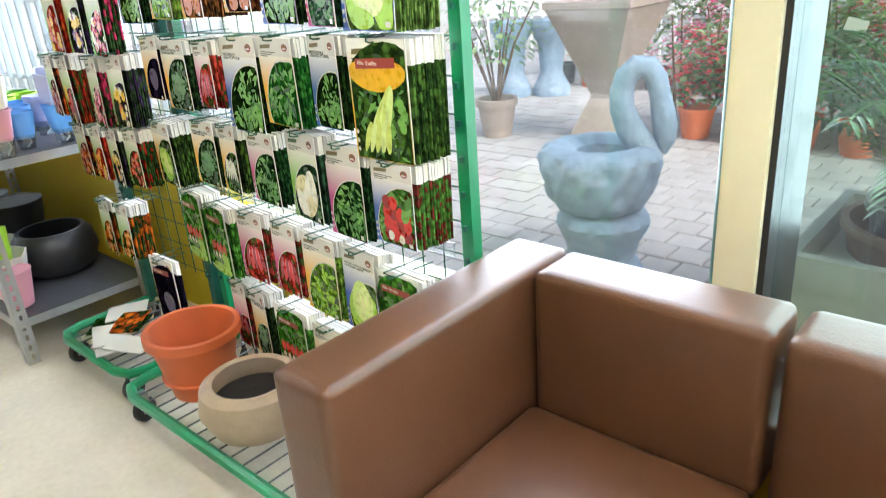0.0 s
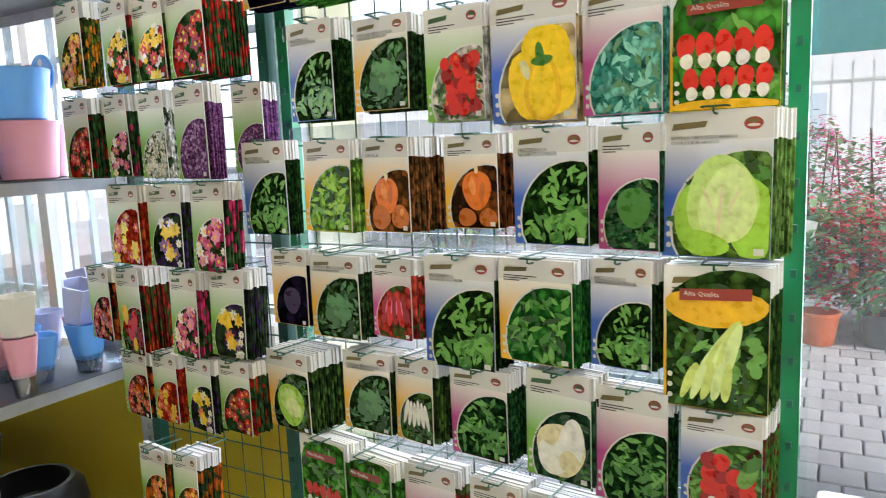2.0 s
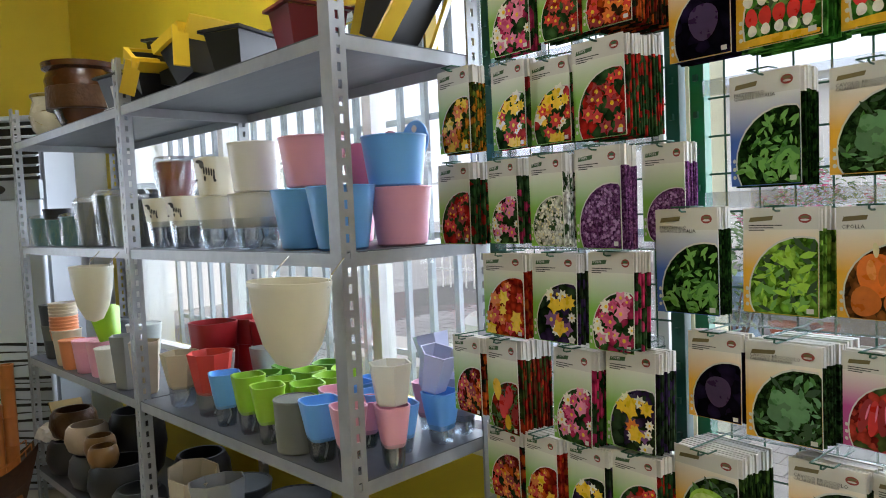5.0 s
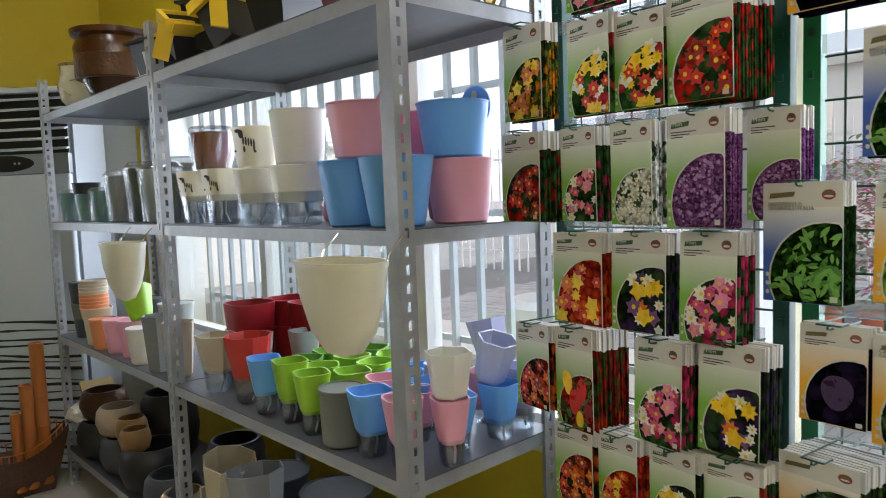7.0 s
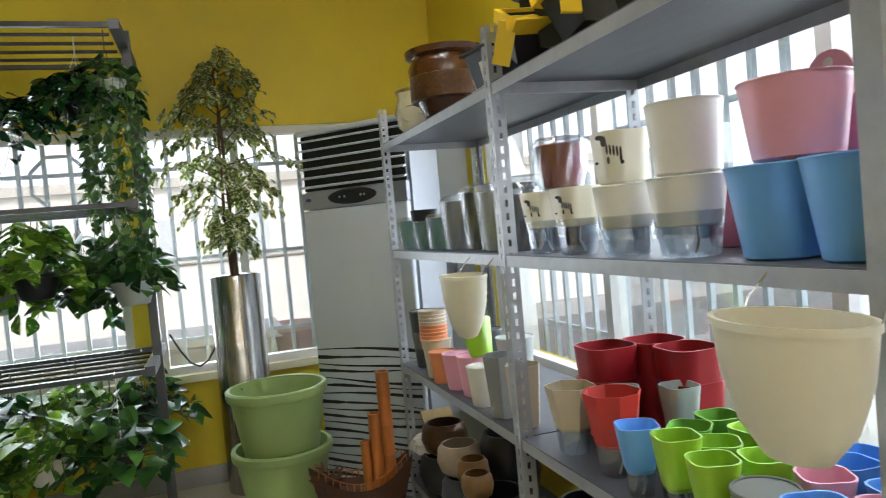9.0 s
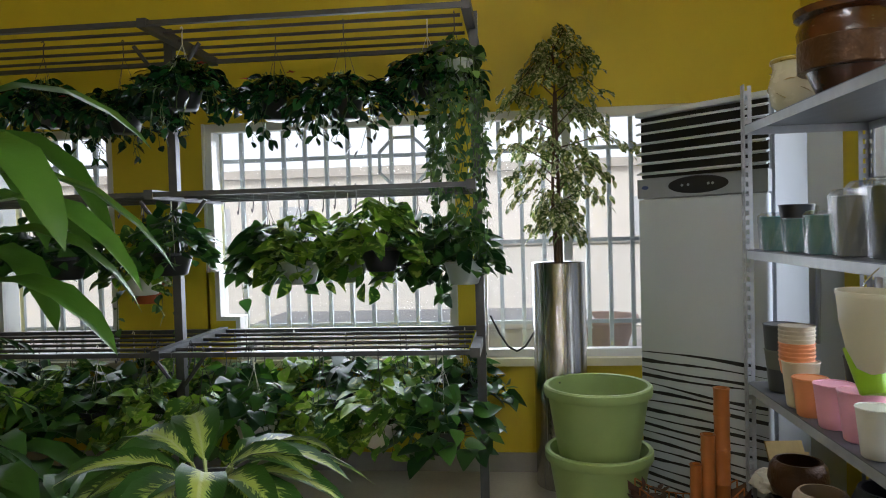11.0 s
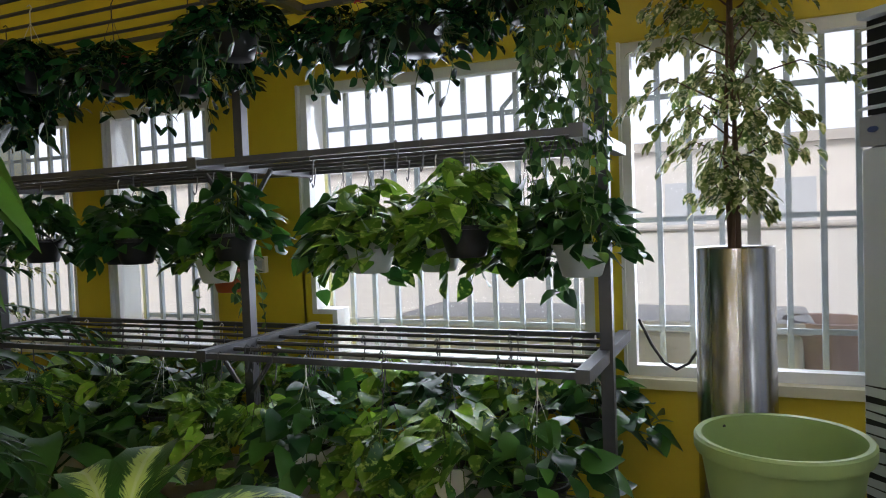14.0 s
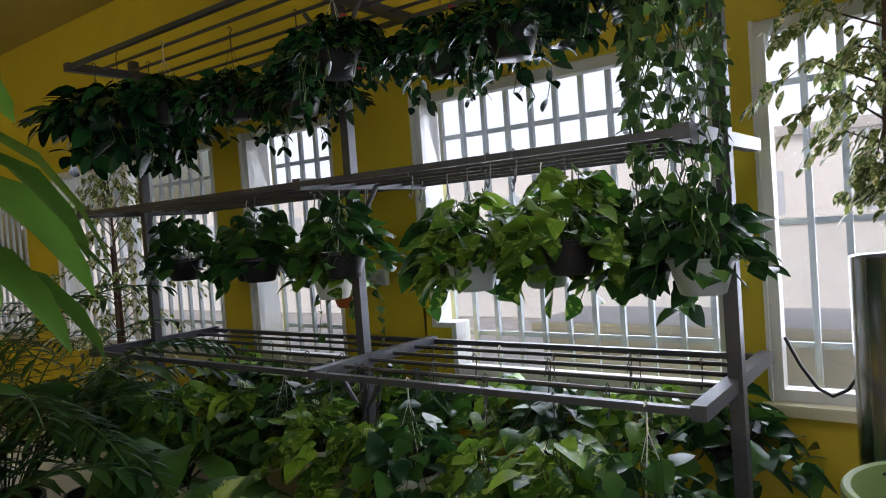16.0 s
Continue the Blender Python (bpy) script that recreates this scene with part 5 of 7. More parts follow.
def seed_rack(y0, y1, panel_x, base_x, rows, label, post_tone=GREEN_PAINT):
    """Green steel display rack on castors: two posts, wire grid, label rails and a bumper frame at the foot."""
    t = thing("seed_rack", label, "display rack", "seed racks")
    for y in (y0 - 0.014, y1 + 0.014):
        bm = bmesh.new()
        box(bm, panel_x - 0.014, panel_x + 0.014, y - 0.014, y + 0.014, 0.10, 2.0)
        part("post", bm, post_tone, t)
        bm = bmesh.new()
        for k in range(24):
            z = 0.3 + 0.07 * k
            box(bm, panel_x - 0.022, panel_x - 0.0142, y - 0.004, y + 0.004, z, z + 0.012)
        tagged(part("peg_slot_strip", bm, DARK_GREEN, t), kind="stuff")
    bm = bmesh.new()
    z = 0.3
    while z < 1.98:
        tube(bm, [(panel_x, y0 - 0.03, z), (panel_x, y1 + 0.03, z)], 0.002, 4)
        z += 0.0722
    y = y0 - 0.06
    while y > y1 + 0.03:
        tube(bm, [(panel_x + 0.004, y, 0.28), (panel_x + 0.004, y, 1.98)], 0.002, 4)
        y -= 0.062
    tagged(part("wire_grid", bm, WIRE_GREEN, t), kind="stuff")
    for z in rows:
        bm = bmesh.new()
        box(bm, panel_x - 0.034, panel_x - 0.030, y1 + 0.035, y0 - 0.035, z - 0.004, z + 0.026)
        part("label_rail", bm, FILM, t, "clear plastic label rail")
    z = 0.10
    c = 0.07
    loop = [(panel_x, y0 - 0.014, z), (base_x + c, y0 - 0.014, z), (base_x + 0.02, y0 - 0.03, z), (base_x, y0 - 0.014 - c, z),
            (base_x, y1 + 0.014 + c, z), (base_x + 0.02, y1 + 0.03, z), (base_x + c, y1 + 0.014, z), (panel_x, y1 + 0.014, z)]
    bm = bmesh.new()
    tube(bm, loop, 0.015, 8)
    part("base_frame", bm, GREEN_PAINT, t, smooth=True)
    bm = bmesh.new()
    y = y0 - 0.08
    while y > y1 + 0.05:
        tube(bm, [(panel_x, y, z - 0.004), (base_x, y, z - 0.004)], 0.003, 4)
        y -= 0.05
    tagged(part("base_grid", bm, RACK_STEEL, t), kind="stuff")
    for x, y in ((base_x + 0.03, y0 - 0.06), (base_x + 0.03, y1 + 0.06), (panel_x, y0 - 0.06), (panel_x, y1 + 0.06)):
        bm = bmesh.new()
        lathe(bm, [(0.034, -0.011), (0.036, -0.006), (0.036, 0.006), (0.034, 0.011)], 18, tilt=pose(x, y, 0.036, 90, 0, 20))
        wheel = part("castor", bm, RUBBER, t, smooth=True)
        bm = bmesh.new()
        box(bm, x - 0.012, x + 0.012, y - 0.018, y - 0.0135, 0.03, 0.088)
        box(bm, x - 0.012, x + 0.012, y + 0.0135, y + 0.018, 0.03, 0.088)
        box(bm, x - 0.012, x + 0.012, y - 0.018, y + 0.018, 0.0885, 0.093)
        part("fork", bm, CHROME, wheel)
    return t


RX, LX = -0.665, -0.70
seed_rack(-4.155, -5.18, -0.545, -0.925, (0.60, 0.82, 1.03, 1.25, 1.46, 1.67), "green steel seed rack on castors with rows of vegetable packets")
# this rack's posts take a darker green that carries their shade
seed_rack(-3.64, -4.14, -0.56, -0.89, (0.78, 0.97, 1.17, 1.37, 1.58, 1.77), "green steel seed rack on castors with rows of flower packets", DARK_GREEN)

for k, y, top, w, h, n in (("aubergine", -4.17, 1.69, 0.115, 0.18, 9), ("radish", -4.29, 1.70, 0.14, 0.19, 12), ("radish", -4.45, 1.70, 0.14, 0.19, 12), ("basil", -4.61, 1.70, 0.13, 0.18, 8),
                           ("tomato", -4.77, 1.69, 0.12, 0.18, 7), ("cucumber", -4.91, 1.69, 0.12, 0.18, 6),
                           ("parsley", -4.277, 1.468, 0.120, 0.185, 7), ("broccoli", -4.431, 1.458, 0.125, 0.165, 9), ("tomato", -4.586, 1.456, 0.115, 0.190, 9), ("pepper", -4.712, 1.456, 0.150, 0.200, 4),
                           ("sage", -4.868, 1.450, 0.126, 0.190, 4), ("parsley", -4.133, 1.248, 0.122, 0.190, 6), ("lime_leaf", -4.293, 1.244, 0.125, 0.175, 8)):
    seed_stack(k, RX, y, top, w, h, n, yaw=random.uniform(-11, -3), lean=random.uniform(-2, 1))
seed_stack("radish", RX, -5.0, 1.436, 0.148, 0.178, 3, True)
for k, y, top, w, h, n in (("onion", -4.439, 1.242, 0.110, 0.172, 16), ("pumpkin", -4.615, 1.240, 0.105, 0.160, 12), ("parsley", -4.747, 1.244, 0.134, 0.188, 5), ("cucumber", -4.891, 1.243, 0.098, 0.192, 6),
                           ("cabbage", -4.989, 1.259, 0.153, 0.215, 14), ("aubergine", -4.19, 1.026, 0.100, 0.155, 6), ("broccoli", -4.294, 1.026, 0.118, 0.172, 18), ("roots", -4.445, 1.018, 0.100, 0.150, 8),
                           ("parsley", -4.561, 1.028, 0.145, 0.205, 9), ("basil", -4.713, 1.030, 0.140, 0.179, 13), ("parsley", -4.876, 1.034, 0.102, 0.175, 8)):
    seed_stack(k, RX, y, top, w, h, n, yaw=random.uniform(-11, -3), lean=random.uniform(-2, 1))
seed_stack("celery", RX, -4.992, 1.030, 0.150, 0.222, 14, True)
for k, y, top, w, h, n in (("lettuce", -4.160, 0.812, 0.128, 0.170, 14), ("broccoli", -4.361, 0.829, 0.118, 0.160, 9), ("beans", -4.486, 0.829, 0.092, 0.162, 10), ("rocket", -4.609, 0.826, 0.120, 0.166, 9),
                           ("cauliflower", -4.758, 0.838, 0.124, 0.190, 8), ("rocket", -4.881, 0.824, 0.120, 0.195, 7), ("red_radish", -5.019, 0.805, 0.118, 0.165, 14),
                           ("roots", -4.497, 0.615, 0.115, 0.180, 8), ("roots", -4.640, 0.615, 0.106, 0.180, 8), ("lime_leaf", -4.755, 0.606, 0.130, 0.190, 9), ("cabbage", -4.893, 0.598, 0.115, 0.190, 7)):
    seed_stack(k, RX, y, top, w, h, n, yaw=random.uniform(-11, -3), lean=random.uniform(-2, 1))
for y, top, n in ((-4.235, 0.632, 9), (-4.345, 0.612, 10), (-5.00, 0.575, 6), (-4.60, 0.384, 9)):
    seed_stack("radish_bag", RX, y, top, 0.135, 0.19, n, True, yaw=random.uniform(-11, -3))
for k, y, top, w, h, n in (("roots", -4.406, 0.403, 0.08, 0.19, 7), ("broccoli", -4.495, 0.399, 0.085, 0.19, 8), ("beans", -4.75, 0.370, 0.12, 0.17, 8)):
    seed_stack(k, RX, y, top, w, h, n, yaw=random.uniform(-11, -3))
seed_stack("aubergine", LX, -4.03, 0.40, 0.13, 0.21, 3, True)
for k, y, top, w, h, n in (("pink_flowers", -3.774, 1.765, 0.115, 0.178, 5), ("red_flowers", -3.905, 1.755, 0.10, 0.16, 9), ("dark_flowers", -4.01, 1.76, 0.11, 0.165, 18),
                           ("orange_flowers", -3.609, 1.583, 0.112, 0.188, 7), ("mixed_flowers", -3.774, 1.569, 0.104, 0.180, 5), ("mixed_flowers", -3.878, 1.558, 0.104, 0.168, 5), ("red_flowers", -3.985, 1.575, 0.122, 0.186, 16),
                           ("red_flowers", -3.596, 1.370, 0.110, 0.184, 9), ("pink_flowers", -3.754, 1.368, 0.087, 0.181, 9), ("white_flowers", -3.868, 1.368, 0.087, 0.186, 8), ("purple_flowers", -3.981, 1.372, 0.115, 0.194, 6)):
    seed_stack(k, LX, y, top, w, h, n, yaw=random.uniform(-11, -3), lean=random.uniform(-2, 1))
for k, y, top, w, h, n in (("daisies", -3.728, 1.165, 0.126, 0.180, 4), ("pansies", -3.864, 1.166, 0.116, 0.182, 6), ("pink_flowers", -4.002, 1.169, 0.105, 0.190, 7),
                           ("dark_flowers", -3.623, 0.972, 0.100, 0.178, 5), ("tulips", -3.729, 0.974, 0.100, 0.205, 14), ("pink_flowers", -3.909, 0.974, 0.100, 0.192, 14), ("pansies", -4.035, 0.984, 0.110, 0.190, 9),
                           ("dark_flowers", -3.722, 0.775, 0.100, 0.160, 9), ("daisies", -3.828, 0.778, 0.092, 0.163, 8), ("pansies", -3.940, 0.781, 0.100, 0.167, 8), ("red_flowers", -4.045, 0.788, 0.105, 0.163, 8),
                           ("marigolds", -3.745, 0.536, 0.105, 0.175, 3), ("marigolds", -3.86, 0.536, 0.085, 0.175, 10)):
    seed_stack(k, LX, y, top, w, h, n, yaw=random.uniform(-11, -3), lean=random.uniform(-2, 1))
seed_stack("purple_flowers", LX + 0.05, -4.10, 1.37, 0.085, 0.182, 6)

# pots and litter on the rack feet
t = thing("plastic_planter", "orange terracotta-coloured plastic planter on the rack foot", "planter", "", (-0.79, -4.39, 0.118))
bm = bmesh.new()
lathe(bm, hollow(0.080, 0.118, 0.19, 0.006, lip=0.016), 36)
part("body", bm, TERRACOTTA, t, smooth=True)
bm = bmesh.new()
lathe(bm, [(0.10, 0.055), (0.1, 0.06)], 32)
part("inner_floor", bm, TERRACOTTA, t)
t = thing("bowl_planter", "beige stoneware bowl planter on the rack foot", "planter", "", (-0.80, -4.66, 0.118))
bm = bmesh.new()
lathe(bm, [(0.07, 0), (0.11, 0.015), (0.135, 0.07), (0.125, 0.125), (0.105, 0.14), (0.092, 0.135), (0.11, 0.1), (0.1, 0.03)], 36)
part("body", bm, STONEWARE, t, smooth=True)
# black inset partway up the inside of the bowl
bm = bmesh.new()
lathe(bm, [(0.098, 0.05), (0.101, 0.085), (0.03, 0.09)], 30)
part("dark_inside", bm, BLACK, t, "black inset inside the bowl")
rnd = random.Random(5)
for q in range(7):
    t = thing("loose_packet", "crumpled seed packet dropped on the rack foot", "seed packet", "loose packets", (rnd.uniform(-0.84, -0.66), rnd.uniform(-4.08, -3.75), 0.114 + 0.004 * q))
    t.matrix_world = t.matrix_world @ pose(0, 0, 0, rnd.uniform(-6, 6), rnd.uniform(-6, 6), rnd.uniform(0, 180))
    bm = bmesh.new()
    box(bm, -0.05, 0.05, -0.065, 0.065, 0, 0.003)
    part("card", bm, rnd.choice([CARD, KIND["marigolds"][0], KIND["parsley"][0]]), t)


# ---- sofa ----
sofa = thing("sofa", "brown leather three-seat sofa with square arm", "sofa", "", (0, 0, 0))
SY = -5.205
AF, BK = -1.075, -0.445
part("arm", rbox(AF, BK, SY - 0.125, SY, 0.09, 0.612, 0.022, 4), LEATHER, sofa, smooth=True)
for k in range(3):
    ya, yb = SY - 0.129 - 0.440 * k, SY - 0.129 - 0.426 - 0.440 * k
    part("back_cushion", rbox(-0.585, BK - 0.002, yb, ya, 0.30, 0.612 - 0.002 * k, 0.028, 4), LEATHER, sofa, smooth=True)
    part("seat_cushion", rbox(AF + 0.01, -0.590, yb, ya, 0.17, 0.335, 0.025, 4), LEATHER, sofa, smooth=True)
bm = bmesh.new()
box(bm, AF + 0.03, BK - 0.01, SY - 1.44, SY - 0.13, 0.09, 0.168)
part("base", bm, LEATHER, sofa)
part("arm", rbox(AF, BK, SY - 1.575, SY - 1.450, 0.09, 0.612, 0.022, 4), LEATHER, sofa, smooth=True)
bm = bmesh.new()
tube(bm, [(-0.50, SY - 0.54, 0.52), (-0.50, SY - 0.59, 0.52)], 0.008, 10)
tube(bm, [(-0.50, SY - 0.54, 0.40), (-0.50, SY - 0.59, 0.40)], 0.008, 10)
part("connecting_rod", bm, CHROME, sofa, "chrome rod between the cushions")
for x in (AF + 0.05, BK - 0.05):
    for y in (SY - 0.06, SY - 1.51):
        bm = bmesh.new()
        tube(bm, [(x, y, 0), (x, y, 0.092)], 0.018, 12)
        part("leg", bm, CHROME, sofa)

# ---- air conditioner ----
ac = thing("air_conditioner", "tall white floor-standing air conditioner with black stripes", "air conditioner", "", (-1.285, -0.66, 0), -48)
AX0, AX1, AY0, AY1, AH = 0.0, 0.62, 0.0, 0.32, 1.78
bm = bmesh.new()
box(bm, AX0, AX1, AY0 + 0.03, AY1, 0, AH)
bmesh.ops.bevel(bm, geom=[e for e in bm.edges if abs(e.verts[0].co.z - e.verts[1].co.z) > 1], offset=0.02, segments=3, affect="EDGES")
part("cabinet", bm, AC_GREY, ac)
part("front_panel", rbox(AX0 + 0.004, AX1 - 0.004, AY0, AY0 + 0.034, 0.02, 1.40, 0.012, 3), AC_WHITE, ac, "pale blue-white front panel", smooth=True)
bm = bmesh.new()
box(bm, AX0 + 0.002, AX1 - 0.002, AY0 + 0.002, AY0 + 0.03, 1.405, 1.49)
part("control_band", bm, AC_GREY, ac, "grey control band")
bm = bmesh.new()
lathe(bm, [(0.12, -0.004), (0.125, 0.0), (0.11, 0.004)], 28, tilt=pose(0.31, AY0 + 0.001, 1.452, 90, 0, 0) @ Matrix.Diagonal((1.15, 0.30, 1, 1)))
part("display", bm, BLACK, ac, "black oval display window", smooth=True)
bm = bmesh.new()
for s in (-0.07, -0.04, 0.055, 0.075):
    lathe(bm, [(0.006, 0), (0.006, 0.0012)], 10, tilt=pose(0.31 + s, AY0 - 0.0035, 1.452, 90, 0, 0))
part("buttons", bm, AC_GREY, ac)
bm = bmesh.new()
lathe(bm, [(0.018, 0), (0.018, 0.001)], 16, tilt=pose(AX0 + 0.045, AY0 + 0.0015, 1.452, 90, 0, 0) @ Matrix.Diagonal((1, 0.5, 1, 1)))
part("badge", bm, mat("badge_blue", rgb("3a4c7a"), 0.4), ac)
bm = bmesh.new()
box(bm, AX0 + 0.01, AX1 - 0.01, AY0 + 0.024, AY0 + 0.029, 1.495, 1.765)
part("outlet", bm, BLACK, ac, "black air outlet")
for k in range(6):
    bm = bmesh.new()
    z = 1.515 + 0.045 * k
    box(bm, AX0 + 0.004, AX1 - 0.004, -0.014, 0.014, -0.0035, 0.0035, m=pose(0, AY0 + 0.008, z, 18, 0, 0))
    part("louvre", bm, AC_WHITE, ac)
part("cap", rbox(AX0 - 0.004, AX1 + 0.004, AY0 - 0.002, AY1, 1.768, AH + 0.012, 0.008, 2), AC_WHITE, ac, smooth=True)
rnd = random.Random(11)
for k in range(19):
    bm = bmesh.new()
    z0 = 0.05 + 0.037 * k
    z1 = z0 + rnd.uniform(-0.012, 0.02)
    pts = []
    for q in range(13):
        u = q / 12
        pts.append((AX0 + 0.012 + (AX1 - AX0 - 0.024) * u, z0 + (z1 - z0) * u + 0.005 * math.sin(5 * u + k), 0.017 * (1 - 0.85 * u if k % 2 else 0.25 + 0.75 * u) * rnd.uniform(0.7, 1.2)))
    lo = [bm.verts.new((x, AY0 - 0.0012, z - t / 2)) for x, z, t in pts]
    hi = [bm.verts.new((x, AY0 - 0.0012, z + t / 2)) for x, z, t in pts]
    for q in range(12):
        bm.faces.new((lo[q], lo[q + 1], hi[q + 1], hi[q]))
    part("stripe", bm, BLACK, ac)

# white storage cabinet standing between the air conditioner and the east wall
t = thing("side_panel", "pale blue-white sheet metal panel standing behind the shelving", "panel", "", (-0.48, -0.72, 0))
bm = bmesh.new()
box(bm, -0.10, 0.06, 0.0, 0.03, 0, 1.75)
part("sheet", bm, AC_WHITE, t)
bm = bmesh.new()
tube(bm, [(-0.06, -0.014, 0.75), (-0.06, -0.03, 1.0), (-0.06, -0.014, 1.35)], 0.012, 8)
part("pipe", bm, AC_GREY, t)

# ---- steel column planter with ficus ----
t = thing("steel_planter", "tall brushed steel cylinder planter under the window", "planter", "", (-1.63, -0.40, 0))
bm = bmesh.new()
lathe(bm, [(0.126, 0), (0.13, 0.004), (0.13, 1.108), (0.127, 1.112), (0.120, 1.108), (0.120, 1.06)], 40)
part("cylinder", bm, BRUSHED, t, smooth=True)
bm = bmesh.new()
lathe(bm, [(0.119, 1.06), (0.119, 1.085), (0.05, 1.095)], 24)
part("soil", bm, SOIL, t)


def ficus(x, y, z, h, spread, n, material, label, seed, trunk=0.011):
    t = thing("ficus_tree", label, "plant", "", (x, y, z))
    rnd = random.Random(seed)
    bm = bmesh.new()
    for s in range(3):
        a = 2.1 * s
        tube(bm, [(0.015 * math.cos(a), 0.015 * math.sin(a), -0.03), (0.02 * math.cos(a + 1), 0.02 * math.sin(a + 1), h * 0.3), (0.008 * math.cos(a + 2), 0.008 * math.sin(a + 2), h * (0.75 if s else 0.97))],
             [trunk, trunk * 0.8, trunk * 0.3], 6)
    part("trunk", bm, BARK, t)
    bb, bl = bmesh.new(), bmesh.new()
    nb = 46
    for k in range(nb):
        u = k / nb
        zz = h * (0.12 + 0.85 * u)
        reach = spread * (0.45 + 0.75 * math.sin(math.pi * min(1, 0.15 + 0.9 * (1 - u)) ** 0.9) ** 1.0) * rnd.uniform(0.6, 1.15) * (1.0 if u < 0.55 else 1.35 - 0.95 * u)
        a = 2.4 * k + rnd.uniform(-0.4, 0.4)
        d = Vector((math.cos(a), math.sin(a), 0))
        p0 = Vector((0, 0, zz))
        p1 = p0 + d * reach * 0.55 + Vector((0, 0, 0.10 * h * rnd.uniform(0.5, 1.1)))
        p2 = p0 + d * reach + Vector((0, 0, 0.02 * h * rnd.uniform(-1, 1.2)))
        tube(bb, [p0, p1, p2], [0.004, 0.0025, 0.001], 4)
        for q in range(n // nb):
            f = rnd.uniform(0.25, 1.05)
            base = (p0.lerp(p1, f * 2) if f < 0.5 else p1.lerp(p2, (f - 0.5) * 2)) + Vector([rnd.uniform(-0.03, 0.03) for _ in range(3)])
            b = a + rnd.uniform(-1.4, 1.4)
            leaf(bl, base, (math.cos(b), math.sin(b), rnd.uniform(-0.9, 0.2)), rnd.uniform(0.045, 0.07), rnd.uniform(0.022, 0.032), droop=0.8, fold=0.3, roll=rnd.uniform(-0.5, 0.5))
    part("branchwork", bb, BARK, t)
    part("crown", bl, material, t)
    return t


ficus(-1.63, -0.40, 1.09, 1.15, 0.335, 1400, FICUS, "variegated weeping ficus in a steel planter", 3)
ficus(-5.55, -0.62, 0.0, 1.75, 0.38, 900, FICUS, "variegated weeping ficus standing before the far window", 8, 0.018)

# ---- green pots, ship with bamboo ----
for z, r in ((0.0, 0.225), (0.27, 0.225)):
    t = thing("large_pot", "large pale green plastic pot, one nested in another", "flower pot", "stacked pale green pots", (-1.51, -0.93, z))
    bm = bmesh.new()
    lathe(bm, [(0.15, 0), (0.158, 0.006), (0.185, 0.16), (0.208, 0.305), (0.222, 0.308), (0.226, 0.318), (0.226, 0.345), (0.220, 0.352), (0.205, 0.350), (0.198, 0.30), (0.15, 0.03)], 48)
    part("body", bm, LIME_CERAMIC, t, smooth=True)
    bm = bmesh.new()
    lathe(bm, [(0.006, -0.001), (0.006, 0.001)], 10, tilt=pose(-0.150, 0.135, 0.325, 0, 90, -42))
    part("drain_hole", bm, BLACK, t)

ship = thing("wooden_ship", "dark carved wooden ship planter with bamboo tubes", "ornament", "", (-1.21, -1.22, 0.0))
bm = bmesh.new()
n = 14
prev = None
for k in range(n):
    u = k / (n - 1)
    x = -0.22 + 0.44 * u
    wd = 0.085 * math.sin(math.pi * min(1, 0.12 + 0.80 * u)) + 0.012
    deck = 0.20 + 0.10 * (2 * u - 1) ** 2
    ring = [bm.verts.new(v) for v in ((x, -wd, deck), (x * 0.85, -wd * 0.75, deck * 0.5), (x * 0.7, 0, 0.012), (x * 0.85, wd * 0.75, deck * 0.5), (x, wd, deck), (x, wd * 0.8, deck - 0.03), (x, -wd * 0.8, deck - 0.03))]
    if prev:
        for j in range(7):
            bm.faces.new((prev[j], prev[(j + 1) % 7], ring[(j + 1) % 7], ring[j]))
    else:
        bm.faces.new(ring)
    prev = ring
bm.faces.new(prev)
part("hull", bm, DARK_WOOD, ship)
for s in (-1, 1):
    bm = bmesh.new()
    for k in range(15):
        u = k / 14
        x = -0.19 + 0.38 * u
        wd = 0.085 * math.sin(math.pi * min(1, 0.12 + 0.80 * (x + 0.22) / 0.44)) + 0.008
        deck = 0.20 + 0.10 * (2 * (x + 0.22) / 0.44 - 1) ** 2
        tube(bm, [(x, s * wd, deck), (x, s * wd, deck + 0.03)], 0.003, 5)
        if k:
            tube(bm, [last, (x, s * wd, deck + 0.03)], 0.003, 5)
        last = (x, s * wd, deck + 0.03)
    part("railing", bm, BAMBOO, ship)
for x, y, r, top in ((0.125, 0.0, 0.030, 0.67), (0.068, -0.02, 0.027, 0.50), (0.020, -0.03, 0.022, 0.39)):
    bm = bmesh.new()
    prof, z = [(r * 0.9, 0.05)], 0.05
    while z < top - 0.01:
        step = min(0.13, top - z)
        prof += [(r * 0.97, z + 0.006), (r * 0.94, z + step * 0.5), (r * 0.97, z + step - 0.008), (r * 1.06, z + step - 0.002)]
        z += step
    prof += [(r, top), (r * 0.78, top), (r * 0.76, top - 0.06)]
    lathe(bm, prof, 20, (x, y))
    part("bamboo_tube", bm, BAMBOO, ship, "orange-brown bamboo tube", smooth=True)
bm = bmesh.new()
rnd = random.Random(2)
for k in range(40):
    c = Vector((rnd.uniform(-0.20, -0.08), rnd.uniform(-0.05, 0.05), 0.22 + 0.05 * rnd.random()))
    leaf(bm, c, (rnd.uniform(-1, 1), rnd.uniform(-1, 1), rnd.uniform(0, 1)), 0.05, 0.02, droop=0.4)
part("carved_scroll", bm, DARK_WOOD, ship)

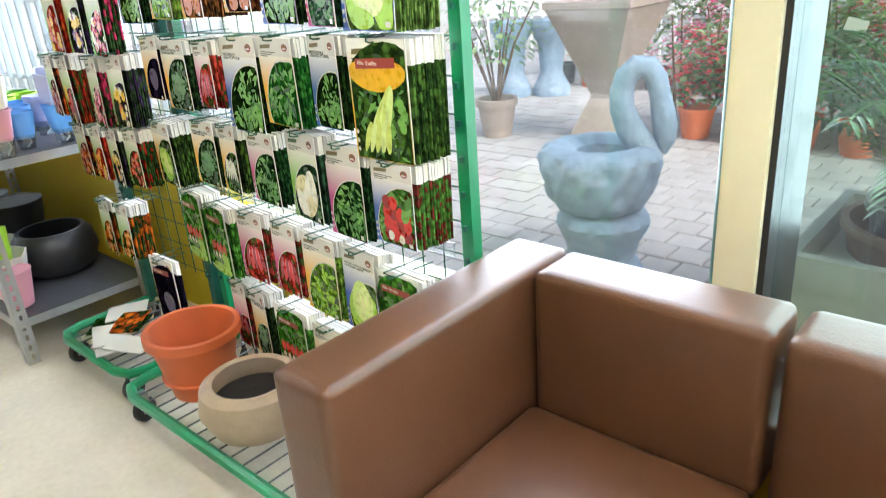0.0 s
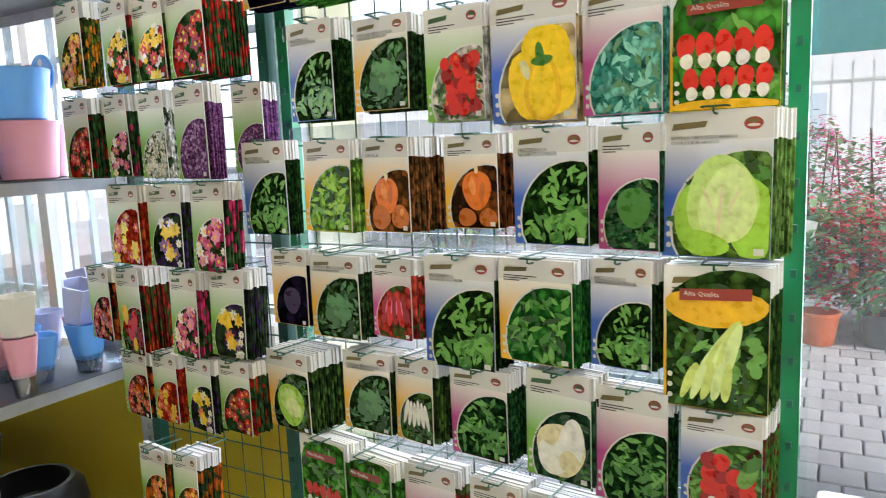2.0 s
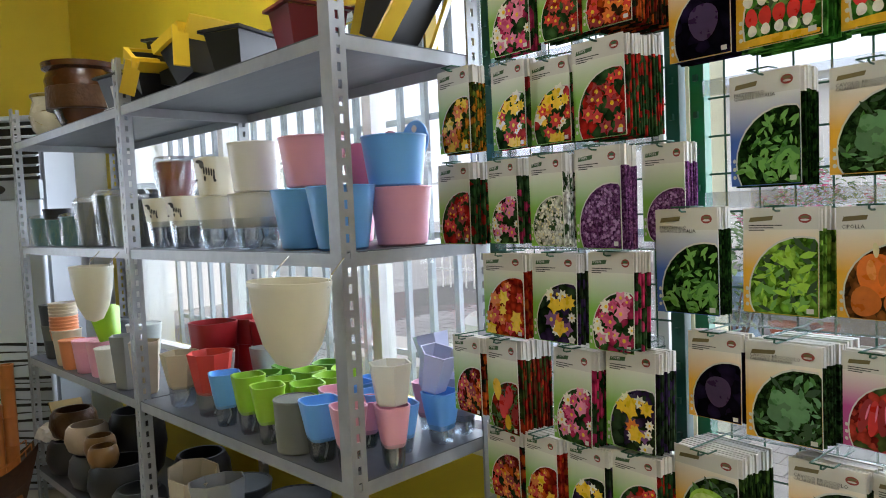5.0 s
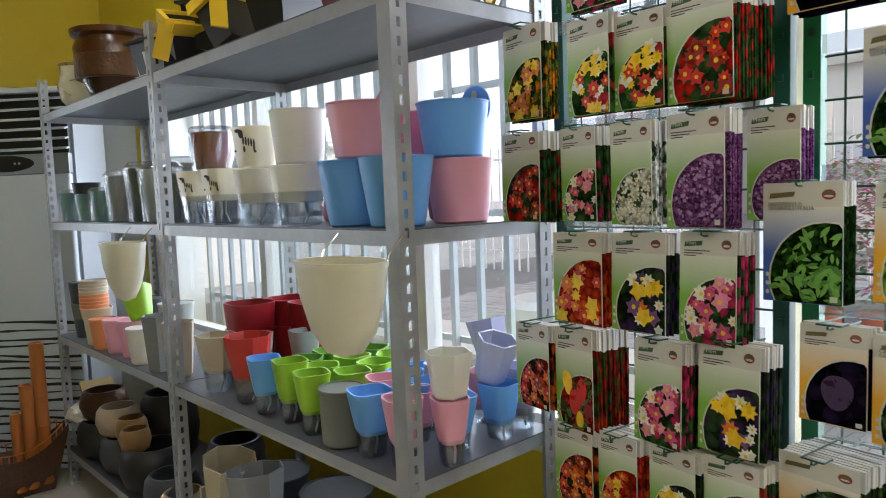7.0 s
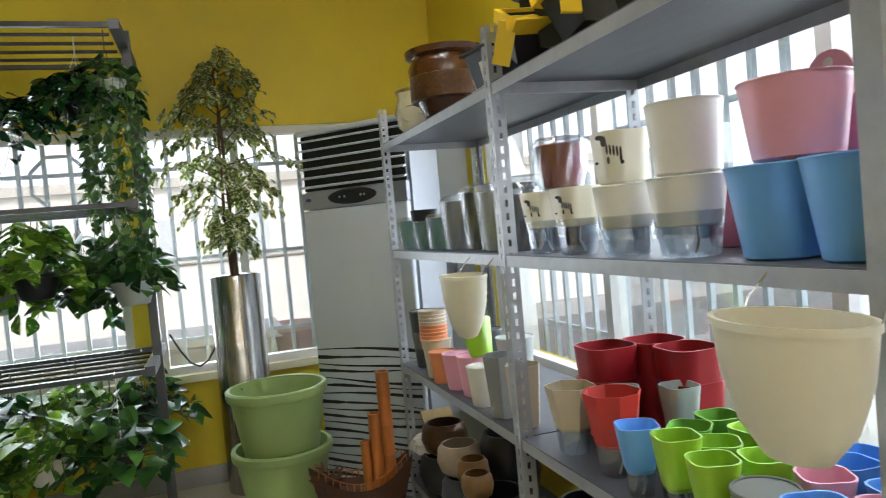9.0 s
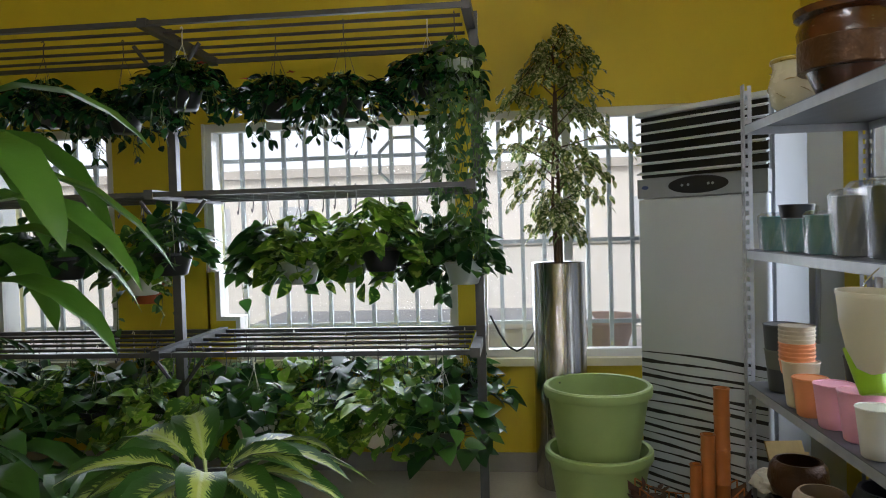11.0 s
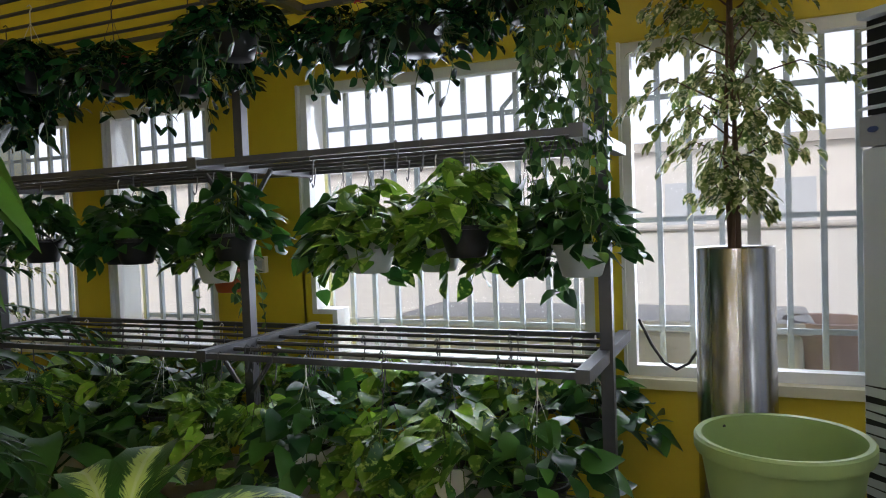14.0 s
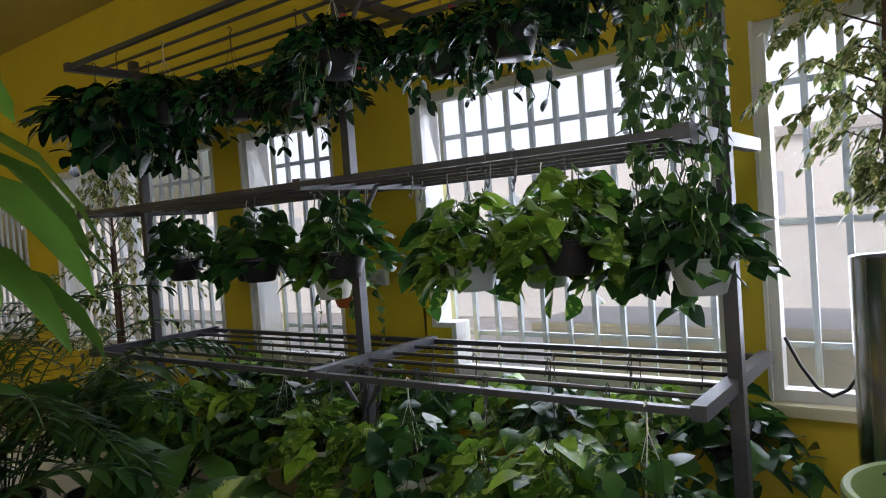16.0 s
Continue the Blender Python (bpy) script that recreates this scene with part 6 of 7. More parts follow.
# ---- hanging rack ----
rack = thing("hanging_rack", "grey steel three-level rack for hanging baskets", "plant rack")
RXS, RY0, RY1, RYM = (-2.005, -3.43, -4.93), -1.065, -0.366, -0.755
for x in RXS:
    bm = bmesh.new()
    box(bm, x - 0.02, x + 0.02, RYM - 0.02, RYM + 0.02, 0, 2.26)
    part("post", bm, RACK_STEEL, rack)
    bm = bmesh.new()
    box(bm, x - 0.06, x + 0.06, RYM - 0.06, RYM + 0.06, 0, 0.006)
    part("foot_plate", bm, RACK_STEEL, rack)
for z in (0.785, 1.475, 2.20):
    for y in (RY0, RY1):
        bm = bmesh.new()
        box(bm, -4.96, -2.03, y - 0.012, y + 0.012, z - 0.010, z + 0.010)
        part("rail", bm, RACK_STEEL, rack)
    for x in (-4.95, -3.43, -2.045):
        bm = bmesh.new()
        xo = x + (0.03 if x > -3 else -0.03 if x < -4 else 0.041)
        box(bm, xo - 0.02, xo + 0.02, RY0 - 0.016, RY1 + 0.016, z - 0.02, z + 0.02)
        part("cross_bar", bm, RACK_STEEL, rack)
    for k in range(1, 5):
        y = RY0 + (RY1 - RY0) * k / 5
        if abs(y - RYM) < 0.03:
            y += 0.045
        bm = bmesh.new()
        tube(bm, [(-4.93, y, z), (-2.05, y, z)], 0.008, 6)
        part("rod", bm, ROD_STEEL, rack)
    for x in (-3.43,):
        for s in (-1, 1):
            bm = bmesh.new()
            tube(bm, [(x + s * 0.02, RYM - 0.03, z - 0.20), (x + s * 0.16, RYM - 0.03, z - 0.015)], 0.010, 6)
            part("brace", bm, RACK_STEEL, rack)
rnd = random.Random(21)
for k in range(46):
    lv = rnd.choice((0.785, 1.475, 0.785))
    y = RY0 + (RY1 - RY0) * rnd.choice((0, 1, 2, 3, 4)) / 5
    if abs(y - RYM) < 0.03:
        y += 0.045
    x = rnd.uniform(-4.8, -2.15)
    t = tagged(part("hook", bmesh.new(), RACK_STEEL), "small wire hook hanging on a rack rod", "hook", "spare hooks")
    bm = bmesh.new()
    tube(bm, [(0, -0.012, -0.01), (0, -0.012, 0.008), (0, 0, 0.017), (0, 0.012, 0.008), (0, 0.010, -0.03), (0, 0.0, -0.075), (0, -0.01, -0.085), (0, -0.016, -0.07)], 0.0028, 5)
    bm.to_mesh(t.data)
    bm.free()
    t.location = (x, y, lv)
POTC = {"grey": P["ash"], "black": P["black"], "white": P["white"], "red": TERRACOTTA}


def basket(x, y, top, drop, n, material, pot_col, label, seed, spread=0.20, size=0.085, shape=HEART, trail=6, trail_len=0.25, flowers=False, pot_r=0.085, lush=0.1):
    """A hanging basket: hook, wires, pot, mounded leaves and trailing stems."""
    t = thing("hanging_plant", label, "hanging plant", "hanging plants on the rack", (x, y, top - drop))
    rnd = random.Random(seed)
    bm = bmesh.new()
    lathe(bm, hollow(pot_r * 0.68, pot_r, 0.105, 0.004, lip=0.008), 24)
    part("pot", bm, POTC[pot_col], t, smooth=True)
    bm = bmesh.new()
    lathe(bm, [(pot_r * 0.9, 0.085), (pot_r * 0.9, 0.09)], 18)
    part("soil", bm, SOIL, t)
    bm = bmesh.new()
    for k in range(3):
        a = 2.1 * k + seed
        tube(bm, [(pot_r * math.cos(a), pot_r * math.sin(a), 0.1), (0, 0, drop - 0.06)], 0.0013, 4)
    tube(bm, [(0, 0, drop - 0.065), (0, 0, drop - 0.01), (0, 0.010, drop + 0.008), (0, 0, drop + 0.017), (0, -0.012, drop + 0.006)], 0.0026, 5)
    part("hanger", bm, P["white"] if seed % 3 == 0 else ROD_STEEL, t)
    bl, bs = bmesh.new(), bmesh.new()
    for k in range(n):
        a, u = rnd.uniform(0, 6.283), rnd.random() ** 0.7
        rr = spread * u
        base = Vector((rr * math.cos(a), rr * math.sin(a), 0.09 + lush * (1 - u * u) * rnd.uniform(0.3, 1.2) - 0.10 * max(0, u - 0.55)))
        s = size * rnd.uniform(0.6, 1.35)
        b = a + rnd.uniform(-1.1, 1.1)
        broad = rnd.uniform(0.70, 0.92) if shape is HEART else rnd.uniform(0.46, 0.62) if shape is OVAL else rnd.uniform(0.30, 0.42)
        if lush > 0.1:
            leaf(bl, base, (math.cos(b), math.sin(b), rnd.uniform(-0.35, 0.55)), s, s * broad, shape, droop=rnd.uniform(0.2, 0.9), fold=0.20, roll=rnd.uniform(-0.9, 0.9))
        else:
            leaf(bl, base, (math.cos(b), math.sin(b), rnd.uniform(-0.5, 0.6)), s, s * broad, shape, droop=rnd.uniform(0.3, 1.0), fold=0.22, roll=rnd.uniform(-0.8, 0.8))
        if k % 4 == 0:
            tube(bs, [(0.3 * base.x, 0.3 * base.y, 0.08), (0.7 * base.x, 0.7 * base.y, base.z + 0.03), base], 0.0018, 4)
    for k in range(trail):
        a = rnd.uniform(0, 6.283)
        length = trail_len * rnd.uniform(0.35, 1.0)
        out = pot_r * 1.15
        pts = [Vector((0.5 * out * math.cos(a), 0.5 * out * math.sin(a), 0.10)), Vector((out * 1.2 * math.cos(a), out * 1.2 * math.sin(a), 0.11))]
        steps = max(2, int(length / 0.045))
        for q in range(1, steps + 1):
            w = a + 0.5 * math.sin(q * 1.3 + k)
            pts.append(Vector((out * (1.35 + 0.15 * q / steps) * math.cos(w * 0.3 + a * 0.7), out * (1.35 + 0.15 * q / steps) * math.sin(w * 0.3 + a * 0.7), 0.09 - length * q / steps)))
        tube(bs, pts, 0.0018, 4)
        for p in pts[2:]:
            b = rnd.uniform(0, 6.283)
            s = size * rnd.uniform(0.6, 1.0)
            leaf(bl, p, (math.cos(b), math.sin(b), rnd.uniform(-1.0, 0.3)), s, s * (0.78 if shape is HEART else 0.55), shape, droop=rnd.uniform(0.2, 0.8), fold=0.2, roll=rnd.uniform(-1.2, 1.2))
    part("foliage", bl, material, t)
    part("stem_tangle", bs, STEM, t)
    if flowers:
        bf = bmesh.new()
        for k in range(7):
            a = rnd.uniform(0, 6.283)
            c = Vector((spread * 0.6 * math.cos(a), spread * 0.6 * math.sin(a), rnd.uniform(0.02, 0.2)))
            for q in range(4):
                leaf(bf, c, (math.cos(a + q), math.sin(a + q), 0.3), 0.03, 0.011, droop=0.3)
        tagged(part("flower_spray", bf, RED_PETAL, t, "small red tubular flowers"), kind="stuff")
    return t


rnd = random.Random(7)
for k in range(8):
    x = -2.20 - 0.36 * k
    basket(x, -0.80 + 0.16 * rnd.uniform(-1, 1), 2.20, 0.35 + 0.035 * (k * 2 % 3), 340, LIPSTICK, "black", "hanging basket of waxy dark green trailing leaves", 30 + k, 0.23, 0.074, OVAL, 16, 0.20, k in (2, 3, 5))
for k, (x, y, drop, c, m, size, n, tl) in enumerate((
        (-2.07, -0.80, 0.43, "grey", POTHOS_DARK, 0.078, 170, 0.10), (-2.29, -0.66, 0.44, "black", POTHOS_DARK, 0.095, 125, 0.16), (-2.43, -0.88, 0.36, "black", POTHOS, 0.100, 120, 0.20),
        (-2.62, -0.68, 0.42, "grey", POTHOS, 0.098, 130, 0.14), (-2.80, -0.86, 0.41, "grey", POTHOS, 0.102, 140, 0.12), (-3.00, -0.70, 0.42, "grey", POTHOS_DARK, 0.095, 125, 0.17),
        (-3.40, -0.86, 0.36, "black", POTHOS_DARK, 0.085, 110, 0.08), (-3.63, -0.70, 0.46, "white", POTHOS, 0.088, 120, 0.12), (-3.93, -0.84, 0.37, "black", POTHOS_DARK, 0.088, 120, 0.12),
        (-4.22, -0.66, 0.38, "black", POTHOS_DARK, 0.088, 120, 0.10), (-4.55, -0.80, 0.36, "black", POTHOS_DARK, 0.088, 120, 0.10))):
    basket(x, y, 1.475, drop, n, m, c, "hanging basket of heart-leaved pothos" if m is POTHOS else "hanging basket of dark green pothos", 60 + k, 0.165, size, HEART, 3, tl, pot_r=0.092, lush=0.20)
t = basket(-3.72, -0.52, 1.475, 0.52, 24, IVY, "red", "red-brown hanging pot with a sparse trailing vine", 91, 0.12, 0.06, HEART, 4, 0.25)
for k in range(11):
    x = -2.15 - 0.27 * k
    basket(x, -0.98 + 0.1 * rnd.uniform(-1, 1), 0.785, 0.42 + 0.04 * rnd.uniform(-1, 1), 115, POTHOS if k % 3 else POTHOS_DARK, "white" if k in (1, 3, 5) else "black", "low hanging basket of bright pothos leaves", 120 + k, 0.205, 0.098, HEART, 4, 0.10, lush=0.16)
for k in range(10):
    x = -2.10 - 0.29 * k
    basket(x, -0.50 + 0.08 * rnd.uniform(-1, 1), 0.785, 0.38 + 0.04 * rnd.uniform(-1, 1), 100, POTHOS if k % 2 else POTHOS_DARK, "black", "low hanging basket of pothos before the window", 150 + k, 0.205, 0.098, HEART, 2, 0.10, lush=0.16)
for x, y, sd in ((-4.62, -1.02, 31), (-4.90, -0.98, 32), (-4.98, -0.62, 33)):
    basket(x, y, 2.20, 0.34, 130, LIPSTICK, "black", "large hanging basket of long dark drooping leaves", sd + 180, 0.27, 0.15, STRAP, 12, 0.26)
# ivy column trailing down the end post
t = basket(-2.075, -0.93, 2.20, 0.30, 90, IVY, "grey", "pale pot of small-leaved ivy trailing down the rack post", 200, 0.14, 0.050, HEART, 42, 0.90, pot_r=0.07)


# ---- foreground plants ----
def strap_plant(x, y, z, n, length, width, material, label, seed, rise=0.9, droop=0.9, shape=STRAP, pot_r=0.12, trunk=0.0, facing=None):
    t = thing("potted_plant", label, "plant", "", (x, y, z))
    rnd = random.Random(seed)
    bm = bmesh.new()
    lathe(bm, hollow(pot_r * 0.72, pot_r, 0.2, 0.006, lip=0.012), 28)
    part("pot", bm, P["dark"], t, smooth=True)
    bm = bmesh.new()
    lathe(bm, [(pot_r * 0.9, 0.165), (pot_r * 0.88, 0.18)], 20)
    part("soil", bm, SOIL, t)
    top = 0.2 + trunk
    bm = bmesh.new()
    tube(bm, [(0, 0, 0.16), (0.01, 0.01, 0.2 + trunk * 0.5), (0, 0, top)], [0.016, 0.013, 0.011], 8)
    part("stem", bm, STEM, t)
    for k in range(n):
        a = 2.4 * k + rnd.uniform(-0.3, 0.3) if facing is None else facing + rnd.uniform(-1.5, 1.5)
        h = top - (0.35 * trunk * k / n if trunk else 0.02)
        bm = bmesh.new()
        up = rise * rnd.uniform(0.5, 1.2)
        d = Vector((math.cos(a), math.sin(a), up)).normalized()
        stalk = length * 0.22
        tube(bm, [(0, 0, h - 0.03), Vector((0, 0, h)) + d * stalk], 0.005, 5)
        leaf(bm, Vector((0, 0, h)) + d * stalk, d, length * rnd.uniform(0.75, 1.1), width * rnd.uniform(0.8, 1.1), shape, droop=droop * rnd.uniform(0.7, 1.2), fold=0.25, roll=rnd.uniform(-0.4, 0.4), mapped=material is DIEFF)
        part("leaf", bm, material, t)
    return t


def stool(x, y, h):
    t = thing("plant_stand", "low grey metal plant stand", "plant stand", "", (x, y, 0))
    bm = bmesh.new()
    box(bm, -0.16, 0.16, -0.16, 0.16, h - 0.02, h)
    part("top", bm, RACK_STEEL, t)
    for sx in (-1, 1):
        for sy in (-1, 1):
            bm = bmesh.new()
            box(bm, sx * 0.14 - 0.012, sx * 0.14 + 0.012, sy * 0.14 - 0.012, sy * 0.14 + 0.012, 0, h - 0.021)
            part("leg", bm, RACK_STEEL, t)


stool(-2.72, -2.05, 0.40)
strap_plant(-2.72, -2.05, 0.40, 19, 0.43, 0.140, DIEFF, "dieffenbachia with pale feathered leaves on a low stand", 4, 0.85, 1.0, LANCE)
strap_plant(-3.20, -2.36, 0.0, 24, 0.48, 0.115, DRACAENA, "tall cane plant with long arching strap leaves", 6, 0.5, 1.3, STRAP, 0.14, 1.40)
strap_plant(-3.24, -1.98, 0.0, 22, 0.46, 0.13, PALM, "dark broad-leaved plant on the floor", 9, 1.0, 0.9, OVAL, 0.13, 0.25)
strap_plant(-3.65, -1.45, 0.0, 18, 0.42, 0.12, PALM, "dark leafy floor plant beneath the rack", 12, 0.8, 1.0, OVAL, 0.13, 0.10)

strap_plant(-4.05, -1.20, 0.0, 24, 0.44, 0.13, PALM, "dark broad-leaved floor plant beside the rack", 22, 0.9, 1.0, OVAL, 0.13, 0.22)
strap_plant(-4.70, -1.25, 0.0, 24, 0.48, 0.13, PALM, "dark bushy floor plant beyond the rack", 23, 1.0, 0.9, OVAL, 0.13, 0.40)
strap_plant(-3.75, -1.85, 0.0, 22, 0.46, 0.10, PALM, "dark peace-lily-like plant on the floor", 24, 0.9, 1.1, OVAL, 0.13, 0.12)
strap_plant(-4.65, -2.0, 0.0, 24, 0.50, 0.13, PALM, "tall dark leafy plant among the floor pots", 25, 0.9, 1.0, OVAL, 0.14, 0.55)


def palm(x, y, z, n, length, label, seed, blade=(0.25, 0.034), steps=11, rise=(0.8, 2.2)):
    t = thing("palm_plant", label, "palm", "", (x, y, z))
    rnd = random.Random(seed)
    bm = bmesh.new()
    lathe(bm, hollow(0.12, 0.16, 0.26, 0.007, lip=0.014), 28)
    part("pot", bm, P["black"], t, smooth=True)
    for k in range(n):
        a, up = 2.4 * k, rnd.uniform(*rise)
        d = Vector((math.cos(a), math.sin(a), up)).normalized()
        p = Vector((0.03 * math.cos(a), 0.03 * math.sin(a), 0.2))
        bm, pts = bmesh.new(), [p.copy()]
        for q in range(steps):
            d = (d + Vector((0, 0, -(0.10 + 0.015 * q * 11 / steps) * 11 / steps))).normalized()
            p = p + d * length / steps
            pts.append(p.copy())
            if q > steps * 0.22:
                side = d.cross(Vector((0, 0, 1))).normalized()
                for s in (-1, 1):
                    leaf(bm, p, side * s + d * 0.8 + Vector((0, 0, 0.15)), blade[0] * (1 - 0.55 * q / steps), blade[1], droop=0.5, fold=0.3)
        tube(bm, pts, 0.004, 4)
        part("frond", bm, PALM, t)
    return t


palm(-4.80, -1.60, 0, 26, 1.25, "dark green areca palm in a black pot", 3, (0.24, 0.022), 18, (1.2, 3.2))
palm(-5.2, -1.7, 0, 22, 1.45, "dark green areca palm beside the far window", 5, (0.26, 0.024), 18, (1.2, 3.2))
palm(-4.1, -2.15, 0, 20, 0.85, "dark green palm in a black pot on the floor", 14)

# ---- wall fittings ----
t = thing("socket_box", "white double socket box on the window pier", "socket", "", (-3.80, WN, 1.06))
part("plate", rbox(-0.07, 0.07, -0.03, 0.0, -0.04, 0.04, 0.004, 2), WHITE_PAINT, t)
for s in (-0.035, 0.035):
    bm = bmesh.new()
    box(bm, s - 0.02, s + 0.02, -0.0325, -0.0302, -0.02, 0.02)
    part("switch", bm, AC_WHITE, t)
bm = bmesh.new()
tube(bm, [(-1.98 + 0.045 * k, WN - 0.006, 0.83 - 0.19 * math.sin(math.pi * k / 6)) for k in range(7)], 0.006, 6)
tagged(part("cable", bm, BLACK), "black cable looping across the window", "cable")

# ---- outside ----
bm = bmesh.new()
box(bm, -60, 60, -60, 60, -0.5, -0.125)
tagged(part("ground", bm, CONCRETE), "grey ground around the shop", "ground", kind="structure")
bm = bmesh.new()
box(bm, -0.19, 12.0, -14, 4.0, -0.1245, -0.062)
pavement = tagged(part("pavement", bm, JOINT), "courtyard of grey block pavers", "pavement", kind="structure")
bm = bmesh.new()
box(bm, -0.072, 0.072, -0.072, 0.072, 0, 0.03)
bmesh.ops.bevel(bm, geom=[e for e in bm.edges if e.verts[0].co.z > 0.02 and e.verts[1].co.z > 0.02], offset=0.005, segments=1, affect="EDGES")
paver = part("paver", bm, PAVER, pavement)
paver_mesh = paver.data
bpy.data.objects.remove(paver)
rest = bmesh.new()
count = 0
for i in range(0, 58):
    for j in range(-34, 45):
        x, y = 0.0 + 0.152 * i, -5.2 + 0.152 * j + (0.076 if i % 2 else 0)
        near = i < 18 and -9 <= j < 7
        if near and count < 288:
            ob = new("paver", paver_mesh)
            ob.parent = pavement
            ob.location = (x, y, -0.062 + random.uniform(-0.002, 0.002))
            count += 1
        else:
            box(rest, x - 0.072, x + 0.072, y - 0.072, y + 0.072, -0.062, -0.032 + random.uniform(-0.002, 0.002))
tagged(part("far_pavers", rest, PAVER_STUFF, pavement), kind="stuff")
GZ = -0.032

swan = thing("swan_planter", "blue-grey cast stone swan planter on a round foot", "planter", "", (0.72, -4.76, GZ))
bm = bmesh.new()
lathe(bm, [(0.13, 0), (0.15, 0.03), (0.12, 0.09), (0.135, 0.15), (0.16, 0.20), (0.17, 0.235), (0.155, 0.26), (0.11, 0.28)], 56, wave=lambda a, z: 1 + 0.06 * abs(math.sin(5 * a + 22 * z)))
part("foot", bm, BLUE_STONE, swan, smooth=True)
bm = bmesh.new()
lathe(bm, [(0.10, 0.27), (0.145, 0.285), (0.165, 0.31)] + [(0.175 + 0.038 * math.sin(1.5 * q / 9), 0.325 + 0.018 * q) for q in range(10)] + [(0.20, 0.51), (0.17, 0.525), (0.13, 0.525), (0.09, 0.50), (0.08, 0.42)], 96,
      wave=lambda a, z: (1 + 0.075 * abs(math.sin(4 * a + 16 * z)) ** 0.7 + 0.03 * math.sin(13 * a - 42 * z)) * (1 + 0.08 * math.cos(a - 1.57)))
part("body", bm, BLUE_STONE, swan, smooth=True)
bm = bmesh.new()
side = Vector((0.48, -0.876, 0))
tube(bm, [side * u + Vector((0, 0, z)) for u, z in ((0.150, 0.44), (0.135, 0.51), (0.090, 0.58), (0.062, 0.65), (0.058, 0.71), (0.074, 0.765), (0.110, 0.80), (0.148, 0.795), (0.176, 0.755), (0.190, 0.70), (0.202, 0.64), (0.212, 0.585), (0.214, 0.53), (0.205, 0.49))],
     [0.065, 0.058, 0.050, 0.044, 0.042, 0.041, 0.040, 0.040, 0.039, 0.037, 0.042, 0.044, 0.036, 0.020], 16)
part("neck", bm, BLUE_STONE, swan, smooth=True)


def outdoor_planter(x, y, prof, material, label, plant=None, seed=1, sides=28, height=0.8, spread=0.3):
    t = thing("garden_planter", label, "planter", "", (x, y, GZ))
    bm = bmesh.new()
    lathe(bm, prof, sides, rot=radians(45))
    part("body", bm, material, t, smooth=sides > 8)
    if plant:
        p = thing("shrub", plant, "shrub", "", (x, y, GZ + prof[-1][1]))
        rnd = random.Random(seed)
        bm, bb = bmesh.new(), bmesh.new()
        for k in range(9):
            a = 2.4 * k
            tube(bb, [(0, 0, -0.02), (0.4 * spread * math.cos(a), 0.4 * spread * math.sin(a), height * 0.5), (spread * math.cos(a) * 0.8, spread * math.sin(a) * 0.8, height * rnd.uniform(0.7, 1))], [0.012, 0.007, 0.003], 5)
        for k in range(420):
            a, u = rnd.uniform(0, 6.283), rnd.random()
            rr = spread * rnd.random() ** 0.5 * math.sin(math.pi * (0.15 + 0.8 * u))
            leaf(bm, (rr * math.cos(a), rr * math.sin(a), height * (0.35 + 0.7 * u)), (math.cos(a), math.sin(a), rnd.uniform(-0.4, 0.5)), 0.07, 0.03)
        part("branchwork", bb, BARK, p)
        part("crown", bm, OUT_LEAF, p)
    return t


outdoor_planter(2.60, -3.74, [(0.27, 0), (0.27, 0.03), (0.11, 0.30), (0.11, 0.33), (0.40, 0.86), (0.42, 0.87), (0.42, 0.91), (0.38, 0.91), (0.34, 0.85)], STONE_BROWN, "tall brown stone hourglass planter in the courtyard", sides=4)
outdoor_planter(2.45, -2.95, [(0.10, 0), (0.135, 0.22), (0.15, 0.22), (0.15, 0.27), (0.13, 0.27), (0.12, 0.22)], STONE_BROWN, "brown clay planter with a small tree", "small olive-like tree in a clay planter", 4, height=0.85, spread=0.40)
for x, y in ((3.8, -2.12), (3.98, -2.42)):
    outdoor_planter(x, y, [(0.17, 0), (0.17, 0.06), (0.10, 0.2), (0.12, 0.45), (0.2, 0.6), (0.2, 0.66), (0.16, 0.66)], BLUE_STONE, "pale blue stone urn in the courtyard")
outdoor_planter(0.52, -5.85, [(0.38, 0), (0.39, 0.02), (0.41, 0.36), (0.43, 0.36), (0.43, 0.44), (0.385, 0.44), (0.37, 0.38)], CONCRETE, "square concrete trough outside the glazing", sides=4)
t = thing("flower_pot", "brown round pot set in a concrete trough", "flower pot", "", (0.54, -5.82, GZ + 0.25))
bm = bmesh.new()
lathe(bm, hollow(0.17, 0.21, 0.22, 0.012, lip=0.015), 32)
part("body", bm, plastic("old_brown_pot", "6a5148", 0.7), t, smooth=True)
palm(0.54, -5.82, GZ + 0.264, 40, 0.68, "cycad-like palm growing in a concrete trough", 31, (0.13, 0.012), 30, (1.7, 4.0))
for x, y, r in ((-0.10, -5.525, 0.040),):
    bm = bmesh.new()
    tube(bm, [(x, y, GZ), (x, y, 3.0)], r, 20)
    tagged(part("canopy_post", bm, DARK_GREEN, smooth=True), "dark green round steel post outside the glazing", "post")


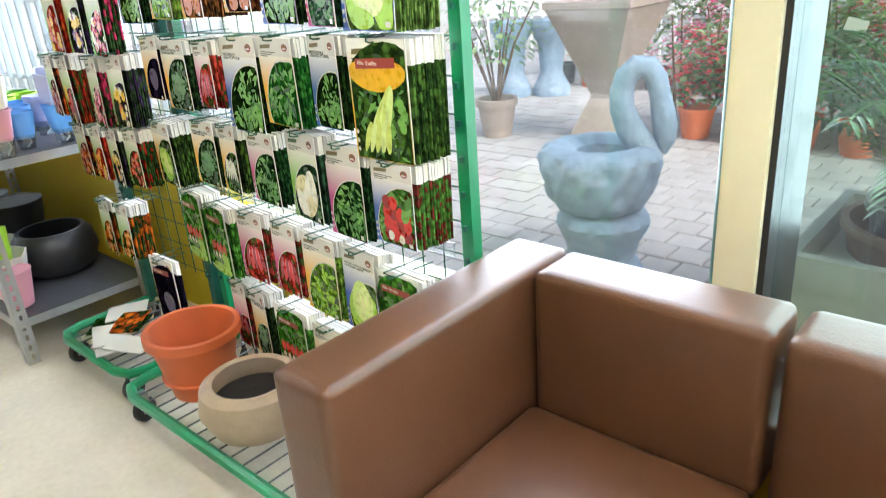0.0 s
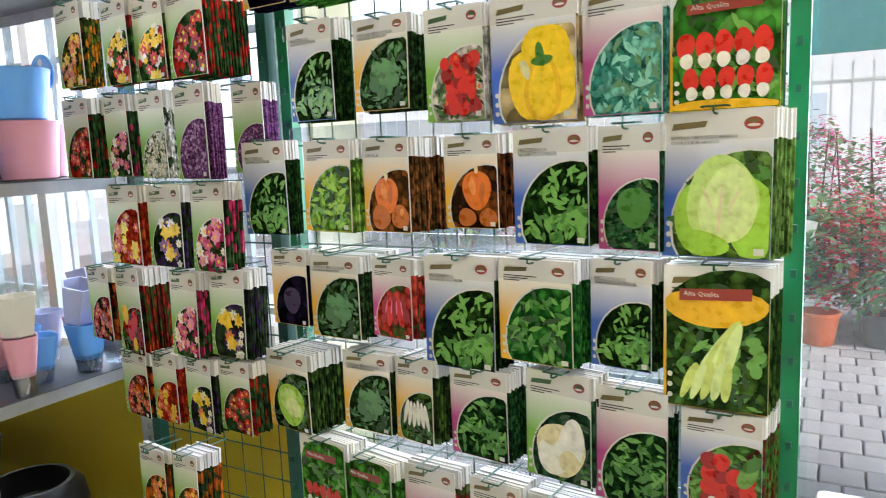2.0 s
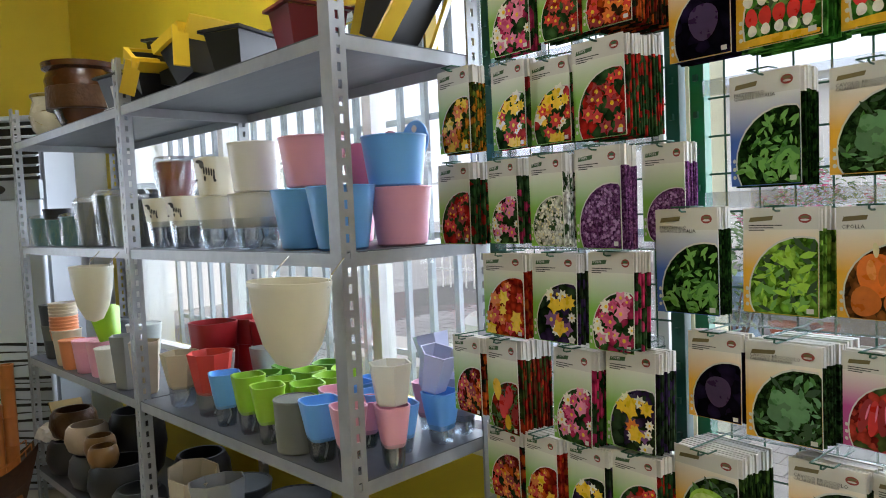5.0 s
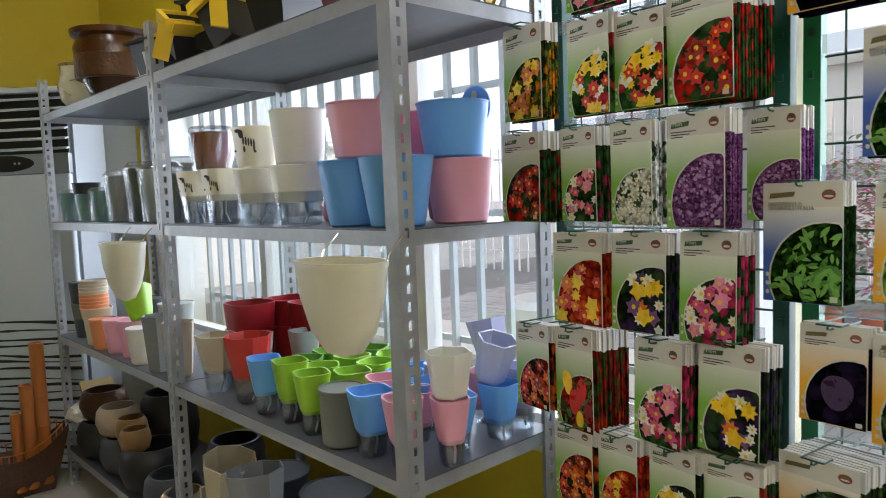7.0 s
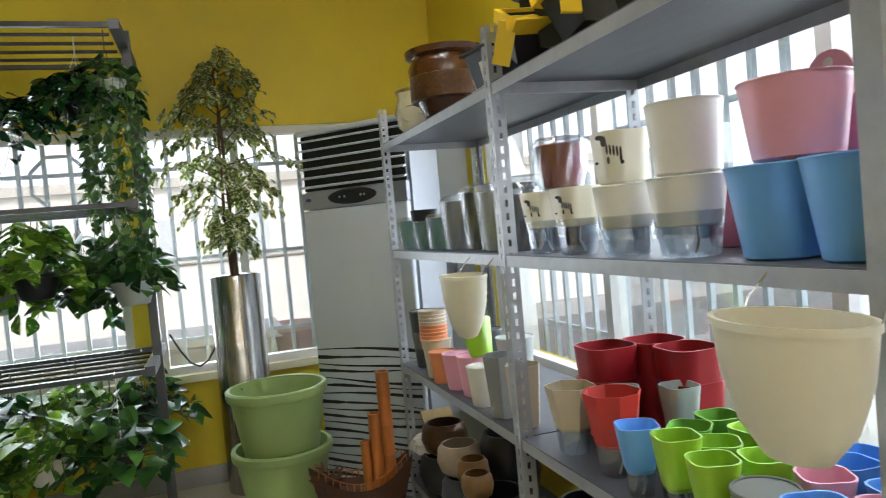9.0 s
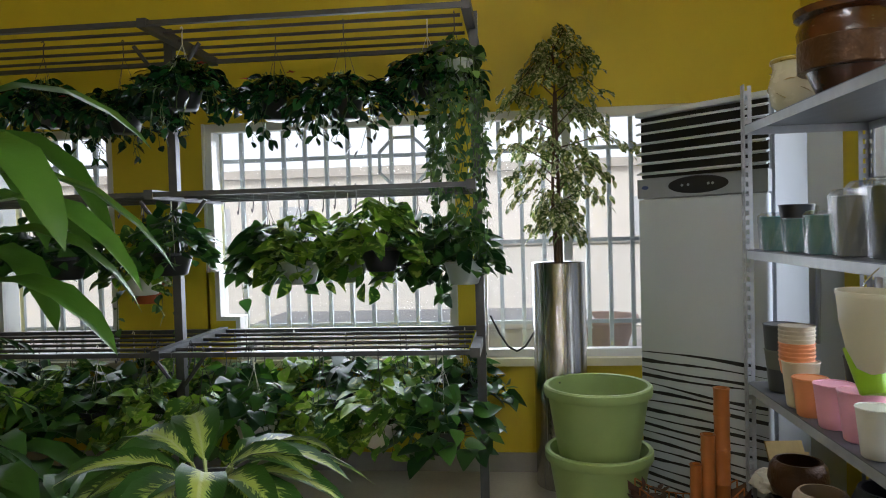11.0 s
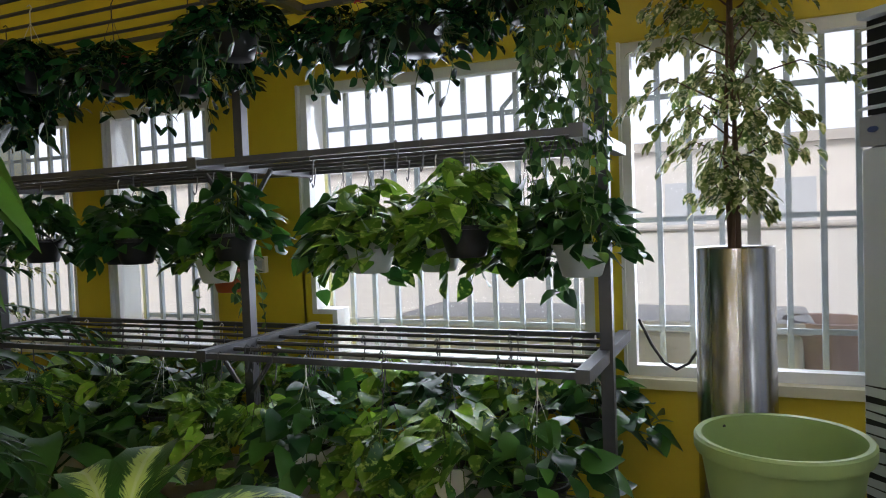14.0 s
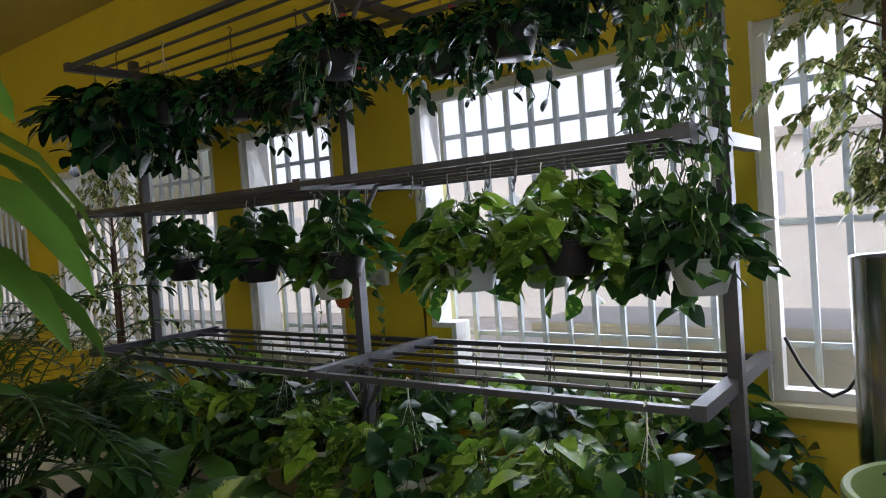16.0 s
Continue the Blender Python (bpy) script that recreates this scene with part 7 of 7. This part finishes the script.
def flower_bed(x0, x1, y0, y1, h, n, seed, label, petals):
    t = thing("flower_shrubs", label, "shrub", "potted flowering shrubs", ((x0 + x1) / 2, (y0 + y1) / 2, GZ))
    rnd = random.Random(seed)
    hx, hy = (x1 - x0) / 2, (y1 - y0) / 2
    bl, bp, bs = bmesh.new(), bmesh.new(), bmesh.new()
    for k in range(n):
        p = Vector((rnd.uniform(-hx, hx), rnd.uniform(-hy, hy), 0))
        top = h * (0.75 + 0.3 * math.sin(p.y * 3.1 + seed) * rnd.random())
        p.z = 0.2 + (top - 0.2) * rnd.random() ** 0.8
        a = rnd.uniform(0, 6.283)
        leaf(bl, p, (math.cos(a), math.sin(a), rnd.uniform(-0.3, 0.6)), 0.085, 0.045)
        if k % 3 == 0 and noise.noise(p * 2.2) > -0.12:
            for q in range(7):
                c = p + Vector([rnd.uniform(-0.05, 0.05) for _ in range(3)])
                b = rnd.uniform(0, 6.283)
                leaf(bp, c, (math.cos(b), math.sin(b), rnd.uniform(-0.2, 0.8)), 0.045, 0.035)
    for k in range(26):
        p = Vector((rnd.uniform(-hx, hx), rnd.uniform(-hy, hy), 0.12))
        tube(bs, [p, p + Vector((rnd.uniform(-0.1, 0.1), rnd.uniform(-0.1, 0.1), h * 0.7))], [0.012, 0.004], 5)
    part("foliage", bl, OUT_LEAF, t)
    part("blossom", bp, petals, t)
    part("stem_tangle", bs, BARK, t)
    for k in range(int((y1 - y0) / 0.32)):
        g = thing("nursery_pot", "brown plastic nursery pot under flowering shrubs", "flower pot", "nursery pots", (x0 + 0.05 + 0.05 * (k % 2), y0 + 0.16 + 0.32 * k, GZ))
        bm = bmesh.new()
        lathe(bm, hollow(0.085, 0.115, 0.2, 0.006, lip=0.012), 20)
        part("body", bm, TERRACOTTA if k % 3 else P["dark"], g, smooth=True)


flower_bed(2.85, 3.7, -6.6, -3.95, 0.95, 3200, 1, "bed of potted red-flowering shrubs", RED_PETAL)
flower_bed(4.4, 5.6, -7.2, -2.0, 1.65, 5200, 2, "tall pink bougainvillea in pots", PINK_PETAL)
flower_bed(2.2, 2.9, -8.2, -6.5, 0.9, 1400, 3, "bed of red-flowering shrubs beside the path", RED_PETAL)
for x, y, z in ((2.84, -4.97, 0.86), (2.84, -5.08, 0.68)):
    t = thing("price_tag", "white paper price tag tied to a shrub", "tag", "price tags", (x, y, z))
    bm = bmesh.new()
    box(bm, -0.001, 0.001, -0.055, 0.055, -0.04, 0.04, m=pose(0, 0, 0, 15, 0, 0))
    part("card", bm, CARD, t)

# white bar fence, shade net and pale far buildings round the courtyard
fence = thing("garden_fence", "white painted bar fence behind the flower beds", "fence")
for k in range(90):
    bm = bmesh.new()
    y = -12 + 0.18 * k
    box(bm, 6.49, 6.51, y - 0.012, y + 0.012, GZ, 1.9)
    part("bar", bm, WHITE_PAINT, fence)
for z in (0.25, 1.7):
    bm = bmesh.new()
    box(bm, 6.511, 6.535, -12, 4.1, z, z + 0.04)
    part("rail", bm, WHITE_PAINT, fence)
for y in (-9.5, -6.9, -4.3, -1.7, 0.9):
    bm = bmesh.new()
    box(bm, 6.40, 6.70, y - 0.15, y + 0.15, GZ, 2.1)
    part("pillar", bm, PALE_CONCRETE, fence)
bm = bmesh.new()
for k in range(6):
    y = -12.6 + 1.3 * k
    box(bm, 5.95, 6.0, y, y + 1.29, 1.95, 2.7)
tagged(part("shade_net", bm, TEAL_CLOTH), "teal shade net hung above the fence", "net")
bm = bmesh.new()
for y in (-12.5, -10, -7.4, -4.85):
    tube(bm, [(5.97, y, GZ), (5.97, y, 2.7)], 0.03, 8)
tagged(part("net_posts", bm, DARK_GREEN), "green steel posts holding the shade net", "posts")


# bright overcast sky low over the horizon
sky_glow = bpy.data.materials.new("overcast_horizon")
sky_glow.use_nodes = True
glow_nodes, glow_links = sky_glow.node_tree.nodes, sky_glow.node_tree.links
glow = glow_nodes.new("ShaderNodeEmission")
glow.inputs["Color"].default_value, glow.inputs["Strength"].default_value = (0.97, 0.98, 1.0, 1), 1.25
glow_links.new(glow.outputs[0], glow_nodes["Material Output"].inputs["Surface"])
bm = bmesh.new()
box(bm, -90, 80, 62, 62.5, -0.4, 45)
box(bm, 79.4, 80, -80, 61.9, -0.4, 45)
tagged(part("backdrop", bm, sky_glow), "pale overcast sky beyond the street", "sky", kind="structure")


def far_house(x, y, w, d, h, label, rz=0):
    t = thing("building", label, "building", "pale buildings beyond the fence", (x, y, -0.125), rz)
    bm = bmesh.new()
    box(bm, -w / 2, w / 2, -d / 2, d / 2, 0, h)
    part("wall", bm, FAR_WALL, t)
    bm = bmesh.new()
    box(bm, -w / 2 - 0.2, w / 2 + 0.2, -d / 2 - 0.2, d / 2 + 0.2, h + 0.004, h + 0.3)
    part("roof", bm, PALE_CONCRETE, t)
    for k in range(int(w // 3)):
        for s in (-1, 1):
            for q in range(int(h // 3)):
                bm = bmesh.new()
                box(bm, -w / 2 + 1 + 3 * k, -w / 2 + 2.2 + 3 * k, s * d / 2 - 0.03, s * d / 2 + 0.03, 1 + 3 * q, 2.3 + 3 * q)
                part("window", bm, AC_WHITE, t)


far_house(-20, 24, 72, 8, 3.3, "long pale building across the street")
far_house(22, -6, 30, 8, 4.2, "pale two-storey building beyond the courtyard", 90)


# street side of the north windows: long pale trough, a low wall and a stone urn
t = thing("concrete_trough", "long pale concrete trough outside the window", "trough", "", (-2.6, 1.9, -0.125))
part("body", rbox(-1.3, 1.3, -0.35, 0.35, 0, 0.62, 0.03, 2), PALE_CONCRETE, t)
part("rim", rbox(-1.36, 1.36, -0.41, 0.41, 0.624, 0.70, 0.02, 2), PALE_CONCRETE, t)
t = thing("street_wall", "low white rendered wall along the street", "wall", "", (-12.5, 6.0, -0.125))
part("body", rbox(-17, 17, -0.12, 0.12, 0, 1.15, 0.02, 1), WHITE_PAINT, t)
part("coping", rbox(-17.05, 17.05, -0.17, 0.17, 1.154, 1.22, 0.02, 1), PALE_CONCRETE, t)
t = thing("garden_urn", "pale pink stone urn on a pedestal outside", "urn", "", (-1.15, 1.7, -0.125))
bm = bmesh.new()
lathe(bm, [(0.17, 0), (0.17, 0.12), (0.10, 0.16), (0.07, 0.30), (0.16, 0.42), (0.22, 0.62), (0.26, 0.66), (0.26, 0.70), (0.22, 0.70), (0.18, 0.6)], 28, wave=lambda a, z: 1 + 0.03 * math.sin(12 * a))
part("body", bm, mat("pink_stone", rgb("b39a8e"), 0.8, vary=0.15, scale=20, bump=0.2), t, smooth=True)
t = thing("concrete_trough", "pale concrete trough beside the shop wall outside", "trough", "", (1.0, -2.0, GZ))
part("body", rbox(-0.3, 0.3, -0.9, 0.9, 0, 0.45, 0.03, 2), PALE_CONCRETE, t)
t = thing("ribbed_planter", "white ribbed round planter outside the window", "planter", "", (0.35, -2.90, GZ))
bm = bmesh.new()
lathe(bm, [(0.16, 0), (0.17, 0.01)] + [(0.175 + 0.006 * (k % 2), 0.03 * k + 0.02) for k in range(28)] + [(0.15, 0.86), (0.15, 0.7)], 32)
part("body", bm, WHITE_PAINT, t, smooth=True)
